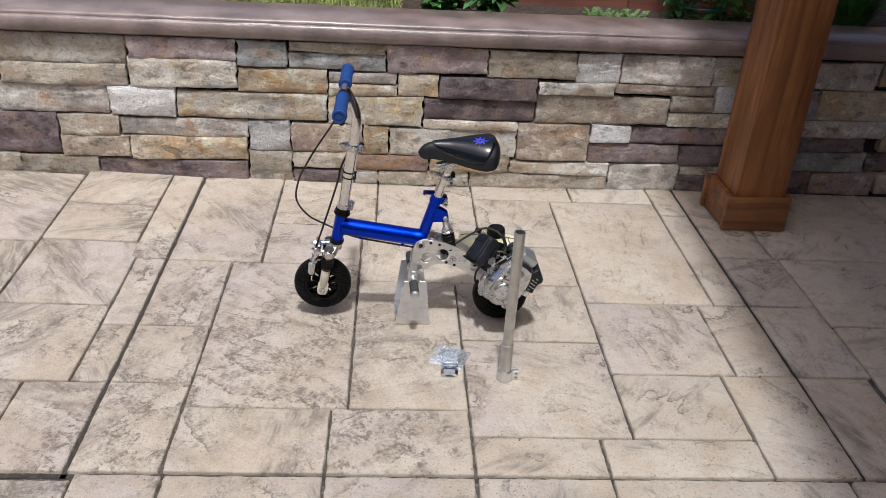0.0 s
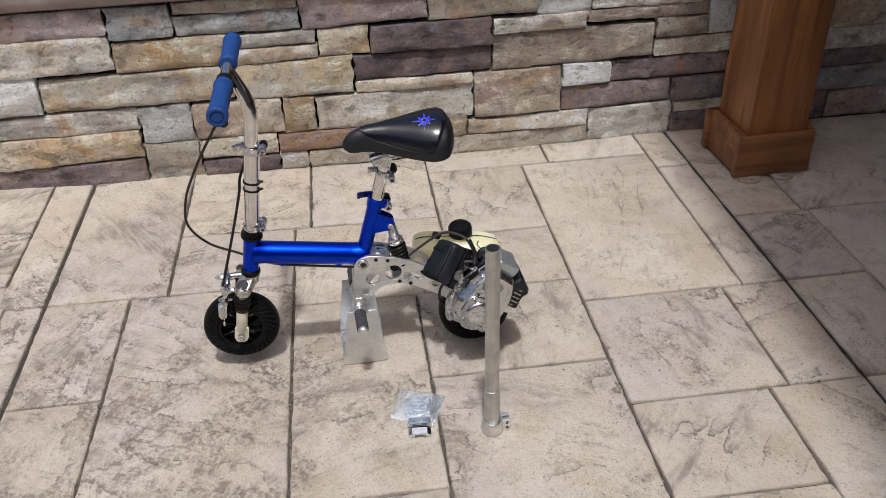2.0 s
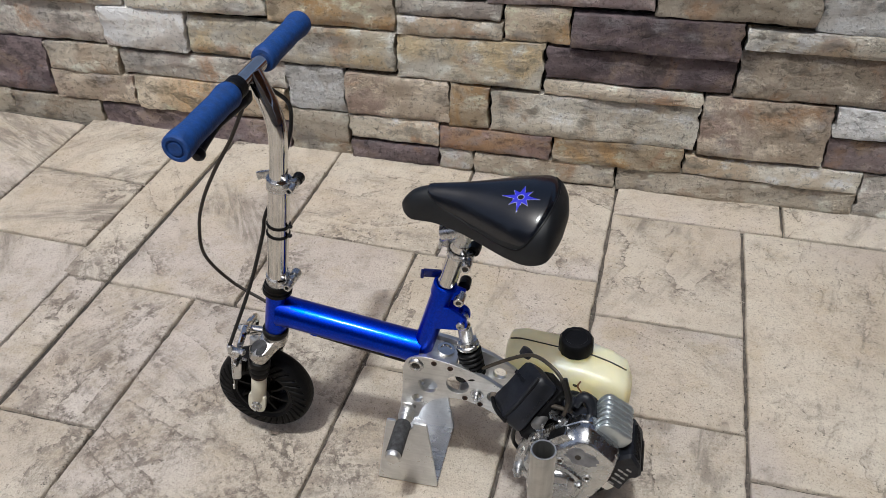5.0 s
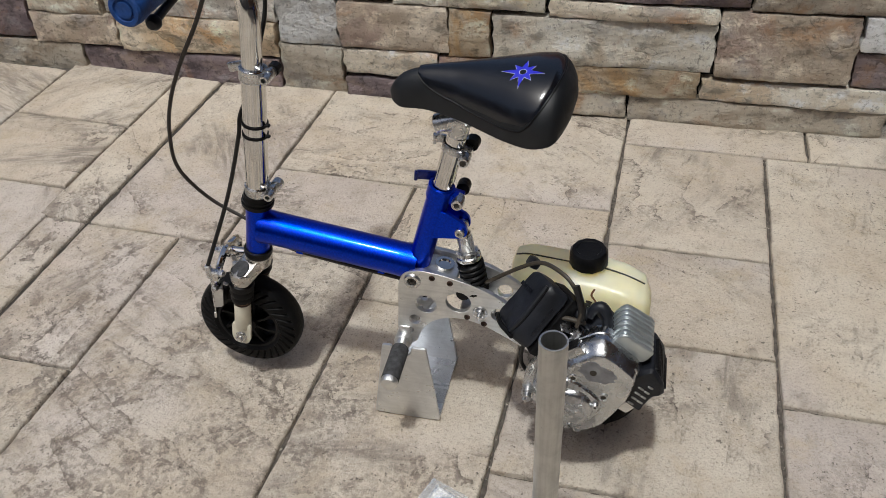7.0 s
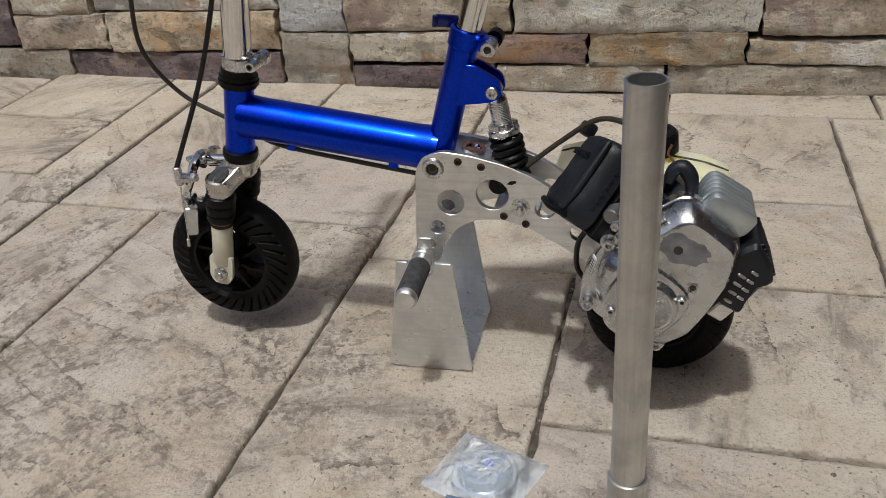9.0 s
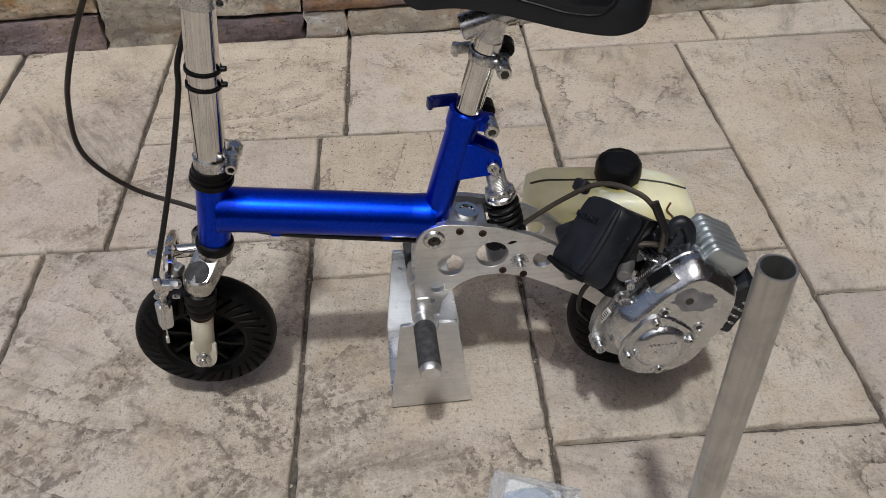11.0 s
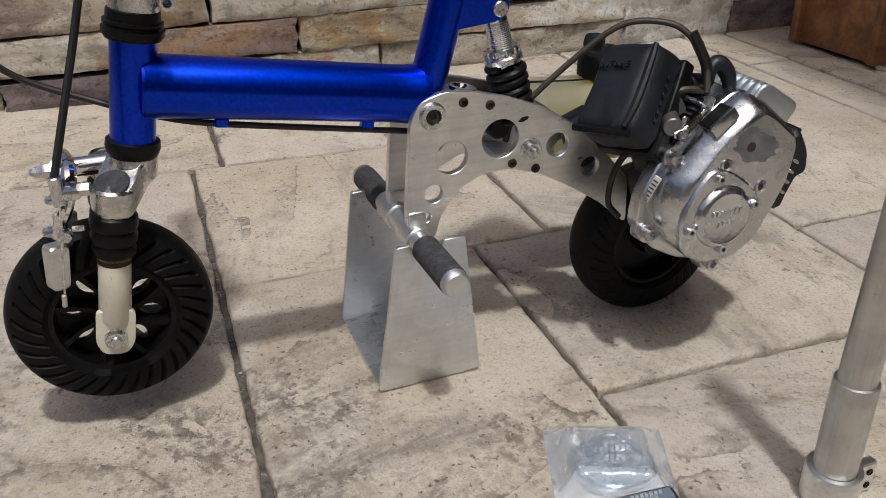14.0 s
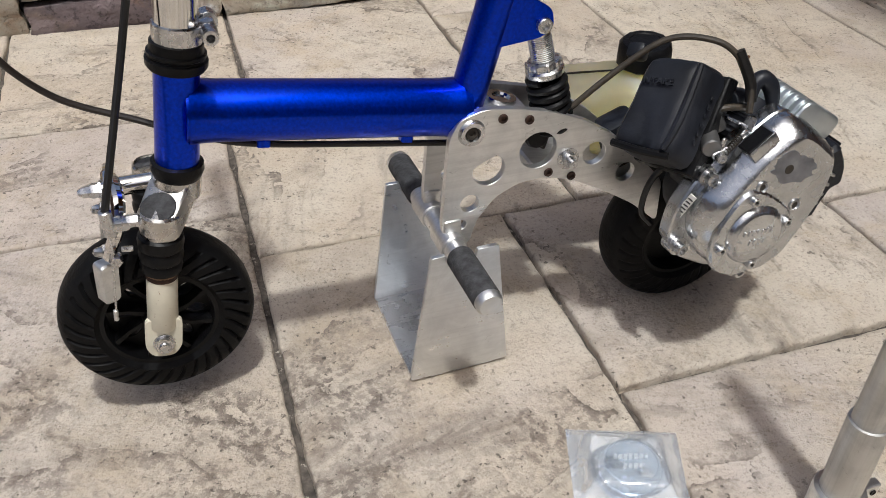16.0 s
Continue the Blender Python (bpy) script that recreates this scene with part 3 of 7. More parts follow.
def add_sweep(bm, pts, r, seg=10, n=8, caps=True):
    """A round cable or bent tube along a smooth path; r: a number, or one for each given point."""
    path = smooth_path(pts, n)
    radii = [r] * len(path) if isinstance(r, (int, float)) else [float(v) for v in np.interp(np.linspace(0, len(pts) - 1, len(path)), range(len(pts)), r)]
    side = None
    rings = []
    for i, c in enumerate(path):
        d = (path[min(i + 1, len(path) - 1)] - path[max(i - 1, 0)]).normalized()
        side = d.orthogonal().normalized() if side is None else (side - d * side.dot(d)).normalized()
        up = d.cross(side)
        rings.append([bm.verts.new(c + (side * math.cos(t) + up * math.sin(t)) * radii[i]) for t in (2 * math.pi * k / seg for k in range(seg))])
    for u, v in zip(rings, rings[1:]):
        for k in range(seg):
            bm.faces.new((u[k], u[(k + 1) % seg], v[(k + 1) % seg], v[k]))
    if caps:
        bm.faces.new(rings[0][::-1])
        bm.faces.new(rings[-1])
    return bm


def add_box(bm, size, m=Matrix(), bevel=0.0, segs=2):
    """A box of that size about the origin of the pose m, with rounded edges."""
    before = set(bm.verts)
    made = bmesh.ops.create_cube(bm, size=1.0, matrix=m @ Matrix.Diagonal((*size, 1)))["verts"]
    if bevel:
        edges = list({e for v in made for e in v.link_edges})
        bmesh.ops.bevel(bm, geom=edges, offset=bevel, segments=segs, affect="EDGES", profile=0.5)
    return [v for v in bm.verts if v not in before]


def add_prism(bm, outline, depth, m=Matrix(), bevel=0.0):
    """An outline in the local xz plane drawn out along local +y by depth; the front rim may be chamfered."""
    n = len(outline)
    cx, cz = sum(p[0] for p in outline) / n, sum(p[1] for p in outline) / n
    rows = [(0.0, 0.0), (depth, 0.0)] if not bevel else [(0.0, bevel), (bevel, 0.0), (depth, 0.0)]
    rings = []
    for y, inset in rows:
        ring = []
        for x, z in outline:
            d = Vector((x - cx, 0, z - cz))
            k = max(0.0, 1 - inset / max(d.length, 1e-6))
            ring.append(bm.verts.new(m @ Vector((cx + d.x * k, y, cz + d.z * k))))
        rings.append(ring)
    for u, v in zip(rings, rings[1:]):
        for k in range(n):
            bm.faces.new((u[k], u[(k + 1) % n], v[(k + 1) % n], v[k]))
    bm.faces.new(rings[0][::-1])
    bm.faces.new(rings[-1])
    bmesh.ops.recalc_face_normals(bm, faces=bm.faces[:])
    return bm


def round_outline(pts, n=6):
    """A closed smooth outline through the corner points."""
    P = [Vector((x, z)) for x, z in pts]
    out = []
    N = len(P)
    for i in range(N):
        a, b, c, d = P[i - 1], P[i], P[(i + 1) % N], P[(i + 2) % N]
        for k in range(n):
            t = k / n
            out.append(tuple(0.5 * (2 * b + (c - a) * t + (2 * a - 5 * b + 4 * c - d) * t * t + (3 * b - a - 3 * c + d) * t ** 3)))
    return out


def soft_corners(pts, r=0.004, n=4):
    """A closed outline with straight sides and rounded corners."""
    P = [Vector(p) for p in pts]
    out = []
    for i, b in enumerate(P):
        a, c = P[i - 1], P[(i + 1) % len(P)]
        k = min(r, 0.45 * (a - b).length, 0.45 * (c - b).length)
        s, e = b + (a - b).normalized() * k, b + (c - b).normalized() * k
        for j in range(n + 1):
            t = j / n
            out.append(tuple(s * (1 - t) ** 2 + 2 * b * t * (1 - t) + e * t * t))
    return out


def plate_mesh(outline, holes, thickness, m, slots=()):
    """A flat sheet in the local xz plane with round holes and slots cut through: a filled flat curve turned to mesh, as a bmesh."""
    cu = bpy.data.curves.new("sheet", "CURVE")
    cu.dimensions, cu.fill_mode, cu.extrude = "2D", "BOTH", thickness / 2
    cu.bevel_depth, cu.bevel_resolution = 0.0004, 0
    loops = [outline] + [[(x + r * math.cos(2 * math.pi * k / 24), z + r * math.sin(2 * math.pi * k / 24)) for k in range(24)] for x, z, r in holes] + list(slots)
    for pts in loops:
        sp = cu.splines.new("POLY")
        sp.points.add(len(pts) - 1)
        for q, (x, z) in zip(sp.points, pts):
            q.co = (x, z, 0, 1)
        sp.use_cyclic_u = True
    ob = bpy.data.objects.new("sheet", cu)
    scene.collection.objects.link(ob)
    bpy.context.view_layer.update()
    me = bpy.data.meshes.new_from_object(ob.evaluated_get(bpy.context.evaluated_depsgraph_get()))
    bm = bmesh.new()
    bm.from_mesh(me)
    bm.transform(m @ pose(0, 0, 0, 90, 0, 0))
    bpy.data.objects.remove(ob)
    bpy.data.curves.remove(cu)
    bpy.data.meshes.remove(me)
    bmesh.ops.recalc_face_normals(bm, faces=bm.faces[:])
    return bm


def text_mesh(words, size, depth, m):
    """Raised letters in the built-in font, about the origin of the pose m, read from its -y side; as a bmesh."""
    cu = bpy.data.curves.new("letters", "FONT")
    cu.body, cu.size, cu.extrude, cu.align_x, cu.align_y = words, size, depth, "CENTER", "CENTER"
    cu.resolution_u = 2
    ob = bpy.data.objects.new("letters", cu)
    scene.collection.objects.link(ob)
    bpy.context.view_layer.update()
    me = bpy.data.meshes.new_from_object(ob.evaluated_get(bpy.context.evaluated_depsgraph_get()))
    bm = bmesh.new()
    bm.from_mesh(me)
    bm.transform(m @ pose(0, 0, 0, 90, 0, 0))
    bpy.data.objects.remove(ob)
    bpy.data.curves.remove(cu)
    bpy.data.meshes.remove(me)
    return bm


def add_bolt(bm, p, axis, r, length, socket=True):
    """A hexagon or socket head on a short shank."""
    seg = 16 if socket else 6
    prof = [(0, 0), (0, r), (length * 0.85, r), (length, r * 0.88)]
    prof += [(length, r * 0.5), (length * 0.5, r * 0.45), (length * 0.5, 0)] if socket else [(length, 0)]
    return add_turned(bm, p, axis, prof, seg)


# ---------------------------------------------------------------- paving

WALL_Y = 0.882


def ground_z(x, y):
    """The patio rises a little towards the wall's far end."""
    return 0.031 * max(0.0, 0.1 - x) * max(0.0, y)


bm = bmesh.new()
xs, ys = np.linspace(-3.2, 3.2, 33), np.linspace(-3.4, WALL_Y + 0.1, 23)
grid = [[bm.verts.new((x, y, ground_z(x, y) - 0.010)) for x in xs] for y in ys]
for r0, r1 in zip(grid, grid[1:]):
    for k in range(len(xs) - 1):
        bm.faces.new((r0[k], r0[k + 1], r1[k + 1], r1[k]))
floor = tagged(finish("floor", bm, JOINT), "tan stamped concrete patio with dark joints between slate-textured slabs", "floor", kind="structure")

# sawn control joints, darker and deeper than the stamped ones
for x0, y0, x1, y1 in ((-0.733, -3.0, -0.733, 0.93), (0.997, -3.0, 0.997, 0.93), (-3.0, -0.613, 3.0, -0.613)):
    bm = bmesh.new()
    n = 60
    w = 0.0062
    rows = []
    for k in range(n + 1):
        px, py = x0 + (x1 - x0) * k / n, y0 + (y1 - y0) * k / n
        pair = []
        for sgn in (-1, 1):
            qx, qy = (px + sgn * w, py) if x0 == x1 else (px, py + sgn * w)
            wx, wy = qx + 0.035 * qy, qy - 0.035 * qx
            pair.append(bm.verts.new((wx, wy, ground_z(wx, wy) - 0.0075)))
        rows.append(pair)
    for u, v in zip(rows, rows[1:]):
        bm.faces.new((u[0], u[1], v[1], v[0]))
    tagged(finish("trim", bm, CONTROL_JOINT), "dark sealant line in a sawn control joint", "joint", kind="structure")

# The slab pattern lies two degrees askew of the wall. Slabs as west, east, south and north sides in its own axes.
SKEW = 0.035
SLABS_MIDDLE = [
    (-0.733, -0.453, 0.283, 0.930), (-0.453, -0.115, 0.538, 0.930), (-0.453, -0.157, 0.283, 0.538), (-0.115, 0.226, 0.538, 0.930),
    (-0.157, 0.226, 0.196, 0.538), (0.226, 0.591, 0.788, 0.930), (0.591, 0.892, 0.788, 0.930), (0.226, 0.506, 0.436, 0.788),
    (0.226, 0.506, 0.196, 0.436), (0.506, 0.892, 0.107, 0.788), (0.129, 0.506, -0.097, 0.196), (0.129, 0.506, -0.480, -0.097),
    (0.506, 0.838, -0.234, 0.107), (0.838, 0.997, -0.234, 0.107), (0.506, 0.793, -0.480, -0.234), (0.793, 0.997, -0.607, -0.234),
    (0.129, 0.425, -0.607, -0.480), (0.425, 0.793, -0.607, -0.480), (-0.157, 0.129, -0.389, 0.196), (-0.538, -0.157, -0.389, 0.283),
    (-0.733, -0.538, -0.058, 0.283), (-0.733, -0.538, -0.302, -0.058), (-0.733, -0.538, -0.607, -0.302), (-0.538, -0.195, -0.607, -0.389),
]
SLABS_SIDES = [
    (-0.195, 0.129, -0.607, -0.389), (0.892, 0.997, 0.107, 0.702), (0.892, 0.997, 0.702, 0.930), (-0.844, -0.733, 0.283, 0.930),
    (-0.825, -0.733, -0.058, 0.283), (-0.825, -0.733, -0.302, -0.058), (-0.930, -0.733, -0.607, -0.302), (-1.235, -0.930, -0.624, -0.302),
    (-1.135, -0.844, 0.376, 0.616), (-1.135, -0.844, 0.616, 0.930), (-1.522, -1.135, 0.357, 0.822), (-1.135, -0.825, 0.032, 0.376),
    (-1.502, -1.135, 0.032, 0.357), (-1.135, -0.825, -0.302, 0.032), (-1.502, -1.135, -0.321, 0.032), (0.997, 1.203, 0.107, 0.401),
    (0.997, 1.188, 0.401, 0.930), (1.203, 1.600, 0.009, 0.401), (0.997, 1.203, -0.234, 0.107), (1.203, 1.600, -0.346, 0.009),
    (0.997, 1.188, -0.607, -0.234), (1.188, 1.627, -0.751, -0.346), (1.188, 1.728, 0.401, 0.930), (1.600, 1.979, -0.234, 0.422),
]
SLABS_FRONT = [
    (-1.480, -0.712, -0.939, -0.624), (-0.712, -0.530, -0.918, -0.607), (-0.530, -0.195, -0.918, -0.607), (-0.195, 0.129, -0.896, -0.607),
    (0.129, 0.425, -0.896, -0.607), (0.425, 0.957, -0.870, -0.607), (0.957, 1.203, -0.870, -0.607), (1.203, 1.627, -1.051, -0.751),
    (1.728, 2.278, 0.422, 0.930), (-1.480, -1.235, -0.624, -0.321), (-1.902, -1.502, -0.321, 0.357), (-1.922, -1.522, 0.357, 0.822),
    (-1.902, -1.480, -0.624, -0.321), (-1.902, -1.480, -0.939, -0.624), (1.627, 2.278, -1.051, -0.751), (1.627, 2.278, -0.751, -0.346), (1.600, 2.278, -0.346, -0.234), (1.979, 2.278, -0.234, 0.422),
]


CUT_X, CUT_Y = (-0.733, 0.997), (-0.607, -0.624)


def add_slab(bm, x0, x1, y0, y1, rnd, gap=0.0032):
    """One slab: wavy worn rim, rounded shoulder, top following the patio's fall; wider gaps at the sawn control joints."""
    lift = rnd.uniform(-0.0012, 0.0012)
    gw, ge = (0.0054 if x in CUT_X else gap for x in (x0, x1))
    gs, gn = (0.0050 if y in CUT_Y else gap for y in (y0, y1))
    pts = []
    for (ax, ay), (bx, by) in (((x0, y0), (x1, y0)), ((x1, y0), (x1, y1)), ((x1, y1), (x0, y1)), ((x0, y1), (x0, y0))):
        n = max(2, round(math.hypot(bx - ax, by - ay) / 0.016))
        for k in range(n):
            t = k / n
            pts.append((ax + (bx - ax) * t, ay + (by - ay) * t))
    rings = []
    for inset, z in ((0.0, -0.012), (0.0, -0.004), (0.0014, -0.0010), (0.0045, 0.0)):
        ring = []
        for x, y in pts:
            wob = inset + 0.0018 * noise.noise((x * 22, y * 22, 0.5)) + 0.0026 * noise.noise((x * 75, y * 75, 3.1))
            px = min(max(x, x0 + gw + wob), x1 - ge - wob)
            py = min(max(y, y0 + gs + wob), y1 - gn - wob)
            wx, wy = px + SKEW * py, py - SKEW * px
            ring.append(bm.verts.new((wx, wy, ground_z(wx, wy) + z + lift)))
        rings.append(ring)
    for u, v in zip(rings, rings[1:]):
        for k in range(len(u)):
            bm.faces.new((u[k], u[(k + 1) % len(u)], v[(k + 1) % len(u)], v[k]))
    bm.faces.new(rings[-1])


def lay_slabs():
    rnd = random.Random(4)
    for row in SLABS_MIDDLE + SLABS_SIDES + SLABS_FRONT:
        bm = bmesh.new()
        add_slab(bm, *row, rnd)
        part("paving_slab", bm, PAVING, floor, smooth=50)
    bm = bmesh.new()
    for x in np.arange(-3.1, 3.0, 0.45):
        for y in np.arange(-3.3, -0.95, 0.4):
            add_slab(bm, x, x + 0.45, y, y + 0.4, rnd)
    for x0, x1 in ((-3.1, -2.5), (-2.5, -1.9), (2.3, 3.0)):
        for y in np.arange(-0.9, 0.7, 0.44):
            add_slab(bm, x0, x1, y, y + 0.44, rnd)
    tagged(part("paving_rest", bm, PAVING, floor, smooth=50), kind="stuff")


# ---------------------------------------------------------------- stone wall

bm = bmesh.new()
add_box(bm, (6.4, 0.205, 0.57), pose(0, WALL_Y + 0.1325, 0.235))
wall = tagged(finish("wall_north", bm, SHADED_MORTAR), "low seat wall of stacked ledge stone in cream, tan and plum", "wall", kind="structure")

# Stones as west, east, foot, head and kind, in three stretches.
STONES_WEST = [
    (-1.345, -0.925, 0.424, 0.522, "c"), (-1.345, -0.945, 0.353, 0.420, "t"), (-1.370, -1.008, 0.252, 0.348, "g"), (-1.400, -1.188, 0.102, 0.247, "p"),
    (-1.172, -0.982, 0.172, 0.246, "t"), (-1.180, -0.954, 0.090, 0.169, "k"), (-1.326, -1.068, 0.010, 0.097, "t"), (-1.460, -1.332, 0.015, 0.098, "t"),
    (-1.062, -0.550, 0.010, 0.085, "p"), (-0.918, -0.570, 0.452, 0.521, "d"), (-0.932, -0.573, 0.346, 0.450, "c"), (-0.565, -0.402, 0.434, 0.522, "b"),
    (-0.568, -0.268, 0.342, 0.430, "o"), (-1.000, -0.785, 0.247, 0.352, "w"), (-0.778, -0.268, 0.238, 0.340, "y"), (-0.978, -0.547, 0.174, 0.242, "g"),
    (-0.948, -0.549, 0.092, 0.171, "o"), (-0.539, -0.398, 0.130, 0.234, "w"), (-0.392, -0.146, 0.130, 0.232, "k"),
]
STONES_MIDDLE = [
    (-0.545, -0.396, 0.006, 0.124, "t"), (-0.390, -0.172, 0.060, 0.124, "c"), (-0.384, -0.172, 0.004, 0.057, "p"), (-0.394, -0.070, 0.487, 0.522, "t"),
    (-0.394, -0.068, 0.422, 0.483, "b"), (-0.258, -0.034, 0.384, 0.418, "g"), (-0.258, -0.026, 0.340, 0.379, "c"), (-0.262, 0.066, 0.232, 0.335, "y"),
    (-0.062, 0.284, 0.426, 0.520, "d"), (0.290, 0.592, 0.418, 0.518, "t"), (0.607, 0.757, 0.412, 0.516, "w"), (0.764, 1.092, 0.415, 0.516, "g"),
    (-0.021, 0.118, 0.341, 0.421, "o"), (0.122, 0.470, 0.338, 0.420, "p"), (0.481, 0.745, 0.366, 0.407, "c"), (0.753, 1.113, 0.374, 0.410, "k"),
    (0.076, 0.463, 0.262, 0.334, "p"), (0.469, 0.957, 0.259, 0.362, "k"), (0.072, 0.406, 0.224, 0.259, "t"),
]
STONES_EAST = [
    (-0.046, 0.412, 0.124, 0.220, "c"), (0.418, 0.679, 0.117, 0.255, "k"), (0.684, 0.829, 0.192, 0.255, "w"), (0.836, 1.200, 0.182, 0.252, "p"),
    (0.964, 1.118, 0.314, 0.370, "t"), (1.125, 1.215, 0.312, 0.410, "w"), (0.961, 1.215, 0.256, 0.310, "t"), (0.682, 1.026, 0.104, 0.187, "d"),
    (1.034, 1.215, 0.104, 0.178, "p"), (-0.140, -0.052, 0.128, 0.226, "o"), (-0.164, 0.096, 0.062, 0.120, "r"), (0.101, 0.392, 0.060, 0.119, "o"),
    (0.396, 0.764, 0.060, 0.112, "c"), (0.772, 1.038, -0.004, 0.098, "g"), (0.252, 0.766, -0.004, 0.055, "t"), (1.044, 1.225, 0.070, 0.099, "t"),
    (1.044, 1.225, -0.006, 0.066, "p"), (-0.084, 0.246, 0.002, 0.056, "t"), (-0.166, -0.090, 0.003, 0.058, "c"),
]
STONES_END = [
    (1.099, 1.440, 0.416, 0.516, "y"), (1.448, 1.716, 0.412, 0.514, "g"), (1.222, 1.436, 0.300, 0.410, "d"), (1.440, 1.510, 0.296, 0.406, "b"),
    (1.516, 1.790, 0.298, 0.406, "o"), (1.222, 1.810, 0.232, 0.293, "g"), (1.208, 1.742, 0.174, 0.228, "d"), (1.460, 1.762, 0.094, 0.168, "b"),
    (1.222, 1.455, 0.090, 0.168, "p"), (1.470, 1.562, -0.006, 0.086, "p"), (1.568, 1.826, -0.006, 0.086, "d"), (1.232, 1.464, -0.006, 0.084, "t"),
]


def add_stone(x0, x1, z0, z1, kind, rnd, name="stone"):
    """One split stone: uneven cleft face, chipped rim, its own stand-out from the wall."""
    gap = 0.0027
    x0, x1, z0, z1 = x0 + gap, x1 - gap, z0 + gap * 0.8, z1 - gap * 0.8
    nx, nz = max(10, min(48, round((x1 - x0) / 0.0085))), max(7, min(18, round((z1 - z0) / 0.0062)))
    out = rnd.uniform(-0.003, 0.0055)
    seed = Vector((rnd.uniform(0, 50), rnd.uniform(0, 50), rnd.uniform(0, 50)))
    tilt = [rnd.uniform(-0.003, 0.003) for _ in range(4)]
    L, Hh = x1 - x0, z1 - z0
    planes = []
    for _ in range(5):
        fx, fz = rnd.uniform(-0.03, 0.03), rnd.uniform(-0.07, 0.07)
        planes.append((rnd.uniform(0.002, 0.006) - fx * L * rnd.random() - fz * Hh * rnd.random(), fx, fz))
    bm = bmesh.new()
    front, back = [], []
    for j in range(nz + 1):
        fr, bk = [], []
        for i in range(nx + 1):
            u, v = i / nx, j / nz
            edge = min(u * (x1 - x0), (1 - u) * (x1 - x0), v * (z1 - z0), (1 - v) * (z1 - z0))
            x = x0 + (x1 - x0) * u
            z = z0 + (z1 - z0) * v + (tilt[0] * u + tilt[1] * (1 - u)) * (1 if v > 0.5 else -1)
            if i in (0, nx):
                x += 0.0065 * noise.noise(seed + Vector((5.0 * i, z * 55, 2)))
            if j in (0, nz):
                z += 0.0022 * noise.noise(seed + Vector((x * 9, 9.0 * j, 7))) + 0.0016 * noise.noise(seed + Vector((x * 75, 9.0 * j, 3)))
            q = seed + Vector((x * 14, 0, z * 20))
            facet = min(f0 + fx * (x - x0) + fz * (z - z0) for f0, fx, fz in planes)
            ledge = 3.2 * noise.noise(seed + Vector((x * 7, 0, z * 24))) + 0.8 * noise.noise(q * 2.2)
            ledge = math.floor(ledge) + max(0.0, (ledge - math.floor(ledge)) * 4 - 3)
            relief = facet + 0.0022 * noise.noise(q) + 0.0017 * ledge + 0.0014 * noise.noise(q * 3.1) + 0.0010 * noise.noise(seed + Vector((x * 14, 3, z * 70)))
            chip = 0.5 + 0.5 * noise.noise(seed + Vector((x * 38, 4, z * 38)))
            y = WALL_Y - out - relief + ((0.001 + 0.008 * chip * chip) if edge < 0.003 else (0.0055 * chip * chip * chip if edge < 0.010 else 0.0))
            fr.append(bm.verts.new((x, y, z)))
            if i in (0, nx) or j in (0, nz):
                bk.append(((i, j), bm.verts.new((x, WALL_Y + 0.045, z))))
        front.append(fr)
        back += bk
    for j in range(nz):
        for i in range(nx):
            bm.faces.new((front[j][i], front[j][i + 1], front[j + 1][i + 1], front[j + 1][i]))
    b = dict(back)
    rim = [(i, 0) for i in range(nx)] + [(nx, j) for j in range(nz)] + [(i, nz) for i in range(nx, 0, -1)] + [(0, j) for j in range(nz, 0, -1)]
    for k, (i, j) in enumerate(rim):
        i2, j2 = rim[(k + 1) % len(rim)]
        bm.faces.new((front[j][i], b[(i, j)], b[(i2, j2)], front[j2][i2]))
    bmesh.ops.recalc_face_normals(bm, faces=bm.faces[:])
    return part(name, bm, STONES[kind], wall, smooth=38)


def close_up(rows, reach=0.034):
    """Grow or trim stones so that neighbours share their joints."""
    out = []
    for n, (x0, x1, z0, z1, kind) in enumerate(rows):
        side = {"w": reach, "e": reach, "s": reach, "n": reach}
        for m, (a0, a1, b0, b1, _) in enumerate(rows):
            if m == n:
                continue
            if min(z1, b1) - max(z0, b0) > 0.018:
                if a1 < (x0 + x1) / 2:
                    side["w"] = min(side["w"], x0 - a1)
                if a0 > (x0 + x1) / 2:
                    side["e"] = min(side["e"], a0 - x1)
            if min(x1, a1) - max(x0, a0) > 0.018:
                if b1 < (z0 + z1) / 2:
                    side["s"] = min(side["s"], z0 - b1)
                if b0 > (z0 + z1) / 2:
                    side["n"] = min(side["n"], b0 - z1)
        w, e, s, n_ = (side[k] / 2 if side[k] < reach else 0.0 for k in "wesn")
        out.append((x0 - w, x1 + e, z0 - s, z1 + n_, kind))
    return out


EAST_ENDS = {0.0: 1.832, 0.094: 1.768, 0.174: 1.80, 0.249: 1.80, 0.354: 1.796, 0.424: 1.722}


def lay_stones():
    rnd = random.Random(11)
    for row in close_up(close_up(STONES_WEST + STONES_MIDDLE + STONES_EAST + STONES_END)):
        add_stone(*row, rnd)
    for start, stop in ((-3.15, -1.47), (1.70, 3.15)):
        for z0, z1 in ((0.0, 0.09), (0.094, 0.17), (0.174, 0.245), (0.249, 0.35), (0.354, 0.42), (0.424, 0.52)):
            x = max(start, EAST_ENDS[z0]) if start > 0 else start
            while x < stop - 0.06:
                w = min(rnd.uniform(0.16, 0.42), stop - x)
                add_stone(x, x + w, z0, z1, rnd.choice("ctgpobdk"), rnd)
                x += w


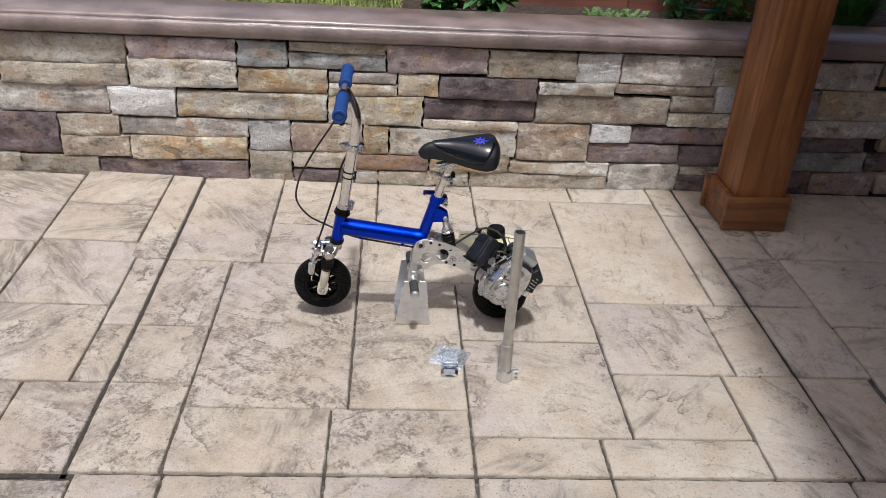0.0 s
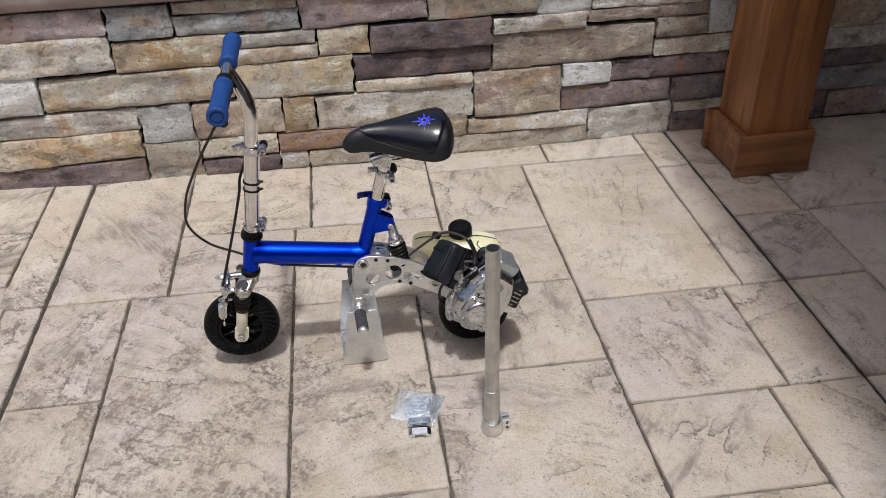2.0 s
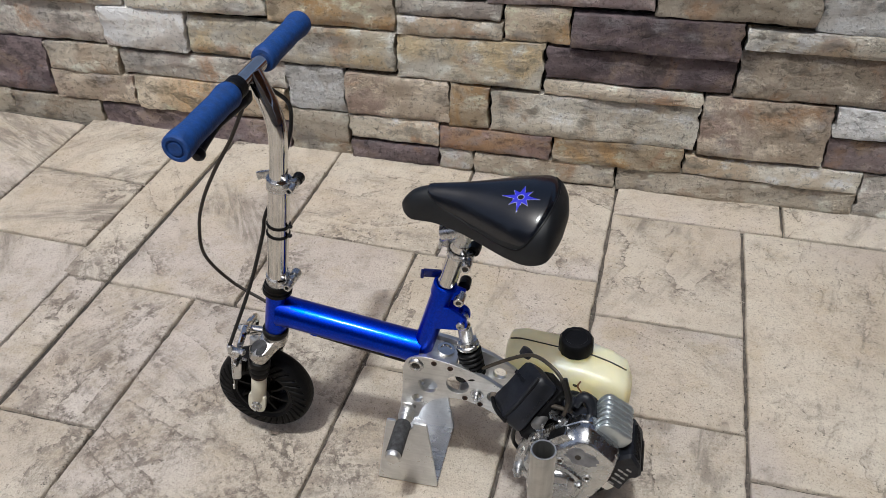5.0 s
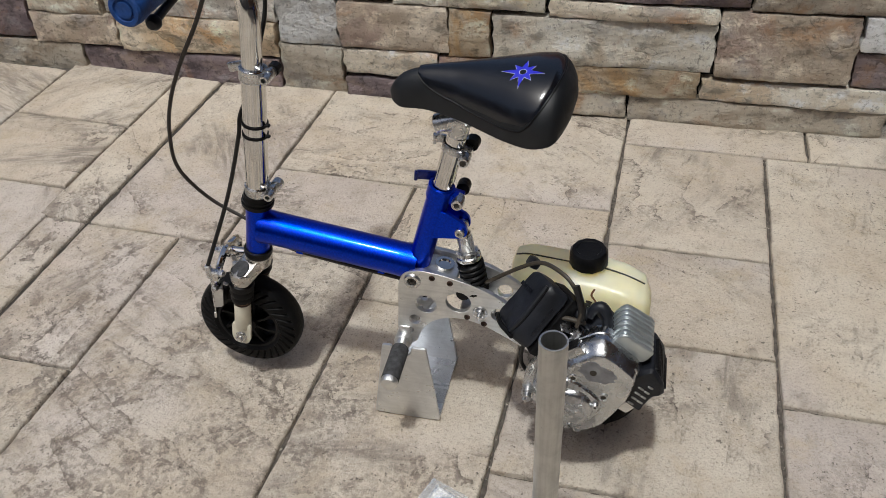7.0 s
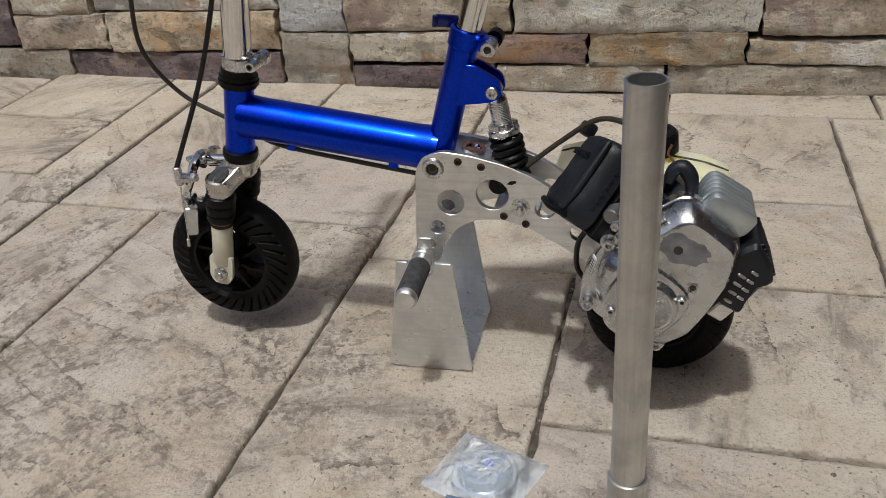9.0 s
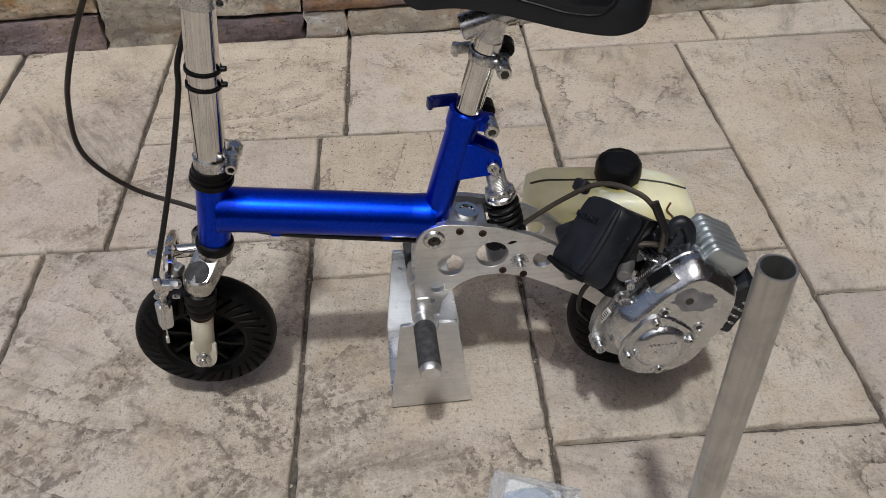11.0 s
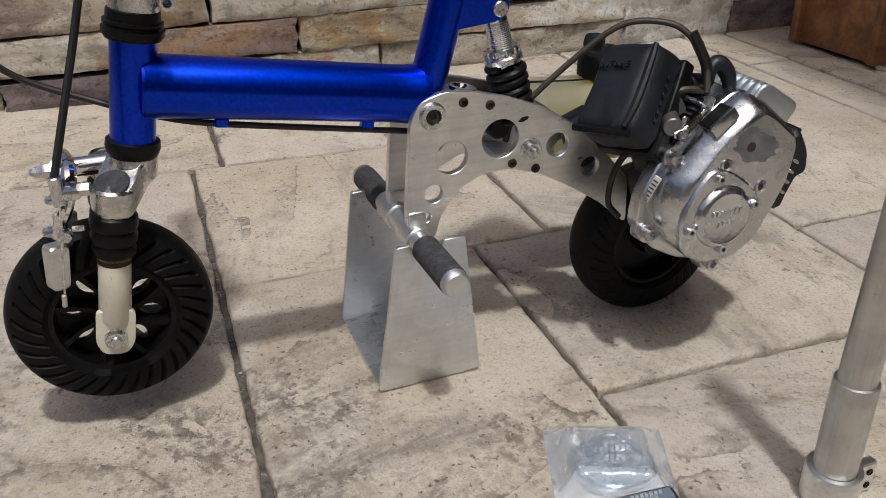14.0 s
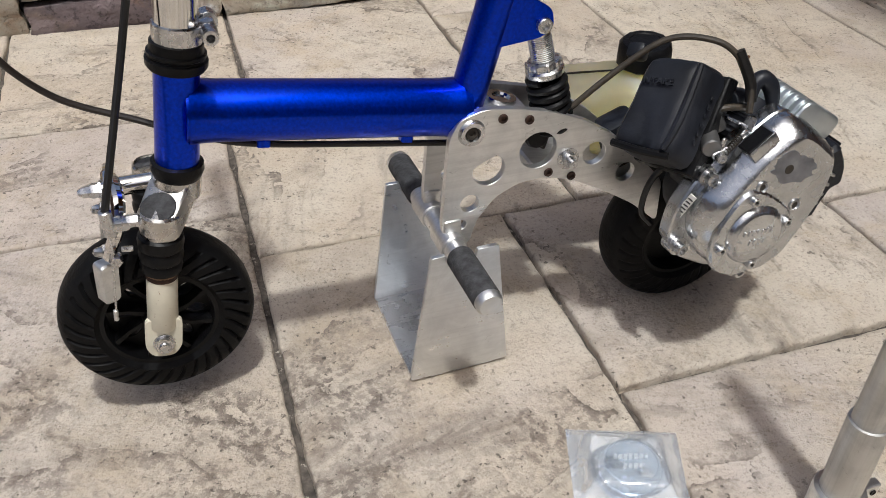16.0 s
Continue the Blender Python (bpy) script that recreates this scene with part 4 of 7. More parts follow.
# coping: rounded nose, a quirk, and the flat top board
bm = bmesh.new()
prof = [(0.03, 0.524), (-0.006, 0.524), (-0.016, 0.530), (-0.023, 0.544), (-0.023, 0.560), (-0.018, 0.572), (-0.012, 0.578), (-0.008, 0.578), (-0.008, 0.584), (0.0, 0.592), (0.24, 0.590), (0.252, 0.582), (0.252, 0.526)]
xs = np.linspace(-3.2, 3.2, 161)
rows = []
for x in xs:
    rows.append([bm.verts.new((x, WALL_Y + y + 0.0015 * noise.noise((x * 6, k * 2.0, 1)), z + 0.0018 * noise.noise((x * 5, k * 1.3, 4)) + 0.004 * (0.1 - x) * (x < 0.1))) for k, (y, z) in enumerate(prof)])
for u, v in zip(rows, rows[1:]):
    for k in range(len(prof)):
        bm.faces.new((u[k], v[k], v[(k + 1) % len(prof)], u[(k + 1) % len(prof)]))
bmesh.ops.recalc_face_normals(bm, faces=bm.faces[:])
tagged(finish("wall_cap", bm, CAPSTONE, 50), "glossy brown sealed concrete coping with a rounded nose", "coping", kind="structure")

# ---------------------------------------------------------------- pergola post and roof

post = thing("pergola_post", (1.207, 0.655, 0), "orange-brown stained cedar post with a boxed foot on metal pads", "post")
bm = bmesh.new()
add_box(bm, (0.176, 0.184, 2.87), pose(1.211, 0.652, 1.445), 0.006, 2)
part("shaft", bm, POST_WOOD, post)
for x, y, rz, w in ((1.205, 0.551, 0, 0.226), (1.205, 0.753, 0, 0.226), (1.1135, 0.652, 90, 0.182), (1.3165, 0.652, 90, 0.182)):
    bm = bmesh.new()
    add_box(bm, (w, 0.019, 0.122), pose(x, y, 0.069, 0, 0, rz), 0.003, 2)
    part("base_board", bm, TRIM_WOOD, post, "mitred base board")
for x, y in ((1.140, 0.538), (1.238, 0.538)):
    ear = [(x + 0.033 * math.cos(t), y + 0.026 * math.sin(t)) for t in np.linspace(0, 2 * math.pi, 25)[:-1]]
    part("foot_pad", plate_mesh(ear, [(x, y - 0.012, 0.006)], 0.006, Matrix.Translation((0, 0, 0.0045)) @ pose(0, 0, 0, -90, 0, 0)), PAD_METAL, post, "rounded base pad of galvanised metal")
# roof out of view, placed and widened to cast and deepen the east shade
bm = bmesh.new()
for k in range(22):
    add_box(bm, (0.19, 6.6, 0.03), pose(1.015 + 0.192 * k, -0.6, 2.90, 0, 0, 0), 0.002, 1)
roof = tagged(finish("pergola_roof", bm, ROOF_BOARD), "stained timber roof boards on the post, out of view, added for their shade", "roof", kind="structure")
roof.rotation_euler = (0, 0, radians(-5))

# unseen house wall added behind the patio, and the ground round about
bm = bmesh.new()
add_box(bm, (9.0, 0.2, 2.7), pose(0, -4.2, 1.35))
tagged(finish("wall_south", bm, HOUSE), "plain rendered house wall added unseen behind the patio", "wall", kind="structure")
bm = bmesh.new()
add_box(bm, (80, 80, 0.2), pose(0, 0, -0.13))
tagged(finish("ground", bm, SOIL), "bare garden ground round the patio", "ground", kind="structure")

# board fences added to darken reflections and horizon light, taller on the east
for nm, size, at in (("wall_west", (0.06, 11.0, 1.9), (-5.5, 1.2, 0.95)), ("wall_east", (0.06, 11.0, 2.8), (5.3, 1.2, 1.4)), ("wall_garden", (11.0, 0.06, 1.9), (0, 6.7, 0.95))):
    bm = bmesh.new()
    along = 1 if size[0] < size[1] else 0
    for k in range(74):
        q = list(at)
        q[along] += -5.475 + 0.15 * k
        dim = [0.025, 0.025, size[2]]
        dim[along] = 0.144
        add_box(bm, dim, pose(*q), 0.003, 1)
    tagged(finish(nm, bm, UNSEEN_FENCE), "upright board fence added out of view to darken reflections", "fence", kind="structure")

# ---------------------------------------------------------------- garden behind the wall

bm = bmesh.new()
N = 40
gx, gy = np.linspace(-3.2, 3.2, 60), np.linspace(WALL_Y + 0.24, 4.2, 24)
g = [[bm.verts.new((x, y, 0.53 + 0.015 * noise.noise((x * 5, y * 5, 0)))) for x in gx] for y in gy]
for r0, r1 in zip(g, g[1:]):
    for k in range(len(gx) - 1):
        bm.faces.new((r0[k], r0[k + 1], r1[k + 1], r1[k]))
tagged(finish("garden_bed", bm, SOIL), "dark soil bed behind the seat wall", "ground", kind="structure")


def add_blade(bm, base, height, lean, width, turn, segs=3):
    """One narrow leaf, tapered and bowed."""
    d = Vector((math.cos(turn), math.sin(turn), 0))
    s = Vector((-d.y, d.x, 0))
    last = None
    for k in range(segs + 1):
        t = k / segs
        c = Vector(base) + d * lean * t * t + Vector((0, 0, height * (t - 0.25 * t * t * lean / max(height, 0.01))))
        w = width * (1 - t) ** 0.7
        pair = (bm.verts.new(c - s * w / 2), bm.verts.new(c + s * w / 2 + Vector((0, 0, 0.0005))))
        if last:
            bm.faces.new((last[0], last[1], pair[1], pair[0]))
        last = pair


def add_leaf(bm, base, d, n, length, width):
    """A pointed leaf with a fold along its midrib and a drooping tip."""
    d, n = Vector(d).normalized(), Vector(n).normalized()
    s = d.cross(n).normalized()
    mid, left, right = [], [], []
    for k in range(5):
        t = k / 4
        c = Vector(base) + d * length * t - n * length * 0.25 * t * t
        w = width * math.sin(math.pi * (0.12 + 0.88 * t)) ** 0.8 * (1.0 if k < 4 else 0.05) * (0.82 if k % 2 else 1.0)
        mid.append(bm.verts.new(c))
        left.append(bm.verts.new(c - s * w / 2 + n * w * 0.15))
        right.append(bm.verts.new(c + s * w / 2 + n * w * 0.15))
    for k in range(4):
        bm.faces.new((left[k], mid[k], mid[k + 1], left[k + 1]))
        bm.faces.new((mid[k], right[k], right[k + 1], mid[k + 1]))


rnd = random.Random(21)
bm = bmesh.new()
for _ in range(9000):
    add_blade(bm, (rnd.uniform(-0.95, 0.0), rnd.uniform(1.26, 2.3), 0.53), rnd.uniform(0.012, 0.035), rnd.uniform(0.0, 0.03), 0.006, rnd.uniform(0, 6.28), 2)
tagged(finish("lawn", bm, LAWN, 0), "strip of dry yellow-green lawn beyond the seat wall", "lawn", kind="stuff")


def leafy_plant(x, y, spread, height, count, name, label, material, length=0.07, width=0.045, seed=0):
    r = random.Random(seed)
    plant = thing(name, (x, y, 0.53), label, "plant", "garden plants")
    stems = []
    for k in range(5):
        a = r.uniform(0, 6.28)
        top = Vector((x + spread * 0.7 * math.cos(a), y + spread * 0.5 * math.sin(a), 0.53 + height * r.uniform(0.7, 1.0)))
        pts = [Vector((x, y, 0.52)), Vector((x, y, 0.53)).lerp(top, 0.5) + Vector((r.uniform(-0.02, 0.02), r.uniform(-0.02, 0.02), 0)), top]
        stems.append(pts)
        bm = bmesh.new()
        add_sweep(bm, pts, [0.004, 0.003, 0.0015], 6, 4)
        part("stem", bm, material, plant)
    bm = bmesh.new()
    for _ in range(count):
        p = smooth_path(r.choice(stems), 6)[r.randrange(2, 13)]
        a = r.uniform(0, 6.28)
        d = Vector((math.cos(a), math.sin(a), r.uniform(-0.3, 0.4)))
        base = p + Vector((r.uniform(-0.5, 0.5), r.uniform(-0.4, 0.4), r.uniform(-0.3, 0.35))) * spread * 0.6
        base.z = max(base.z, 0.54)
        base.y = max(base.y, WALL_Y + 0.27)
        if d.y < 0 and base.y < WALL_Y + 0.34:
            d.y = -d.y
        add_leaf(bm, base, d, (r.uniform(-0.4, 0.4), r.uniform(-0.5, 0.3), 1), length * r.uniform(0.6, 1.2), width * r.uniform(0.7, 1.2))
    part("foliage", bm, material, plant, smooth=0)
    return plant


def garden():
    leafy_plant(0.14, 1.27, 0.11, 0.16, 190, "leafy_plant", "dark green broad-leaved plant in the bed", LEAF, 0.06, 0.042, 1)
    leafy_plant(0.34, 1.30, 0.10, 0.15, 170, "leafy_plant", "dark green broad-leaved plant in the bed", LEAF, 0.06, 0.04, 2)
    leafy_plant(1.10, 1.33, 0.10, 0.20, 110, "leafy_plant", "bushy green vegetable plant with small leaves", LEAF, 0.05, 0.032, 3)
    leafy_plant(1.22, 1.30, 0.11, 0.22, 120, "leafy_plant", "bushy green vegetable plant with small leaves", LEAF, 0.05, 0.032, 4)
    leafy_plant(1.36, 1.36, 0.10, 0.20, 100, "leafy_plant", "bushy green vegetable plant with small leaves", LEAF_LIGHT, 0.045, 0.03, 5)
    r = random.Random(8)
    for x in (0.72, 0.765, 0.82, 0.87, 0.91):
        fern = thing("fern", (x, 1.22, 0.53), "small yellow-green fern with pinnate fronds", "plant", "garden plants")
        for _ in range(9):
            a, h, reach = r.uniform(0.0, 3.14), r.uniform(0.025, 0.065), r.uniform(0.03, 0.06)
            bm = bmesh.new()
            for k in range(1, 10):
                t = k / 9
                c = Vector((x + reach * math.cos(a) * t, 1.22 + 0.03 * abs(math.sin(a)) * t, 0.53 + h * t * (1.5 - 0.5 * t * t)))
                for sgn in (-1, 1):
                    add_leaf(bm, c, (sgn * math.sin(a) + 0.3 * r.uniform(-1, 1), -sgn * math.cos(a) * 0.3, 0.25 + 0.3 * r.random()), (0, -0.6, 1), 0.019 * (1.2 - t) * r.uniform(0.7, 1.2), 0.008)
            part("frond", bm, LEAF_LIGHT, fern, smooth=0)
    clump = thing("grass_clump", (1.80, 1.30, 0.53), "tall bright green clump of strap-leaved grass", "plant", "garden plants")
    bm = bmesh.new()
    for _ in range(420):
        a = r.uniform(0, 6.28)
        q = r.uniform(0, 0.06)
        add_blade(bm, (1.80 + q * math.cos(a), 1.30 + q * math.sin(a), 0.53), r.uniform(0.12, 0.24), r.uniform(0.03, 0.16), 0.008, a, 5)
    part("leaves", bm, BLADE, clump, smooth=0)
    fence = thing("garden_fence", (0.75, 1.55, 0.53), "low red-brown timber bed boards behind the plants", "fence")
    for k in range(4):
        for x0, x1 in ((-0.05, 0.95), (0.953, 1.95)):
            bm = bmesh.new()
            add_box(bm, (x1 - x0, 0.025, 0.137), pose((x0 + x1) / 2, 1.55, 0.55 + 0.14 * k), 0.003, 1)
            part("board", bm, FENCE_WOOD, fence)
    cage = thing("plant_cage", (1.18, 1.30, 0.53), "thin teal wire plant support stuck in the soil", "plant support")
    for dx in (-0.09, 0.09, 0.0):
        bm = bmesh.new()
        add_cyl(bm, (1.18 + dx, 1.30 + (0.08 if dx == 0 else 0), 0.50), (1.18 + dx, 1.30 + (0.08 if dx == 0 else 0), 0.95), 0.003, seg=6)
        part("leg", bm, STAKE, cage)
    for z in (0.60, 0.78):
        bm = bmesh.new()
        add_sweep(bm, [(1.18 + 0.09 * math.cos(t), 1.32 + 0.07 * math.sin(t), z) for t in np.linspace(0, 6.28, 13)], 0.0025, 6, 2, False)
        part("hoop", bm, STAKE, cage)


garden()

# ---------------------------------------------------------------- mini bike

Y0 = 0.015
bike = thing("mini_bike", (0.0, Y0, 0.0), "small metallic blue motorised scooter bike propped on a stand", "mini bike")


def P(x, z, y=0.0):
    """A place on the bike: along it, up, and aside from its middle plane."""
    return Vector((x, Y0 + y, z))


HEAD_TOP, HEAD_FOOT = P(-0.194, 0.316), P(-0.208, 0.236)
STEER = (HEAD_TOP - HEAD_FOOT).normalized()

# frame
bm = bmesh.new()
add_cyl(bm, HEAD_FOOT, HEAD_TOP - STEER * 0.004, 0.0157, seg=32, bevel=0.001)
head_tube = part("head_tube", bm, BLUE, bike, "metallic blue head tube")
bm = bmesh.new()
add_turned(bm, HEAD_TOP - STEER * 0.006, STEER, [(0, 0.0156), (0.001, 0.0190), (0.003, 0.0192), (0.0035, 0.0208), (0.008, 0.0210), (0.0085, 0.0190), (0.010, 0.0186), (0.011, 0.0200), (0.013, 0.0200), (0.0135, 0.0182), (0.020, 0.0178), (0.021, 0.0160), (0.026, 0.0155), (0.028, 0.012)], 32)
part("headset_cup", bm, BLACK, head_tube, "black rubber headset cup")
bm = bmesh.new()
add_turned(bm, HEAD_FOOT + STEER * 0.005, -STEER, [(0, 0.0156), (0.001, 0.0187), (0.006, 0.0192), (0.010, 0.0180), (0.013, 0.0165), (0.015, 0.012)], 32)
part("lower_headset_cup", bm, BLACK, head_tube, "black rubber headset cup")
bm = bmesh.new()
add_cyl(bm, P(-0.196, 0.278), P(0.014, 0.245), 0.0225, seg=40)
top_tube = part("top_tube", bm, BLUE, bike, "thick metallic blue main tube")
for s, (x, z) in ((1, (-0.190, 0.277)), (-1, (0.004, 0.2465))):
    bm = bmesh.new()
    d = Vector((0.21, 0, -0.033)).normalized() * s
    add_turned(bm, P(x, z) - d * 0.004, d, [(0, 0.0238), (0.003, 0.0236), (0.007, 0.0232), (0.012, 0.0228), (0.018, 0.02255)], 40)
    part("weld_bead", bm, BLUE, top_tube)
for x, z in ((-0.145, 0.2475), (-0.035, 0.2305)):
    bm = bmesh.new()
    add_box(bm, (0.010, 0.008, 0.007), pose(x, Y0 - 0.004, z - 0.002, 0, 9, 0), 0.001, 1)
    part("cable_guide", bm, BLUE, top_tube)
SEAT_AX = (P(0.052, 0.374) - P(0.014, 0.240)).normalized()
bm = bmesh.new()
add_cyl(bm, P(0.010, 0.228), P(0.0498, 0.3665), 0.0145, seg=32, bevel=0.001)
seat_tube = part("seat_tube", bm, BLUE, bike, "metallic blue seat tube")
bm = bmesh.new()
add_turned(bm, P(0.0498, 0.3665) - SEAT_AX * 0.016, SEAT_AX, [(0, 0.0146), (0.001, 0.0165), (0.017, 0.0165), (0.018, 0.0135)], 28)
add_box(bm, (0.018, 0.018, 0.014), pose(0.067, Y0, 0.353, 0, 15, 0), 0.003, 2)
seat_clamp = part("seat_clamp", bm, BLUE, seat_tube, "blue clamp collar")
for a, b, r in ((-0.016, 0.002, 0.0066), (0.004, 0.020, 0.0075)):
    bm = bmesh.new()
    add_bolt(bm, P(0.071, 0.352, b - 0.002), (0, -1 if a < 0 else 1, 0), r + 0.0008, abs(b - a), True)
    part("bolt", bm, STEEL if a < 0 else BLACK, seat_clamp)
# dark plug fills the bolt's socket in place of its shade
bm = bmesh.new()
add_turned(bm, P(0.071, 0.352, -0.0145), (0, -1, 0), [(0, 0), (0, 0.0044), (0.002, 0.0042), (0.002, 0)], 6)
part("bolt_socket", bm, GRIME_AND_SHADE, seat_clamp, "dark hexagon plug for the shade in the socket")
bm = bmesh.new()
add_box(bm, (0.028, 0.0050, 0.012), pose(0.030, Y0 + 0.014, 0.371, 0, 8, 16), 0.0015, 2)
add_box(bm, (0.0045, 0.008, 0.011), pose(0.0165, Y0 + 0.0075, 0.373, 0, 8, 16), 0.0012, 2)
part("quick_release_lever", bm, BLUE_DARK, seat_clamp, "short dark blue lever of the clamp")
# shock bracket on the seat tube
for y in (-0.010, 0.010):
    bm = plate_mesh(soft_corners([(0.036, 0.336), (0.056, 0.336), (0.080, 0.321), (0.082, 0.306), (0.072, 0.300), (0.030, 0.296)], 0.006), [(0.073, 0.310, 0.004)], 0.004, pose(0, Y0 + y, 0))
    part("shock_bracket", bm, BLUE, seat_tube, "blue bracket plate")
bm = bmesh.new()
add_bolt(bm, P(0.073, 0.310, -0.012), (0, -1, 0), 0.0062, 0.005)
part("bracket_bolt", bm, STEEL, seat_tube)

# seat post and saddle
bm = bmesh.new()
add_cyl(bm, P(0.050, 0.365), P(0.071, 0.438), 0.0125, seg=28)
seat_post = part("seat_post", bm, CHROME, bike, "chrome seat post")
bm = bmesh.new()
add_turned(bm, P(0.0652, 0.418), SEAT_AX, [(0, 0.0126), (0, 0.0142), (0.003, 0.0147), (0.008, 0.0147), (0.010, 0.0138)], 28)
add_box(bm, (0.016, 0.014, 0.012), pose(0.080, Y0, 0.419, 0, 15, 0), 0.003, 2)
post_clamp = part("post_clamp", bm, STEEL, seat_post)
bm = bmesh.new()
add_bolt(bm, P(0.081, 0.415, -0.004), (0, -1, 0), 0.0068, 0.020)
part("bolt", bm, STEEL, post_clamp)
# solid dark hexagon stands for the shaded hole in the bolt head
bm = bmesh.new()
add_turned(bm, P(0.081, 0.415, -0.0225), (0, -1, 0), [(0, 0), (0, 0.0042), (0.0025, 0.0040), (0.0025, 0)], 6)
part("bolt_socket", bm, GRIME_AND_SHADE, post_clamp, "dark hexagon plug for the shade in the socket")
bm = bmesh.new()
add_turned(bm, P(0.086, 0.423, 0.004), (0, 1, 0), [(0, 0), (0, 0.008), (0.012, 0.009), (0.016, 0.006), (0.016, 0)], 12)
part("nut_knob", bm, BLACK, post_clamp)
bm = bmesh.new()
add_box(bm, (0.016, 0.0035, 0.011), pose(0.049, Y0 + 0.014, 0.4235, 0, 8, 15), 0.0012, 2)
add_box(bm, (0.0045, 0.008, 0.012), pose(0.0415, Y0 + 0.0095, 0.425, 0, 8, 15), 0.0012, 2)
part("quick_release_lever", bm, STEEL, post_clamp)
bm = bmesh.new()
add_cyl(bm, P(0.046, 0.450), P(0.122, 0.474), 0.0115, seg=24, bevel=0.001)
add_cyl(bm, P(0.070, 0.436), P(0.076, 0.460), 0.0118, 0.0125, seg=24)
part("saddle_clamp_tube", bm, STEEL, seat_post, "short welded cross tube")


def eased(xs, ys, span=0.045):
    """A table read with its corners rounded off."""
    def read(u):
        q = np.clip(np.linspace(u - span, u + span, 9), xs[0], xs[-1])
        return float(np.mean(np.interp(q, xs, ys)))
    return read


SADDLE_W = eased([0, 0.05, 0.12, 0.25, 0.40, 0.55, 0.70, 0.82, 0.92, 0.97, 1.0], [0.009, 0.0145, 0.0172, 0.0205, 0.029, 0.044, 0.061, 0.070, 0.067, 0.058, 0.046])
SADDLE_TOP = eased([0, 0.03, 0.1, 0.2, 0.4, 0.6, 0.8, 0.92, 0.97, 1.0], [0.494, 0.503, 0.513, 0.518, 0.523, 0.528, 0.532, 0.532, 0.526, 0.514])
SADDLE_RIM = eased([0, 0.05, 0.2, 0.4, 0.6, 0.8, 0.93, 1.0], [0.480, 0.475, 0.478, 0.473, 0.468, 0.467, 0.473, 0.486])


def saddle_section(u):
    """Half width, crown height and rim height of the saddle at u, nose 0 to tail 1; both ends round off."""
    end = math.sqrt(max(0.0, 1 - max(0.0, (u - 0.89) / 0.11) ** 2.6)) * math.sqrt(max(0.0, 1 - max(0.0, (0.07 - u) / 0.07) ** 2.2))
    w, top, rim = SADDLE_W(u), SADDLE_TOP(u), SADDLE_RIM(u)
    mid = rim + (top - rim) * 0.45
    k = 0.25 + 0.75 * end
    return max(0.002, w * (0.12 + 0.88 * end)), mid + (top - mid) * k, mid + (rim - mid) * k


def add_saddle(bm, lift=0.0, shrink=1.0, u0=0.0, u1=1.0, arc=1.0, close=True):
    rows = []
    NU, NV = 64, 36
    for i in range(NU + 1):
        u = u0 + (u1 - u0) * i / NU
        w, top, rim = saddle_section(u)
        ring = []
        for j in range(NV + 1):
            a = (j / NV * 2 - 1) * arc
            y = math.copysign(abs(math.sin(a * math.pi / 2)) ** 0.9, a) * w * shrink
            k = abs(math.cos(a * math.pi / 2)) ** 0.75
            ring.append(bm.verts.new(P(-0.004 + 0.206 * u, rim + (top - rim) * k + lift, y)))
        rows.append(ring)
    for r0, r1 in zip(rows, rows[1:]):
        for j in range(NV):
            bm.faces.new((r0[j], r1[j], r1[j + 1], r0[j + 1]))
    if close:
        for r0, r1 in zip(rows, rows[1:]):
            bm.faces.new((r0[0], r0[-1], r1[-1], r1[0]))
        bm.faces.new(rows[0])
        bm.faces.new(rows[-1][::-1])
    return rows


bm = bmesh.new()
add_saddle(bm)
bmesh.ops.recalc_face_normals(bm, faces=bm.faces[:])
saddle = part("saddle", bm, VINYL_SIDE, bike, "padded black vinyl saddle", 60)


def saddle_point(u, a, lift):
    w, top, rim = saddle_section(u)
    k = abs(math.cos(a * math.pi / 2)) ** 0.75
    return P(-0.004 + 0.206 * u, rim + (top - rim) * k + lift, math.copysign(abs(math.sin(a * math.pi / 2)) ** 0.9, a) * w)


# smooth top panel with a stitched seam round it
def seam_arc(u):
    return float(np.interp(u, [0.17, 0.19, 0.24, 0.32, 0.50, 0.70, 0.84, 0.895], [0.30, 0.48, 0.64, 0.76, 0.87, 0.91, 0.90, 0.82]))


TAIL = lambda f: 0.935 - 0.145 * f * f
bm = bmesh.new()
rows = []
for i in range(41):
    t = i / 40
    arc = seam_arc(0.17 + 0.725 * t)
    rows.append([bm.verts.new(saddle_point(0.17 + (TAIL(j / 10 - 1) - 0.17) * t, arc * (j / 10 - 1), (-0.0008, 0.0016, 0.0024)[min(2, j, 20 - j, 40 - i)])) for j in range(21)])
for r0, r1 in zip(rows, rows[1:]):
    for j in range(20):
        bm.faces.new((r0[j], r1[j], r1[j + 1], r0[j + 1]))
part("top_panel", bm, VINYL, saddle, "smooth black vinyl top panel", 60)
for s in (-1, 1):
    bm = bmesh.new()
    add_sweep(bm, [saddle_point(0.17 + (TAIL(1) - 0.17) * t, s * seam_arc(0.17 + 0.725 * t), 0.0003) for t in np.linspace(0, 1, 18)], 0.0011, 6, 3)
    part("seam", bm, BLACK, saddle)
bm = bmesh.new()
add_sweep(bm, [saddle_point(TAIL(f), 0.82 * f, 0.0003) for f in np.linspace(-1, 1, 17)], 0.0011, 6, 3)
part("seam", bm, BLACK, saddle)


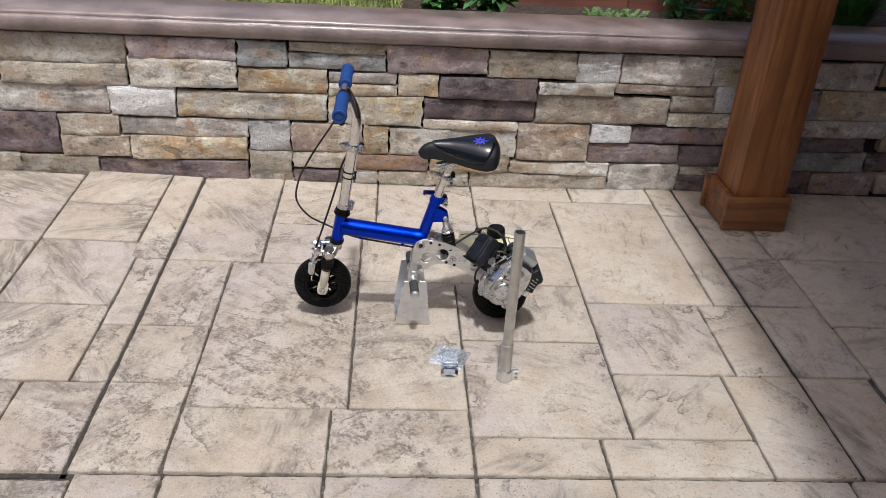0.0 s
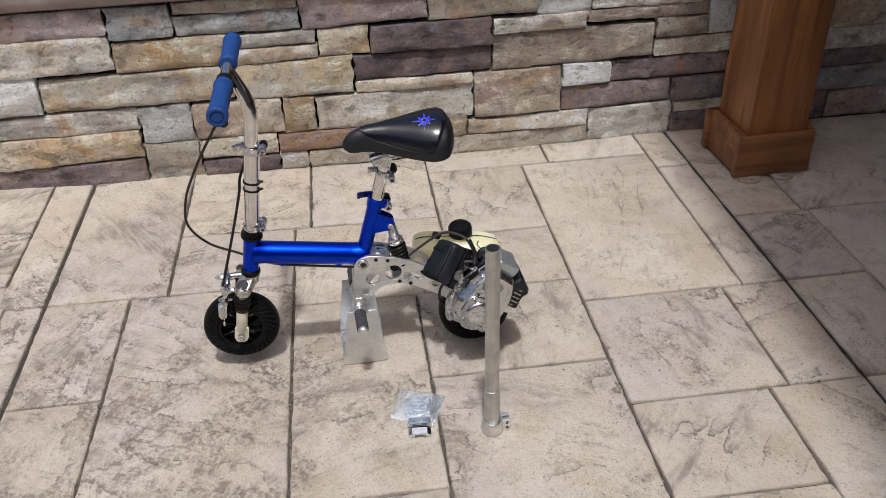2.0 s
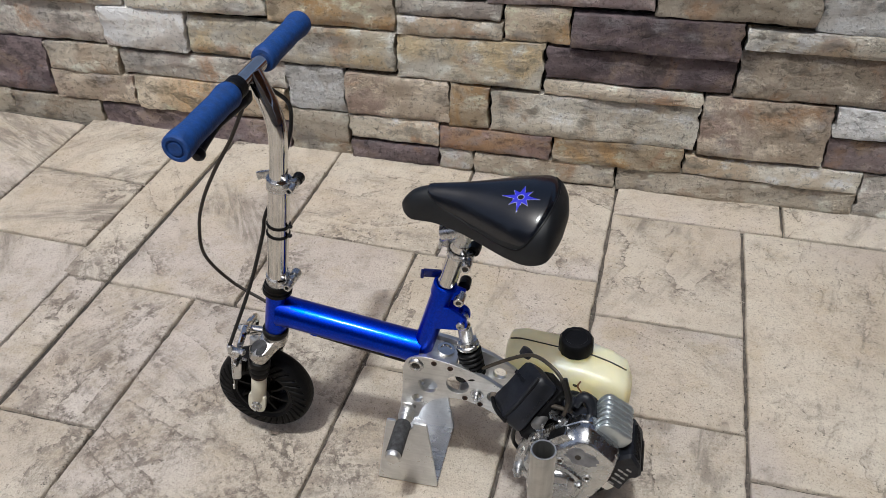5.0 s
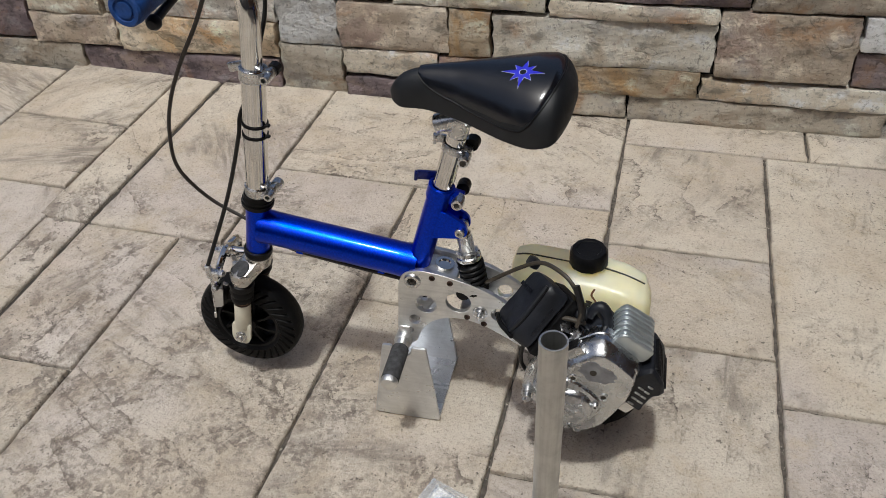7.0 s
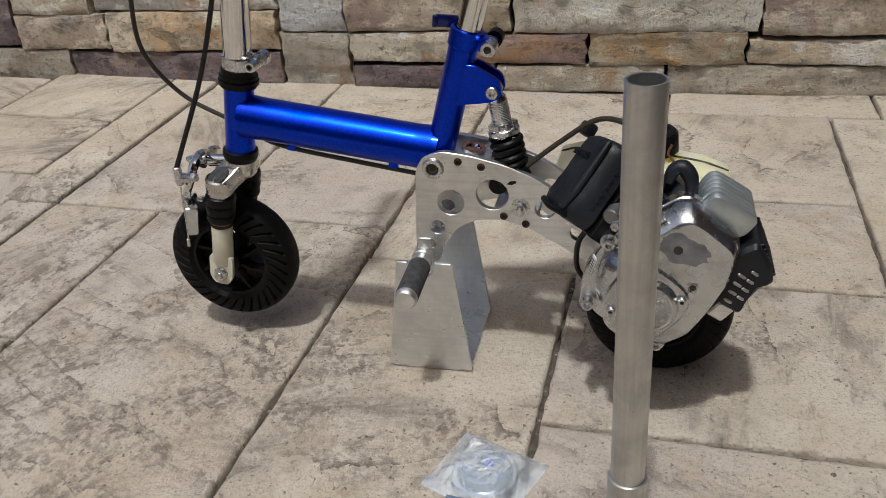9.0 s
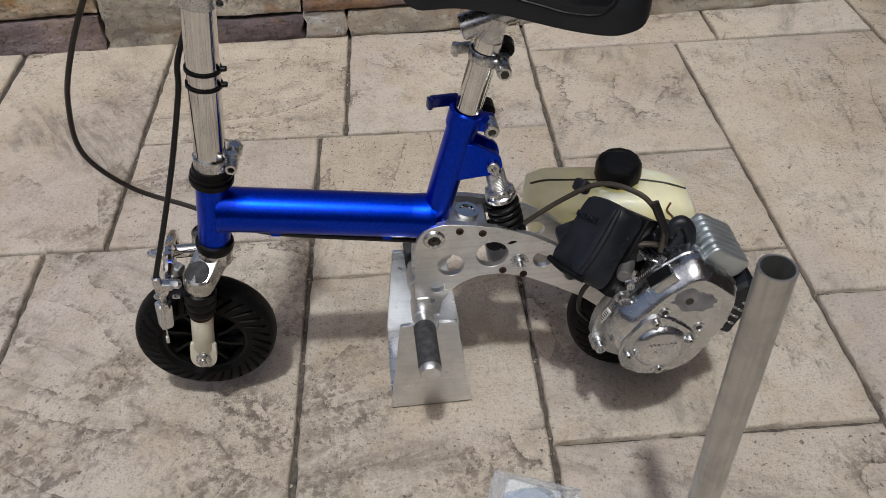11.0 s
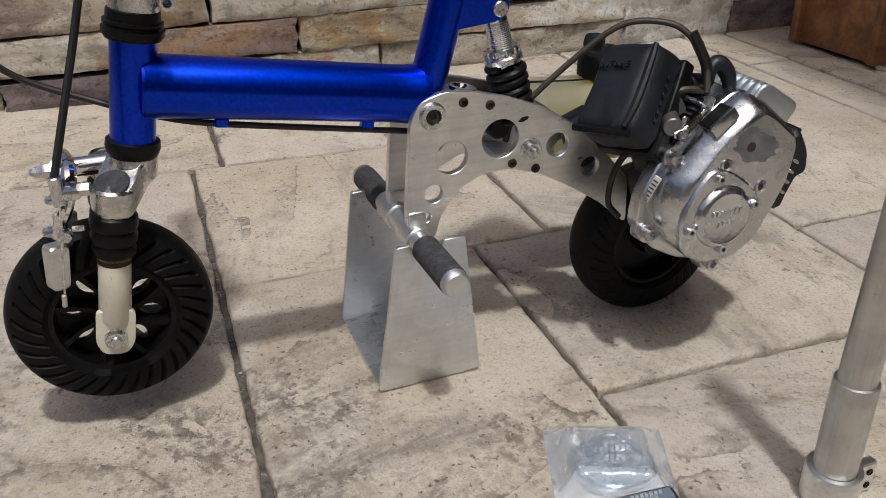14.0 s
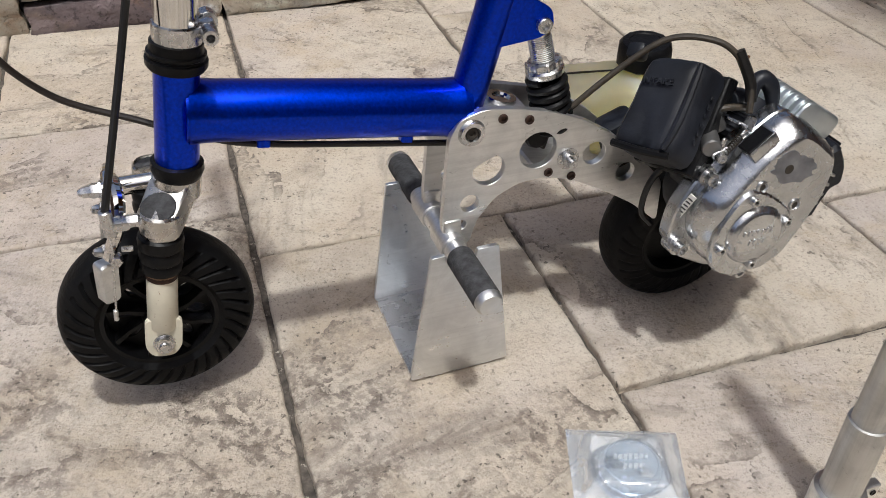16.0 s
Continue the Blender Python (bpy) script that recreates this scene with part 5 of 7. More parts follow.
def star_sheet(r0, r1, lift, material, label):
    """A printed eight-pointed star that follows the saddle's crown, with a round hole in its middle."""
    bm = bmesh.new()
    n = 16
    rays = [1.0, 0.70, 0.95, 0.70, 1.0, 0.70, 0.86, 0.70]
    inner, outer = [], []
    for k in range(n):
        t = 2 * math.pi * k / n - 0.12
        r = r1 * rays[(k // 2) % 8] if k % 2 == 0 else r1 * 0.36
        for ring, q in ((inner, r0), (outer, r)):
            dx, dy = q * math.cos(t), q * math.sin(t)
            u = 0.730 + dx / 0.205
            w = saddle_section(u)[0]
            f = max(-1, min(1, (dy - 0.022) / w))
            a = math.asin(math.copysign(abs(f) ** (1 / 0.9), f)) * 2 / math.pi
            ring.append(bm.verts.new(saddle_point(u, a, lift)))
    for k in range(n):
        bm.faces.new((inner[k], outer[k], outer[(k + 1) % n], inner[(k + 1) % n]))
    part("star_print", bm, material, saddle, label, 0)


star_sheet(0.0036, 0.0232, 0.0027, STAR_EDGE, "pale outline of the printed star")
star_sheet(0.0042, 0.0219, 0.0030, STAR, "printed blue eight-pointed star")

# stem, bar and grips
bm = bmesh.new()
add_cyl(bm, HEAD_TOP + STEER * 0.010, P(-0.166, 0.503), 0.0145, seg=32, bevel=0.0008)
stem = part("lower_stem", bm, CHROME, bike, "chrome lower steering tube")
bm = bmesh.new()
add_sweep(bm, [P(-0.169, 0.490), P(-0.163, 0.530), P(-0.159, 0.566), P(-0.163, 0.594, 0.003), P(-0.175, 0.620, 0.008), P(-0.186, 0.640, 0.012)], 0.0120, 24, 8)
part("upper_stem", bm, CHROME, stem, "curved chrome upper steering tube")
for z, x, lever in ((0.497, -0.168, True), (0.336, -0.1915, False)):
    bm = bmesh.new()
    add_turned(bm, P(x, z - 0.008), STEER, [(0, 0.0147), (0, 0.0165), (0.014, 0.0168), (0.014, 0.0147)], 28)
    add_box(bm, (0.014, 0.012, 0.012), pose(x + 0.020, Y0, z, 0, -9, 0), 0.003, 2)
    clamp = part("stem_clamp", bm, STEEL, stem, "steel clamp band")
    bm = bmesh.new()
    add_bolt(bm, P(x + 0.021, z - 0.001, 0.012), (0, -1, 0), 0.006, 0.030)
    part("bolt", bm, STEEL, clamp)
    bm = bmesh.new()
    add_turned(bm, P(x + 0.022, z, 0.008), (0, 1, 0), [(0, 0), (0, 0.0075), (0.010, 0.0078), (0.013, 0.0055), (0.013, 0)], 10)
    part("nut", bm, BLACK if lever else STEEL, clamp)
    if lever:
        bm = bmesh.new()
        add_box(bm, (0.030, 0.005, 0.012), pose(x - 0.020, Y0 + 0.014, z + 0.001, 0, -9, 12), 0.002, 2)
        part("quick_release_lever", bm, STEEL, clamp)
for z in (0.430, 0.415):
    x = float(np.interp(z, [0.316, 0.503], [-0.194, -0.166]))
    bm = bmesh.new()
    add_turned(bm, P(x, z), STEER, [(0, 0.0147), (0, 0.0162), (0.0028, 0.0162), (0.0028, 0.0147)], 24)
    add_box(bm, (0.006, 0.005, 0.004), pose(x + 0.018, Y0 - 0.004, z + 0.001), 0.001, 1)
    part("cable_tie", bm, BLACK, stem, "black plastic cable tie")
BAR_N, BAR_F = Vector((-0.196, -0.150, 0.634)), Vector((-0.182, 0.214, 0.645))
bar_at = lambda t: BAR_N.lerp(BAR_F, t)
bm = bmesh.new()
add_cyl(bm, bar_at(0.02), bar_at(0.89), 0.0100, seg=24)
bar = part("handlebar", bm, CHROME, bike, "straight chrome handlebar")
for a, b in ((0.0, 0.345), (0.905, 0.58)):
    bm = bmesh.new()
    p, q = bar_at(a), bar_at(b)
    L = (q - p).length
    add_turned(bm, p, q - p, [(0.0, 0.0), (0.0, 0.0078), (0.002, 0.0082), (0.002, 0.0098), (0.0, 0.0110), (0.0, 0.0146), (0.002, 0.0165), (0.010, 0.0172), (0.016, 0.0168), (0.024, 0.0156), (0.038, 0.0151), (L * 0.5, 0.0153), (L - 0.028, 0.0150), (L - 0.019, 0.0158), (L - 0.008, 0.0166), (L - 0.002, 0.0158), (L, 0.0140), (L, 0.0101)], 32)
    part("grip", bm, FOAM, bar, "blue foam grip with flared ends")
# brake lever and its bracket
bm = bmesh.new()
p, q = bar_at(0.35), bar_at(0.40)
add_cyl(bm, p, q, 0.0140, seg=20, bevel=0.001)
add_box(bm, (0.020, 0.026, 0.016), Matrix.Translation(bar_at(0.41) + Vector((0.0, -0.002, -0.018))), 0.004, 2)
lever = part("brake_lever", bm, BLACK, bar, "black brake lever bracket")
bm = bmesh.new()
add_sweep(bm, [(-0.184, -0.012, 0.622), (-0.188, -0.030, 0.619), (-0.193, -0.060, 0.616), (-0.193, -0.090, 0.612), (-0.192, -0.113, 0.609)], [0.0065, 0.0055, 0.0046, 0.0044, 0.0050], 12, 6)
add_turned(bm, (-0.192, -0.107, 0.6095), (0, -1, -0.1), [(0, 0.0), (0.0015, 0.0050), (0.0055, 0.0078), (0.0095, 0.0078), (0.0135, 0.0050), (0.0150, 0.0)], 16)
part("lever_blade", bm, BLACK_DUSTY, lever, "dusty black lever blade")

# front fork
YF = 0.010
FOOT = P(-0.246, 0.098, YF)
LEG_TOP = P(-0.226, 0.216, YF)
LEG = (LEG_TOP - FOOT).normalized()
bm = bmesh.new()
add_turned(bm, HEAD_FOOT - STEER * 0.006, -STEER, [(0, 0.0), (0, 0.0165), (0.004, 0.0172), (0.016, 0.0172), (0.019, 0.015), (0.019, 0)], 28)
for s in (-1, 1):
    c0, r0, c1, r1 = Vector((-0.2095, Y0 + 0.004)), 0.0165, Vector((-0.2270, Y0 + YF + s * 0.0335)), 0.0152
    d = c1 - c0
    base = math.atan2(d.y, d.x)
    ring = [c0 + r0 * Vector((math.cos(base + t), math.sin(base + t))) for t in np.linspace(math.pi / 2, 3 * math.pi / 2, 10)]
    ring += [c1 + r1 * Vector((math.cos(base + t), math.sin(base + t))) for t in np.linspace(-math.pi / 2, math.pi / 2, 10)]
    along = lambda q: max(-0.2, min(1.2, (q - c0).dot(d) / d.length_squared))
    centre = (c0 + c1) / 2
    levels = []
    for grow, drop in ((0.90, 0.0), (0.985, -0.0015), (1.0, -0.005), (1.0, -0.017), (0.94, -0.0195)):
        levels.append([bm.verts.new((*(centre + (q - centre) * grow), 0.2335 - 0.0155 * along(q) + drop)) for q in ring])
    for u, v in zip(levels, levels[1:]):
        for k in range(len(ring)):
            bm.faces.new((u[k], u[(k + 1) % len(ring)], v[(k + 1) % len(ring)], v[k]))
    bm.faces.new(levels[0])
    bm.faces.new(levels[-1][::-1])
bmesh.ops.recalc_face_normals(bm, faces=bm.faces[:])
crown = part("fork_crown", bm, CAST_FORK, bike, "worn cast fork crown")
for s in (-1, 1):
    y = s * 0.0335
    bm = bmesh.new()
    a = FOOT + LEG * 0.1005 + Vector((0, y, 0))
    add_turned(bm, a, LEG, [(0, 0.0132), (0.003, 0.0148), (0.010, 0.0156), (0.0175, 0.0154), (0.0195, 0.0138)], 28)
    leg_cap = part("leg_socket", bm, CAST_FORK, crown, "cast fork leg socket")
    bm = bmesh.new()
    arm = Vector((-0.0175, YF - 0.004 + y, 0))
    tip = arm * (0.0155 / arm.length_squared) + Vector((0, 0, 1))
    add_turned(bm, Vector((-0.2270, Y0 + YF + y, 0.2165)), tip, [(0, 0), (0, 0.0134), (0.0022, 0.0132), (0.0030, 0.0118), (0.0032, 0)], 24)
    part("leg_cap", bm, GRIPTAPE, leg_cap, "black plastic plug")
    bm = bmesh.new()
    boot = [(0.0, 0.0122), (0.002, 0.0148), (0.006, 0.0156), (0.009, 0.0146), (0.0105, 0.0140), (0.012, 0.0157), (0.017, 0.0164), (0.020, 0.0152), (0.0215, 0.0146), (0.023, 0.0163), (0.028, 0.0168), (0.032, 0.0162), (0.034, 0.0138)]
    add_turned(bm, FOOT + LEG * 0.0665 + Vector((0, y, 0)), LEG, boot, 28)
    part("rubber_boot", bm, BLACK, crown, "ribbed black rubber boot")
    bm = bmesh.new()
    add_turned(bm, FOOT + LEG * 0.012 + Vector((0, y, 0)), LEG, [(0.0, 0.0), (0.0, 0.0096), (0.003, 0.0116), (0.058, 0.0116), (0.061, 0.0105)], 28)
    slider = part("fork_slider", bm, IVORY, crown, "ivory painted fork slider with rusty rim")
    bm = bmesh.new()
    stain = [(0.0, 0.01162), (0.0, 0.01180), (0.0022, 0.01215), (0.0045, 0.01180), (0.0050, 0.01162)]
    add_turned(bm, FOOT + LEG * 0.0640 + Vector((0, y, 0)), LEG, stain, 28)
    for v in bm.verts:
        if (v.co - FOOT).dot(LEG) < 0.0650:
            v.co -= LEG * 0.0035 * abs(noise.noise(v.co * 260))
    part("rusty_rim", bm, RUST_STAIN, slider, "rust-stained upper rim")
    bm = plate_mesh(soft_corners([(-0.0080, -0.0135), (0.0080, -0.0135), (0.0135, -0.004), (0.0135, 0.023), (-0.0135, 0.023), (-0.0135, -0.004)], 0.005), [], 0.0045, Matrix.Translation(FOOT + Vector((0, y + s * 0.0045, 0))) @ pose(0, 0, 0, 0, 10, 0))
    part("dropout", bm, IVORY, slider)
    bm = bmesh.new()
    add_turned(bm, FOOT + Vector((0, y + s * 0.0065, 0)), (0, s, 0), [(0, 0), (0, 0.0086), (0.0014, 0.0086), (0.0014, 0.0070), (0.0058, 0.0070), (0.0062, 0.0045), (0.0088, 0.0042), (0.0092, 0)], 12)
    part("axle_nut", bm, STEEL, slider)
    bm = bmesh.new()
    add_turned(bm, FOOT + LEG * 0.0610 + Vector((0, y, 0)), LEG, [(0, 0.0117), (0.0005, 0.0121), (0.0040, 0.0121), (0.0055, 0.0117)], 24)
    part("rust_ring", bm, RUST, slider)


def wheel(name, c, r, half, label, wall, cut_depth, cuts, pierced):
    """A small solid tyre with slanted cuts in both shoulders, on a deep black moulded wheel of thin vanes and a web."""
    c = Vector(c)
    steps = 10
    NA = cuts * steps
    prof = []
    for k in range(33):
        t = -math.pi * 0.5 + math.pi * k / 32
        w = math.sin(t)
        prof.append((half * math.copysign(abs(w) ** 0.75, w), r - wall + wall * max(0.0, math.cos(t)) ** 0.62))
    prof = [(-half * 0.80, r - wall - 0.004)] + prof + [(half * 0.80, r - wall - 0.004)]
    bm = bmesh.new()
    rings = []
    for a in range(NA):
        ring = []
        for y, q in prof:
            f = abs(y) / half
            skew = max(0.0, min(0.9, (q - (r - wall)) / wall))
            cut_here = a % steps in (0, 1, 2) and 0.42 < f and 0.03 < skew < 0.78
            depth = cut_depth * (0.6 + 0.4 * (a % steps == 1)) if cut_here else 0.0
            t = 2 * math.pi * (a / NA - 1.5 * skew / cuts)
            rr = q - depth * (0.8 if f < 0.9 else 0.2)
            yy = y - math.copysign(depth * 0.8, y)
            ring.append(bm.verts.new(c + Vector((rr * math.cos(t), yy, rr * math.sin(t)))))
        rings.append(ring)
    for a in range(NA):
        u, v = rings[a], rings[(a + 1) % NA]
        for k in range(len(prof) - 1):
            bm.faces.new((u[k], u[k + 1], v[k + 1], v[k]))
    bmesh.ops.recalc_face_normals(bm, faces=bm.faces[:])
    tyre = part(name, bm, RUBBER, bike, label, 30)
    ri = r - wall - 0.0035
    bm = bmesh.new()
    add_turned(bm, c - Vector((0, half * 0.8, 0)), (0, 1, 0), [(0, ri - 0.004), (0, ri), (half * 0.35, ri), (half * 1.25, ri), (half * 1.6, ri), (half * 1.6, ri - 0.004), (half * 1.2, ri - 0.006), (half * 0.4, ri - 0.006), (0, ri - 0.004)], 48)
    rim = part("rim", bm, BLACK, tyre, "black moulded rim")
    bm = bmesh.new()
    add_turned(bm, c - Vector((0, half * 0.9, 0)), (0, 1, 0), [(0, 0.006), (0, 0.0125), (half * 0.5, 0.0145), (half * 1.3, 0.0145), (half * 1.8, 0.0125), (half * 1.8, 0.006)], 28)
    part("hub", bm, BLACK, rim)
    petals = []
    for k in range(8):
        t = 2 * math.pi * (k + 0.5) / 8 + 0.2
        r0, r1 = 0.0185, ri - 0.008
        edge = [(r0 + (r1 - r0) * u, 0.0052 * math.sin(math.pi * u) ** 0.8) for u in np.linspace(0, 1, 9)]
        loop = edge + [(q, -w) for q, w in edge[-2:0:-1]]
        petals.append([(q * math.cos(t) - w * math.sin(t), q * math.sin(t) + w * math.cos(t)) for q, w in loop])
    disc = [((ri - 0.004) * math.cos(t), (ri - 0.004) * math.sin(t)) for t in np.linspace(0, 2 * math.pi, 49)[:-1]]
    # unpierced, the web is a black disc standing for the shade on rear spokes
    part("web", plate_mesh(disc, [(0, 0, 0.012)], 0.004, Matrix.Translation(c), petals if pierced else ()), BLACK, rim, "web with leaf-shaped openings" if pierced else "closed black web in place of shaded spokes")
    for k in range(8 if pierced else 0):
        t = 2 * math.pi * k / 8 + 0.2
        bm = bmesh.new()
        pts = [(0.012, -0.0022), (ri * 0.55, -0.0016), (ri - 0.005, -0.0022), (ri - 0.005, 0.0022), (ri * 0.55, 0.0016), (0.012, 0.0022)]
        swirl = lambda q: t + 0.35 * (q - 0.012) / ri
        add_prism(bm, [(q * math.cos(swirl(q)) - w * math.sin(swirl(q)), q * math.sin(swirl(q)) + w * math.cos(swirl(q))) for q, w in pts], half * 1.30, Matrix.Translation(c - Vector((0, half * 0.65, 0))))
        part("spoke", bm, BLACK, rim)
    return tyre


wheel("front_wheel", P(-0.246, 0.1012, YF), 0.0765, 0.0205, "small black tyre with slanted shoulder cuts", 0.0265, 0.0034, 32, True)
wheel("rear_wheel", P(0.239, 0.0760), 0.0757, 0.0240, "small worn black rear tyre with shallow slanted cuts", 0.0280, 0.0012, 32, False)

# front caliper brake
bm = bmesh.new()
add_cyl(bm, P(-0.222, 0.2225, 0.007), P(-0.252, 0.2225, 0.007), 0.0072, seg=20, bevel=0.001)
add_cyl(bm, P(-0.252, 0.2225, 0.007), P(-0.264, 0.2225, 0.007), 0.0056, seg=20, bevel=0.001)
caliper = part("caliper_brake", bm, CHROME, bike, "chrome side-pull caliper brake")
bm = bmesh.new()
add_turned(bm, P(-0.263, 0.2225, 0.007), (-1, 0, 0.02), [(0, 0), (0, 0.0075), (0.0015, 0.0075), (0.0015, 0.0058), (0.007, 0.0058), (0.008, 0.0050), (0.013, 0.0042), (0.0165, 0.0022), (0.017, 0)], 6)
part("acorn_nut", bm, STEEL, caliper)
ARMS = {
    -1: [P(-0.255, 0.228, 0.012), P(-0.254, 0.234, -0.004), P(-0.252, 0.230, -0.026), P(-0.256, 0.214, -0.035), P(-0.263, 0.200, -0.034), P(-0.267, 0.186, -0.026)],
    1: [P(-0.258, 0.218, 0.000), P(-0.258, 0.226, 0.014), P(-0.258, 0.222, 0.036), P(-0.262, 0.206, 0.046), P(-0.267, 0.188, 0.044)],
}
for s in (-1, 1):
    bm = bmesh.new()
    add_sweep(bm, ARMS[s], [0.0048, 0.0052, 0.0052, 0.0046, 0.0044, 0.0046][:len(ARMS[s])], 10, 5)
    arm = part("brake_arm", bm, CHROME, caliper)
    yp = YF + s * 0.029
    bm = bmesh.new()
    add_prism(bm, soft_corners([(-0.0065, -0.018), (0.0065, -0.018), (0.0075, 0.016), (-0.0075, 0.016)], 0.004, 4), 0.011, Matrix.Translation(P(-0.271, 0.161, yp - 0.0055)) @ pose(0, 0, 0, 0, 8, -s * 30), 0.0015)
    part("pad_holder", bm, ALU, arm)
    bm = bmesh.new()
    add_turned(bm, P(-0.264, 0.187, yp - 0.002), (-1, 0, 0.1), [(0, 0), (0, 0.0072), (0.0015, 0.0072), (0.0015, 0.0058), (0.007, 0.0056), (0.008, 0.0045), (0.013, 0.0030), (0.0145, 0)], 8)
    part("pad_nut", bm, STEEL, arm)
bm = bmesh.new()
add_box(bm, (0.018, 0.011, 0.008), pose(-0.255, Y0 - 0.044, 0.224, 0, 4, 0), 0.0025, 2)
add_cyl(bm, P(-0.260, 0.217, -0.046), P(-0.260, 0.2375, -0.046), 0.0045, seg=14, bevel=0.0008)
part("barrel_adjuster", bm, STEEL, caliper)
for at, ax, r in ((P(-0.247, 0.225, -0.044), (1, -0.3, 0.1), 0.0048), (P(-0.258, 0.189, -0.024), (1, -0.2, 0), 0.0022), (P(-0.262, 0.192, -0.036), (0, -1, 0), 0.0048)):
    bm = bmesh.new()
    add_bolt(bm, at, ax, r, 0.008, False)
    part("cable_bolt", bm, STEEL, caliper)
bm = bmesh.new()
add_sweep(bm, [P(-0.260, 0.222, -0.046), P(-0.263, 0.198, -0.045), P(-0.268, 0.170, -0.040), P(-0.272, 0.146, -0.038)], 0.0009, 6, 4)
part("cable_end", bm, STEEL, caliper)
bm = bmesh.new()
add_turned(bm, P(-0.2735, 0.137, -0.038), (0.12, 0, 1), [(0, 0), (0, 0.0018), (0.009, 0.0018), (0.010, 0)], 8)
part("cable_crimp", bm, ALU, caliper)

# control cables
bm = bmesh.new()
add_sweep(bm, [bar_at(0.52) + Vector((0.004, 0, -0.012)), P(-0.176, 0.608, 0.036), P(-0.165, 0.588, 0.050), P(-0.163, 0.570, 0.055), P(-0.165, 0.545, 0.050), P(-0.170, 0.517, 0.036), P(-0.180, 0.476, 0.022), P(-0.198, 0.436, 0.008), P(-0.204, 0.406, 0.002), P(-0.229, 0.325, -0.012), P(-0.260, 0.236, -0.046)], 0.0027, 10, 8)
part("front_brake_cable", bm, CABLE, bike, "black front brake cable")
bm = bmesh.new()
add_sweep(bm, [bar_at(0.41) + Vector((0.004, -0.002, -0.022)), P(-0.217, 0.560, -0.012), P(-0.250, 0.508, -0.010), P(-0.279, 0.456, -0.003), P(-0.303, 0.400, 0.012), P(-0.311, 0.340, 0.022), P(-0.281, 0.290, 0.030), P(-0.228, 0.263, 0.026), P(-0.190, 0.252, 0.010), P(-0.150, 0.245, -0.004), P(-0.060, 0.229, -0.006), P(0.002, 0.218, -0.006)], 0.0025, 10, 8)
part("throttle_cable", bm, CABLE_BROWN, bike, "dark brown throttle cable looped ahead of the stem")
# swing arm plates
OUTLINE = soft_corners([(-0.006, 0.232), (0.002, 0.247), (0.022, 0.253), (0.050, 0.249), (0.084, 0.240), (0.112, 0.228), (0.140, 0.210), (0.172, 0.180), (0.197, 0.152), (0.199, 0.108), (0.170, 0.134), (0.138, 0.155), (0.108, 0.172), (0.080, 0.181), (0.055, 0.180), (0.034, 0.170), (0.018, 0.150), (0.012, 0.128), (-0.008, 0.126), (-0.012, 0.150), (-0.009, 0.190)], 0.007)
HOLES = [(0.012, 0.235, 0.0055), (0.028, 0.198, 0.0145), (0.012, 0.169, 0.0085), (0.005, 0.149, 0.0050), (0.071, 0.208, 0.0170), (0.124, 0.195, 0.0110), (0.157, 0.170, 0.0095)]
swing = []
for y in (-0.022, 0.026):
    pl = part("swing_arm_plate", plate_mesh(OUTLINE, HOLES, 0.006, pose(0, Y0 + y, 0)), ALU, bike, "drilled aluminium swing arm plate")
    s = -1 if y < 0 else 1
    bm = bmesh.new()
    add_turned(bm, P(0.012, 0.235, y), (0, s, 0), [(0.0, 0.0052), (0.003, 0.0052), (0.0065, 0.0065), (0.0065, 0.0098), (0.0045, 0.0105), (0.0030, 0.0118), (0.0030, 0.0055)], 28)
    part("pivot_washer", bm, STEEL, pl)
    bm = bmesh.new()
    add_bolt(bm, P(0.012, 0.235, y + s * 0.001), (0, s, 0), 0.0056, 0.004)
    part("pivot_bolt", bm, GRIME_AND_SHADE, pl, "dark recessed pivot bolt")
    bm = bmesh.new()
    add_turned(bm, P(0.099, 0.195, y + s * 0.003), (0, s, 0), [(0, 0), (0, 0.0100), (0.0015, 0.0100), (0.0015, 0.0065), (0.006, 0.0062), (0.006, 0.0038), (0.012, 0.0036), (0.0125, 0)], 16)
    part("shock_nut", bm, STEEL, pl)
    for x, z in ((0.038, 0.243), (0.061, 0.238), (0.082, 0.185), (0.104, 0.177)):
        bm = bmesh.new()
        add_turned(bm, P(x, z, y + s * 0.003), (0, s, 0), [(0, 0.0042), (0.0016, 0.0038), (0.0022, 0.0022), (0.0008, 0.0020), (0.0008, 0)], 14)
        part("screw", bm, RUST, pl)
    swing.append(pl)
for x, z in ((0.045, 0.238), (0.092, 0.180)):
    bm = bmesh.new()
    add_box(bm, (0.046, 0.041, 0.010), pose(x, Y0 + 0.002, z, 0, 12, 0), 0.002, 1)
    part("swing_arm_spacer", bm, ALU, bike, "aluminium spacer block between the plates")
bm = bmesh.new()
add_turned(bm, P(0.048, 0.243, 0.004), (0.2, 0, 1), [(0, 0), (0, 0.0125), (0.004, 0.0125), (0.004, 0.008), (0.002, 0.007), (0.002, 0)], 20)
part("spacer_boss", bm, CHROME, bike)

bm = bmesh.new()
add_turned(bm, P(0.075, 0.213, -0.016), (0, 1, 0), [(0, 0), (0, 0.0085), (0.003, 0.0098), (0.030, 0.0098), (0.032, 0)], 24)
part("rubber_mount", bm, BLACK, bike, "black rubber shock mount between the plates")

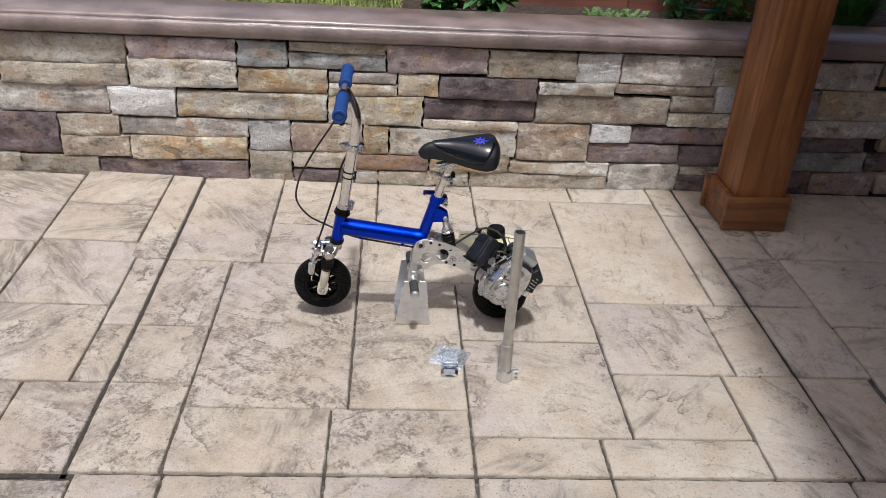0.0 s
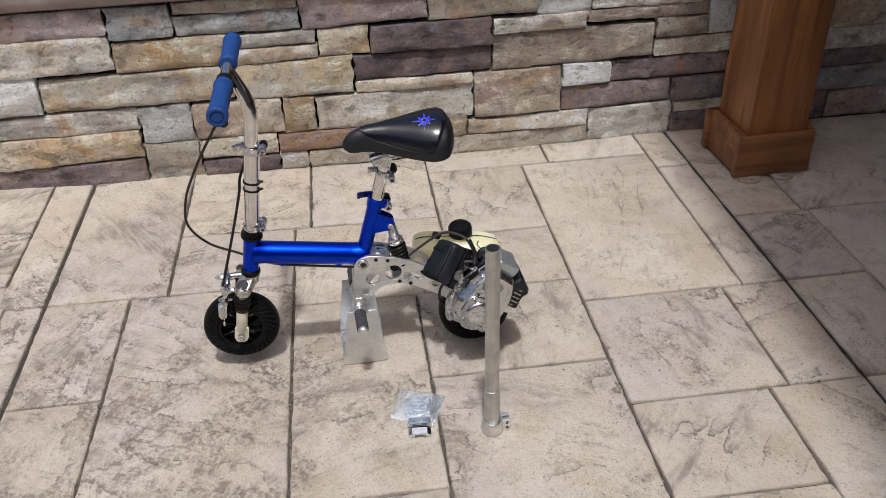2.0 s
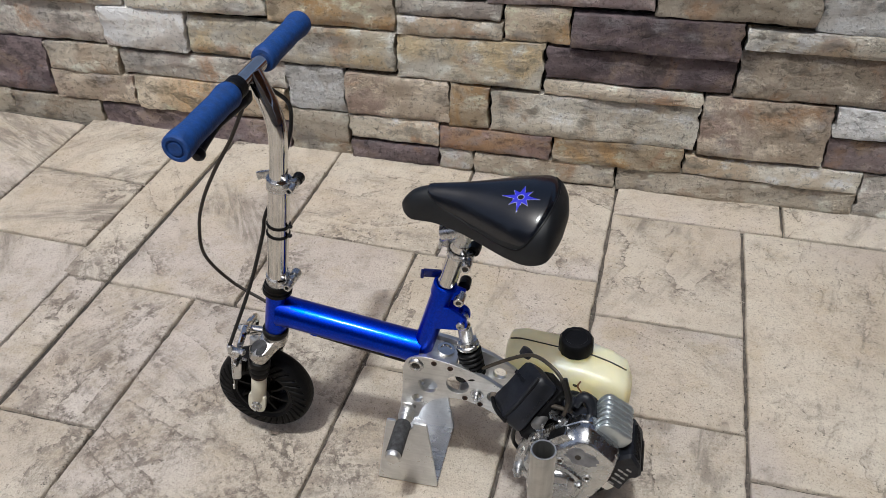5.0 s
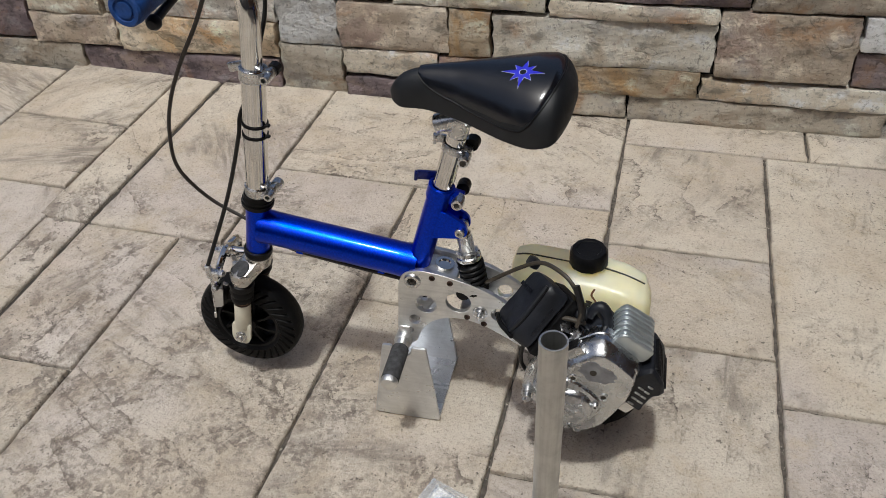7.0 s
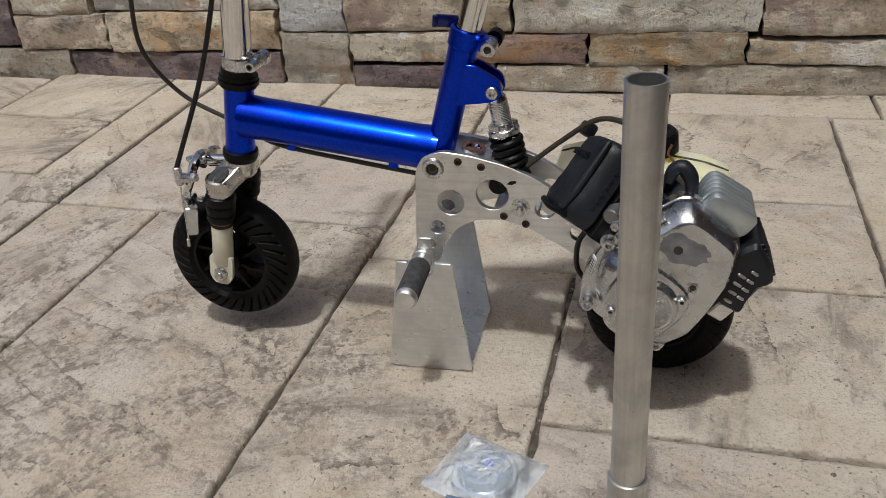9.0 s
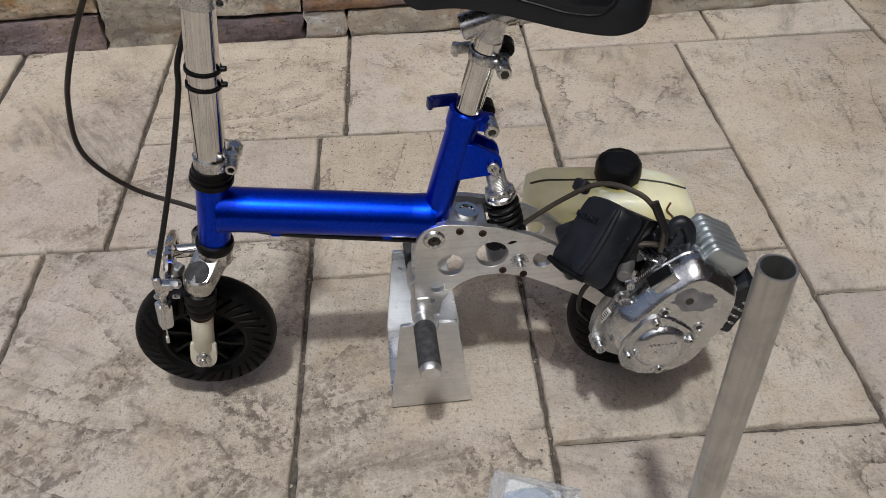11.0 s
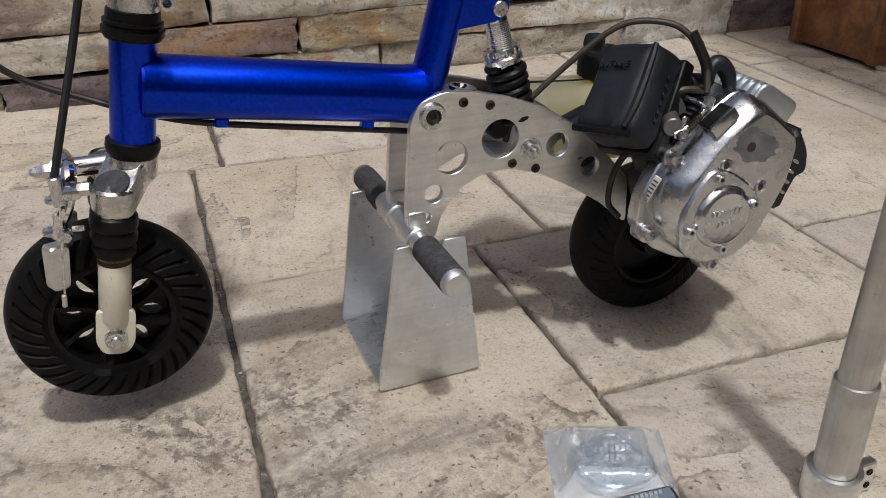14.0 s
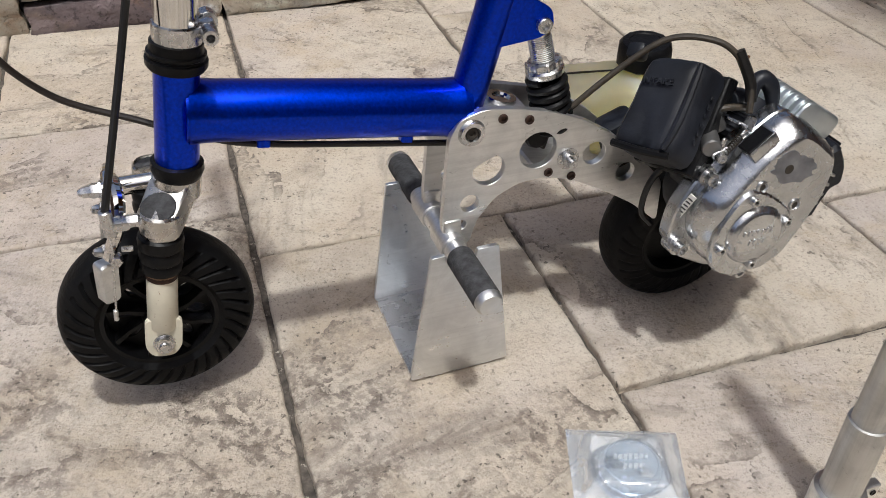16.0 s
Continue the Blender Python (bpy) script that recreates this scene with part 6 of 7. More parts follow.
# coil shock
S0, S1 = P(0.073, 0.310), P(0.0935, 0.211, -0.010)
sd = (S1 - S0).normalized()
bm = bmesh.new()
add_turned(bm, S0 - sd * 0.004, sd, [(0, 0), (0, 0.0055), (0.010, 0.0070), (0.013, 0.0092), (0.040, 0.0092), (0.040, 0.0065), (0.100, 0.0062), (0.100, 0)], 24)
shock = part("shock_body", bm, CHROME, bike, "threaded chrome shock body")
for k in range(13):
    bm = bmesh.new()
    add_turned(bm, S0 + sd * (0.013 + 0.0016 * k), sd, [(0, 0.0091), (0.0004, 0.0097), (0.0008, 0.0097), (0.0013, 0.0091)], 20)
    part("thread", bm, ALU, shock)
bm = bmesh.new()
add_turned(bm, S0 + sd * 0.034, sd, [(0, 0.0092), (0.0005, 0.0132), (0.003, 0.0138), (0.0055, 0.0132), (0.0060, 0.0146), (0.0075, 0.0158), (0.0110, 0.0158), (0.0125, 0.0148), (0.013, 0.0095)], 28)
collar = part("preload_collar", bm, STEEL, shock, "knurled preload collar")
a, b, _ = frame_of(sd)
for k in range(10):
    t = 2 * math.pi * k / 10
    bm = bmesh.new()
    add_cyl(bm, S0 + sd * 0.0345 + (a * math.cos(t) + b * math.sin(t)) * 0.0134, S0 + sd * 0.0395 + (a * math.cos(t) + b * math.sin(t)) * 0.0134, 0.0016, seg=6)
    part("collar_tooth", bm, STEEL, collar)
bm = bmesh.new()
add_sweep(bm, [S0 + sd * (0.048 + 0.046 * k / 72) + (a * math.cos(k * 0.54) + b * math.sin(k * 0.54)) * 0.0140 for k in range(73)], 0.0034, 8, 2)
part("spring", bm, BLACK, shock, "black coil spring")
bm = bmesh.new()
add_cyl(bm, P(0.073, 0.310, -0.0078), P(0.073, 0.310, 0.0078), 0.0075, seg=18, bevel=0.001)
part("shock_eye", bm, STEEL, shock, "top eye of the shock")

# foot pegs
PEG_N, PEG_F = Vector((-0.003, -0.098, 0.133)), Vector((-0.008, 0.130, 0.135))
peg_at = lambda t: PEG_N.lerp(PEG_F, t)
bm = bmesh.new()
add_cyl(bm, peg_at(0.01), peg_at(0.99), 0.0098, seg=24, bevel=0.0015)
peg = part("peg_bar", bm, ALU, bike, "aluminium foot peg bar")
for a, b in ((0.035, 0.29), (0.965, 0.71)):
    bm = bmesh.new()
    p, q = peg_at(a), peg_at(b)
    L = (q - p).length
    add_turned(bm, p, q - p, [(0, 0.0090), (0, 0.0112), (0.001, 0.0117), (L - 0.002, 0.0117), (L, 0.0108), (L, 0.0090)], 24)
    part("peg_sleeve", bm, GRIPTAPE, peg, "worn charcoal rubber sleeve")
    bm = bmesh.new()
    add_turned(bm, p, p - q, [(0, 0.0112), (0.0045, 0.0112), (0.0075, 0.0092), (0.0085, 0.0)], 20)
    part("peg_cap", bm, ALU, peg)
for y in (-0.022, 0.026):
    bm = bmesh.new()
    t = (Y0 + y - PEG_N.y) / (PEG_F.y - PEG_N.y)
    add_cyl(bm, peg_at(t - 0.06), peg_at(t + 0.06), 0.0120, seg=20, bevel=0.001)
    add_box(bm, (0.016, 0.012, 0.020), Matrix.Translation(peg_at(t) + Vector((0.002, 0, 0.012))), 0.003, 2)
    part("peg_clamp", bm, ALU, peg)

# ---------------------------------------------------------------- engine

ENG = Matrix.Translation((0, -0.103, 0.150)) @ pose(0, 0, 0, -3.5, 0, 0) @ Matrix.Translation((0, 0, -0.150))


def E(x, y, z):
    """A place on the engine: x along the bike, y inwards from the side cover's face, z up."""
    return ENG @ Vector((x, y, z))


ENG_D = ENG.to_3x3()
COVER = soft_corners([(0.1778, 0.163), (0.1812, 0.144), (0.1928, 0.1245), (0.212, 0.1080), (0.239, 0.0995), (0.262, 0.1135), (0.279, 0.1405), (0.295, 0.171), (0.3012, 0.202), (0.2998, 0.213), (0.273, 0.2355), (0.259, 0.2440), (0.248, 0.2430), (0.2200, 0.2245), (0.2018, 0.2040), (0.1837, 0.185)], 0.006, 3)
FLANGE = soft_corners([(0.1685, 0.171), (0.1650, 0.154), (0.1640, 0.142), (0.180, 0.1205), (0.206, 0.106), (0.239, 0.0975), (0.264, 0.112), (0.281, 0.140), (0.297, 0.171), (0.302, 0.202), (0.300, 0.214), (0.259, 0.2455), (0.248, 0.2445), (0.210, 0.220), (0.182, 0.194)], 0.006, 3)


def shrunk(q, c=(0.264, 0.172)):
    return [(c[0] + (x - c[0]) * q, c[1] + (z - c[1]) * q) for x, z in COVER]


bm = bmesh.new()
rings = [[bm.verts.new(E(x, y, z)) for x, z in shrunk(q)] for y, q in ((0.027, 0.98), (0.026, 1.0), (0.0190, 1.0), (0.0165, 0.993), (0.0090, 0.945), (0.0035, 0.885), (0.0008, 0.845), (0.0, 0.825))]
for u, v in zip(rings, rings[1:]):
    for k in range(len(u)):
        bm.faces.new((u[k], u[(k + 1) % len(u)], v[(k + 1) % len(u)], v[k]))
bm.faces.new(rings[0][::-1])
bm.faces.new(rings[-1])
bmesh.ops.recalc_face_normals(bm, faces=bm.faces[:])
engine = part("engine_cover", bm, CAST, bike, "polished cast engine side cover", 30)
bm = bmesh.new()
add_prism(bm, FLANGE, 0.014, ENG @ Matrix.Translation((0, 0.0265, 0)), 0.0015)
part("case_flange", bm, CAST, engine, "cast flange of the crankcase")
bm = bmesh.new()
add_prism(bm, shrunk(0.86), 0.040, ENG @ Matrix.Translation((0, 0.041, 0)), 0.003)
part("crankcase", bm, BLACK_DUSTY, engine, "grimy dark crankcase")
# round badge cover
bm = bmesh.new()
add_prism(bm, round_outline([(0.186, 0.149), (0.192, 0.124), (0.222, 0.112), (0.250, 0.132), (0.262, 0.158), (0.244, 0.180), (0.216, 0.193), (0.196, 0.174)], 4), 0.005, ENG @ Matrix.Translation((0, -0.0028, 0)), 0.0018)
badge = part("badge_cover", bm, CAST, engine, "chrome four-screw cover plate")
bm = bmesh.new()
add_turned(bm, E(0.226, -0.0028, 0.151), ENG_D @ Vector((0, -1, 0)), [(0, 0.0270), (0.002, 0.0262), (0.0045, 0.0235), (0.0052, 0.0215), (0.0048, 0.0205), (0.0052, 0)], 40)
dome = part("badge_dome", bm, CAST, badge, "round chrome dome with raised script")
rs = random.Random(3)
for row, (z, n) in enumerate(((0.1565, 7), (0.1475, 4))):
    bm = bmesh.new()
    for k in range(n):
        x = 0.226 + (k - (n - 1) / 2) * 0.0042
        add_box(bm, (0.0027, 0.0014, rs.uniform(0.0042, 0.0060)), ENG @ pose(x, -0.0080, z + rs.uniform(-0.0005, 0.0005), 0, 14, 0), 0.0004, 1)
    part("script_bar", bm, CAST, dome, "raised line of unreadable script")
for x, z in ((0.218, 0.185), (0.255, 0.158), (0.194, 0.144), (0.227, 0.123)):
    bm = bmesh.new()
    add_bolt(bm, E(x, -0.002, z), ENG_D @ Vector((0, -1, 0)), 0.0040, 0.0055)
    screw = part("screw", bm, STEEL, badge)
    # dark disc for the shade inside the screw's hole
    bm = bmesh.new()
    add_turned(bm, E(x, -0.0045, z), ENG_D @ Vector((0, -1, 0)), [(0, 0.0021), (0.0016, 0.0021), (0.0016, 0)], 6)
    part("socket", bm, GRIME_AND_SHADE, badge)
for x, z, y in ((0.2265, 0.194, 0.001), (0.2635, 0.170, 0.001), (0.293, 0.208, 0.010)):
    bm = bmesh.new()
    add_turned(bm, E(x, y, z), ENG_D @ Vector((0, -1, 0)), [(-0.004, 0.0055), (0.0022, 0.0055), (0.0026, 0.0040), (0.0008, 0.0032), (0.0008, 0)], 14)
    part("cover_screw", bm, STEEL, engine)
    # as above, the hole's shade is a dark disc
    bm = bmesh.new()
    add_turned(bm, E(x, y, z), ENG_D @ Vector((0, -1, 0)), [(0, 0.0031), (0.0012, 0.0031), (0.0012, 0)], 6)
    part("socket", bm, GRIME_AND_SHADE, engine)
for x, z in ((0.1715, 0.137), (0.1895, 0.2005), (0.236, 0.0985)):
    bm = bmesh.new()
    add_turned(bm, E(x, 0.024, z), ENG_D @ Vector((0, -1, 0)), [(-0.010, 0.0084), (0.003, 0.0080), (0.003, 0.0054), (0.010, 0.0052), (0.0105, 0.0030), (0.007, 0.0028), (0.007, 0)], 18)
    part("case_bolt", bm, STEEL, engine, "bolt in a cast boss")
bm = bmesh.new()
add_turned(bm, E(0.249, 0.0004, 0.206), ENG_D @ Vector((0, -1, 0)), [(0, 0), (0.0, 0.0044), (0.0011, 0.0040), (0.0012, 0)], 18)
part("worn_spot", bm, GRIME_AND_SHADE, engine, "dark dented spot")
bm = bmesh.new()
blot = []
for k in range(40):
    t = 2 * math.pi * k / 40
    q = 0.0165 * (1 + 0.38 * noise.noise((2.1 * math.cos(t) + 5, 2.1 * math.sin(t), 0.3)) + 0.22 * noise.noise((6 * math.cos(t), 6 * math.sin(t) + 3, 1.7)))
    blot.append((0.2545 + 1.35 * q * math.cos(t), 0.2055 + 0.85 * q * math.sin(t) - 0.25 * q * math.cos(t)))
add_prism(bm, blot, 0.0010, ENG @ Matrix.Translation((0, -0.0003, 0)))
part("worn_patch", bm, CAST_PATCH, engine, "oxidised patch where the polish has gone")
for x, z, ry in ((0.250, 0.2235, 30), (0.254, 0.2215, -20), (0.259, 0.2205, 10), (0.247, 0.2220, 70)):
    bm = bmesh.new()
    add_box(bm, (0.006, 0.0008, 0.0022), ENG @ pose(x, 0.0006, z, 0, ry, 0), 0.0003, 1)
    part("bare_chip", bm, WHITE_LABEL, engine)
bm = bmesh.new()
add_box(bm, (0.006, 0.0012, 0.030), ENG @ pose(0.1742, 0.0255, 0.1722, 0, 26, -58), 0.0002, 1)
sticker = part("sticker", bm, WHITE_LABEL, engine, "small white serial sticker")
for k in range(7):
    bm = bmesh.new()
    add_box(bm, (0.0044, 0.0004, 0.0012), ENG @ pose(0.1742, 0.0255, 0.1722, 0, 26, -58) @ pose(0, -0.0008, -0.011 + 0.0036 * k))
    part("print_bar", bm, INK, sticker)
bm = bmesh.new()
add_box(bm, (0.026, 0.016, 0.012), ENG @ pose(0.2235, 0.0105, 0.2285, 0, -38, 0), 0.0016, 2)
block = part("case_notch_block", bm, CAST, engine, "cast lug on the cover's rim")
bm = bmesh.new()
add_box(bm, (0.024, 0.0145, 0.003), ENG @ pose(0.2235, 0.0105, 0.2285, 0, -38, 0) @ pose(-0.001, 0.0, 0.0055), 0.0006, 1)
part("rubber_inset", bm, BLACK, block, "black rubber inset")

# cylinder, heat shield and exhaust guard
bm = bmesh.new()
add_turned(bm, E(0.236, 0.062, 0.205), ENG_D @ Vector((0.42, 0.1, 0.6)), [(0, 0.030), (0.022, 0.030), (0.024, 0.024), (0.040, 0.022), (0.040, 0)], 20)
block = part("cylinder", bm, BLACK_DUSTY, bike, "dusty black cylinder shroud")
for k in range(5):
    bm = bmesh.new()
    q = E(0.236, 0.062, 0.205) + ENG_D @ Vector((0.42, 0.1, 0.6)).normalized() * (0.004 + 0.005 * k)
    add_turned(bm, q, ENG_D @ Vector((0.42, 0.1, 0.6)), [(0, 0.030), (0, 0.034), (0.002, 0.034), (0.002, 0.030)], 20)
    part("cooling_fin", bm, BLACK_DUSTY, block)
SHELL = soft_corners([(0.262, 0.218), (0.2665, 0.2345), (0.2725, 0.2425), (0.2780, 0.2462), (0.2840, 0.2450), (0.3130, 0.2268), (0.3145, 0.2210), (0.3060, 0.2085), (0.290, 0.203)], 0.004, 3)


def add_ribbed(bm, outline, y0, y1, ribs, drop):
    """A stepped hood: the outline drawn out along y, each rib standing proud of the one behind it."""
    n = len(outline)
    cx, cz = sum(p[0] for p in outline) / n, sum(p[1] for p in outline) / n
    rows, step = [(y0, 0.0035), (y0 + 0.0012, 0.0008), (y0 + 0.0030, 0.0)], (y1 - y0) / ribs
    for k in range(ribs):
        y = y0 + step * k
        rows += [(y + step * 0.55, drop * 0.35), (y + step * 0.86, drop * 1.25)]
        if k < ribs - 1:
            rows += [(y + step * 0.96, drop * 0.2), (y + step * 1.06, 0.0)]
    rings = []
    for y, inset in rows:
        ring = []
        for x, z in outline:
            d = Vector((x - cx, z - cz))
            q = d * max(0.1, 1 - inset / d.length)
            ring.append(bm.verts.new((cx + q.x, y, cz + q.y)))
        rings.append(ring)
    for u, v in zip(rings, rings[1:]):
        for k in range(n):
            bm.faces.new((u[k], u[(k + 1) % n], v[(k + 1) % n], v[k]))
    bm.faces.new(rings[0][::-1])
    bm.faces.new(rings[-1])
    bmesh.ops.recalc_face_normals(bm, faces=bm.faces[:])


bm = bmesh.new()
add_ribbed(bm, SHELL, -0.0745, -0.0140, 7, 0.0022)
shield = part("heat_shield", bm, SHIELD, bike, "silver ribbed heat shield", 40)
bm = bmesh.new()
add_box(bm, (0.034, 0.046, 0.030), pose(0.284, -0.046, 0.207, 0, -20, 0), 0.006, 2)
part("shroud", bm, BLACK_DUSTY, shield, "black shroud under the shield")
GUARD = [(0.287, 0.145), (0.307, 0.130), (0.311, 0.143), (0.323, 0.161), (0.333, 0.165), (0.330, 0.184), (0.316, 0.206), (0.297, 0.194)]
bm = bmesh.new()
add_prism(bm, soft_corners(GUARD, 0.005, 3), 0.066, Matrix.Translation((0, -0.082, 0)), 0.004)
guard = part("exhaust_guard", bm, BLACK_DUSTY, bike, "slotted black exhaust guard")
for k in range(4):
    for n, w in ((0, 0.0085), (1, 0.0075)):
        bm = bmesh.new()
        x, z = 0.2960 + 0.0032 * k + 0.0105 * n, 0.1465 + 0.0088 * k + 0.0035 * n
        add_box(bm, (w, 0.0030, 0.0030), pose(x, -0.0820, z, 0, 32, 0), 0.0010, 1)
        part("slot", bm, ALU_DULL, guard, "muffler metal showing in a slot")
for k in range(7):
    t = (k + 0.6) / 7.4
    q = Vector((0.3315, 0, 0.169)).lerp(Vector((0.317, 0, 0.205)), t)
    bm = bmesh.new()
    add_box(bm, (0.007, 0.052, 0.0028), pose(q.x + 0.0005, -0.050, q.z, 0, -12, 0), 0.0009, 1)
    part("rib", bm, BLACK, guard)
bm = bmesh.new()
add_prism(bm, soft_corners([(0.279, 0.1255), (0.291, 0.140), (0.305, 0.132), (0.293, 0.117)], 0.003, 3), 0.030, Matrix.Translation((0, -0.0745, 0)), 0.002)
part("muffler_foot", bm, ALU, guard, "bright end of the muffler")

# fuel tank
bm = bmesh.new()
secs = [(0.124, 0.016, 0.018, 0.099, 0.180), (0.129, 0.032, 0.031, 0.098, 0.180), (0.148, 0.041, 0.038, 0.095, 0.178), (0.200, 0.043, 0.038, 0.092, 0.175), (0.240, 0.043, 0.038, 0.088, 0.175), (0.276, 0.042, 0.037, 0.080, 0.173), (0.301, 0.036, 0.032, 0.075, 0.171), (0.311, 0.016, 0.016, 0.073, 0.169)]
rows = []
for x, hy, hz, cy, cz in secs:
    ring = []
    for k in range(28):
        t = 2 * math.pi * k / 28
        cs, sn = math.cos(t), math.sin(t)
        ring.append(bm.verts.new((x, cy + hy * math.copysign(abs(cs) ** 0.6, cs), cz + hz * math.copysign(abs(sn) ** 0.6, sn))))
    rows.append(ring)
for u, v in zip(rows, rows[1:]):
    for k in range(28):
        bm.faces.new((u[k], u[(k + 1) % 28], v[(k + 1) % 28], v[k]))
bm.faces.new(rows[0][::-1])
bm.faces.new(rows[-1])
bmesh.ops.subdivide_edges(bm, edges=bm.edges[:], cuts=1, use_grid_fill=True, smooth=0.6)
bmesh.ops.recalc_face_normals(bm, faces=bm.faces[:])
tank = part("fuel_tank", bm, TANK, bike, "yellowed translucent plastic fuel tank", 70)
bm = bmesh.new()
add_sweep(bm, [(x, cy + 0.6 * 0, cz + hz * 1.005) for x, hy, hz, cy, cz in secs[1:-1]], 0.0012, 6, 6)
part("mould_seam", bm, GRIME_AND_SHADE, tank, "dirty mould seam")
bm = bmesh.new()
add_turned(bm, (0.226, 0.090, 0.208), (0, 0, 1), [(0, 0.016), (0.010, 0.016), (0.010, 0)], 24)
part("filler_neck", bm, TANK, tank)
bm = bmesh.new()
add_turned(bm, (0.226, 0.090, 0.217), (-0.04, -0.05, 1), [(0, 0.0), (0, 0.0235), (0.002, 0.0258), (0.019, 0.0252), (0.023, 0.0222), (0.0235, 0.0165), (0.0225, 0.0155), (0.0230, 0)], 12)
part("fuel_cap", bm, BLACK, tank, "faceted black fuel cap")
bm = bmesh.new()
for k in range(5):
    x = 0.215 + 0.018 * k
    add_turned(bm, (x, 0.05 - 0.001 * k, 0.190 - 0.002 * k), (0, -1, 0.6), [(0, 0), (0.0012, 0.006), (0.0022, 0.004), (0.0024, 0)], 8)
part("oil_stain", bm, GRIME_AND_SHADE, tank, "oily grime on the tank's shoulder")

# air box
BOX_TL, BOX_TR, BOX_BL, BOX_BR = (Vector(q) for q in ((0.165, -0.005, 0.277), (0.192, -0.046, 0.286), (0.122, -0.031, 0.217), (0.147, -0.079, 0.222)))
BOX_IN = Vector((0.025, -0.001, -0.019))
bx, bz = (BOX_TR - BOX_TL).normalized(), (BOX_TL - BOX_BL).normalized()
by = bz.cross(bx).normalized()
bz = bx.cross(by)
BOX = Matrix.Translation((BOX_TL + BOX_TR + BOX_BL + BOX_BR) / 4) @ Matrix((bx, by, bz)).transposed().to_4x4()


def add_hexahedron(bm, front, back, offset, dent=0.0):
    """A block between two four-sided faces, with rounded edges."""
    v = [bm.verts.new(q) for q in front + back]
    for f in ((0, 1, 2, 3), (7, 6, 5, 4), (0, 4, 5, 1), (1, 5, 6, 2), (2, 6, 7, 3), (3, 7, 4, 0)):
        bm.faces.new([v[k] for k in f])
    bmesh.ops.recalc_face_normals(bm, faces=bm.faces[:])
    bmesh.ops.bevel(bm, geom=bm.edges[:], offset=offset, segments=3, affect="EDGES", profile=0.6)
    if dent:
        bmesh.ops.subdivide_edges(bm, edges=[e for e in bm.edges if e.calc_length() > 0.012], cuts=7, use_grid_fill=True)
        bm.normal_update()
        for q in bm.verts:
            q.co += q.normal * dent * (noise.noise(q.co * 45) + 0.5 * noise.noise(q.co * 120))


mid = (BOX_TL + BOX_TR + BOX_BL + BOX_BR) / 4
front = [mid + (q - mid) * 0.99 - BOX_IN * 0.04 for q in (BOX_TL, BOX_TR, BOX_BR, BOX_BL)]
back = [mid + (q - mid) * 1.03 + BOX_IN for q in (BOX_TL, BOX_TR, BOX_BR, BOX_BL)]
deep = [q + BOX_IN * 0.5 + Vector((0.0, 0.006, 0.0)) for q in back]
bm = bmesh.new()
add_hexahedron(bm, front, back, 0.0125, 0.0016)
air = part("air_box", bm, BLACK_DUSTY, bike, "dusty black plastic air intake box")
bm = bmesh.new()
add_hexahedron(bm, [mid + BOX_IN + (q - mid - BOX_IN) * 0.97 for q in back], deep, 0.003)
part("box_back", bm, BLACK, air)
bm = bmesh.new()
add_sweep(bm, [front[1].lerp(front[2], t).lerp(front[0].lerp(front[3], t), s) - by * 0.0006 for t, s in ((0.06, 0.05), (0.20, 0.04), (0.45, 0.035), (0.70, 0.05), (0.92, 0.11))], [0.0022, 0.0030, 0.0034, 0.0034, 0.0024], 8, 5)
part("moulded_rib", bm, BLACK_DUSTY, air)
part("intake_word", text_mesh("INTAKE", 0.0078, 0.0008, BOX @ pose(-0.0035, -0.0034, 0.017, -4, 0, 0)), BLACK_DUSTY, air, "moulded word INTAKE", 0)
bm = bmesh.new()
for k in range(6):
    q = back[1].lerp(back[2], 0.30 + 0.085 * k).lerp(front[1].lerp(front[2], 0.30 + 0.085 * k), 0.42)
    add_box(bm, (0.0010, 0.0045, 0.0035), Matrix.Translation(q + bx * 0.0016) @ BOX.to_3x3().to_4x4(), 0.0003, 1)
part("moulded_marking", bm, BLACK_DUSTY, air, "unreadable moulded line")
bm = bmesh.new()
add_sweep(bm, [front[3] + Vector((0.004, -0.002, 0)), front[3].lerp(front[2], 0.5) + Vector((0, 0, 0.001)), front[2] + Vector((0.004, 0.004, 0))], 0.0032, 8, 4)
part("bottom_lip", bm, BLACK, air)
bm = bmesh.new()
add_box(bm, (0.016, 0.014, 0.014), Matrix.Translation(BOX_TL + Vector((-0.002, 0.012, -0.004))) @ BOX.to_3x3().to_4x4(), 0.004, 2)
part("box_snout", bm, BLACK_DUSTY, air)

# carburettor and wiring
bm = bmesh.new()
add_box(bm, (0.026, 0.030, 0.030), pose(0.203, -0.040, 0.232, -11, -30, -20), 0.004, 2)
add_cyl(bm, (0.200, -0.050, 0.225), (0.190, -0.075, 0.222), 0.008, seg=16, bevel=0.001)
carb = part("carburettor", bm, CAST_WORN, bike, "small grey carburettor")
# black block added behind the carburettor to cover the bright background
bm = bmesh.new()
add_box(bm, (0.040, 0.024, 0.034), pose(0.223, -0.036, 0.216, 0, -25, -8), 0.006, 2)
part("intake_manifold", bm, BLACK, carb, "black block hiding the lit background behind the carburettor")
SPRING_A, SPRING_B = Vector((0.2005, -0.079, 0.2190)), Vector((0.2150, -0.075, 0.2285))
bm = bmesh.new()
add_sweep(bm, [SPRING_A.lerp(SPRING_B, k / 66) + 0.0028 * Vector((0, math.cos(k * 0.75), math.sin(k * 0.75))) for k in range(67)], 0.0007, 5, 2)
part("return_spring", bm, GRIME_AND_SHADE, carb, "fine dark return spring")
bm = bmesh.new()
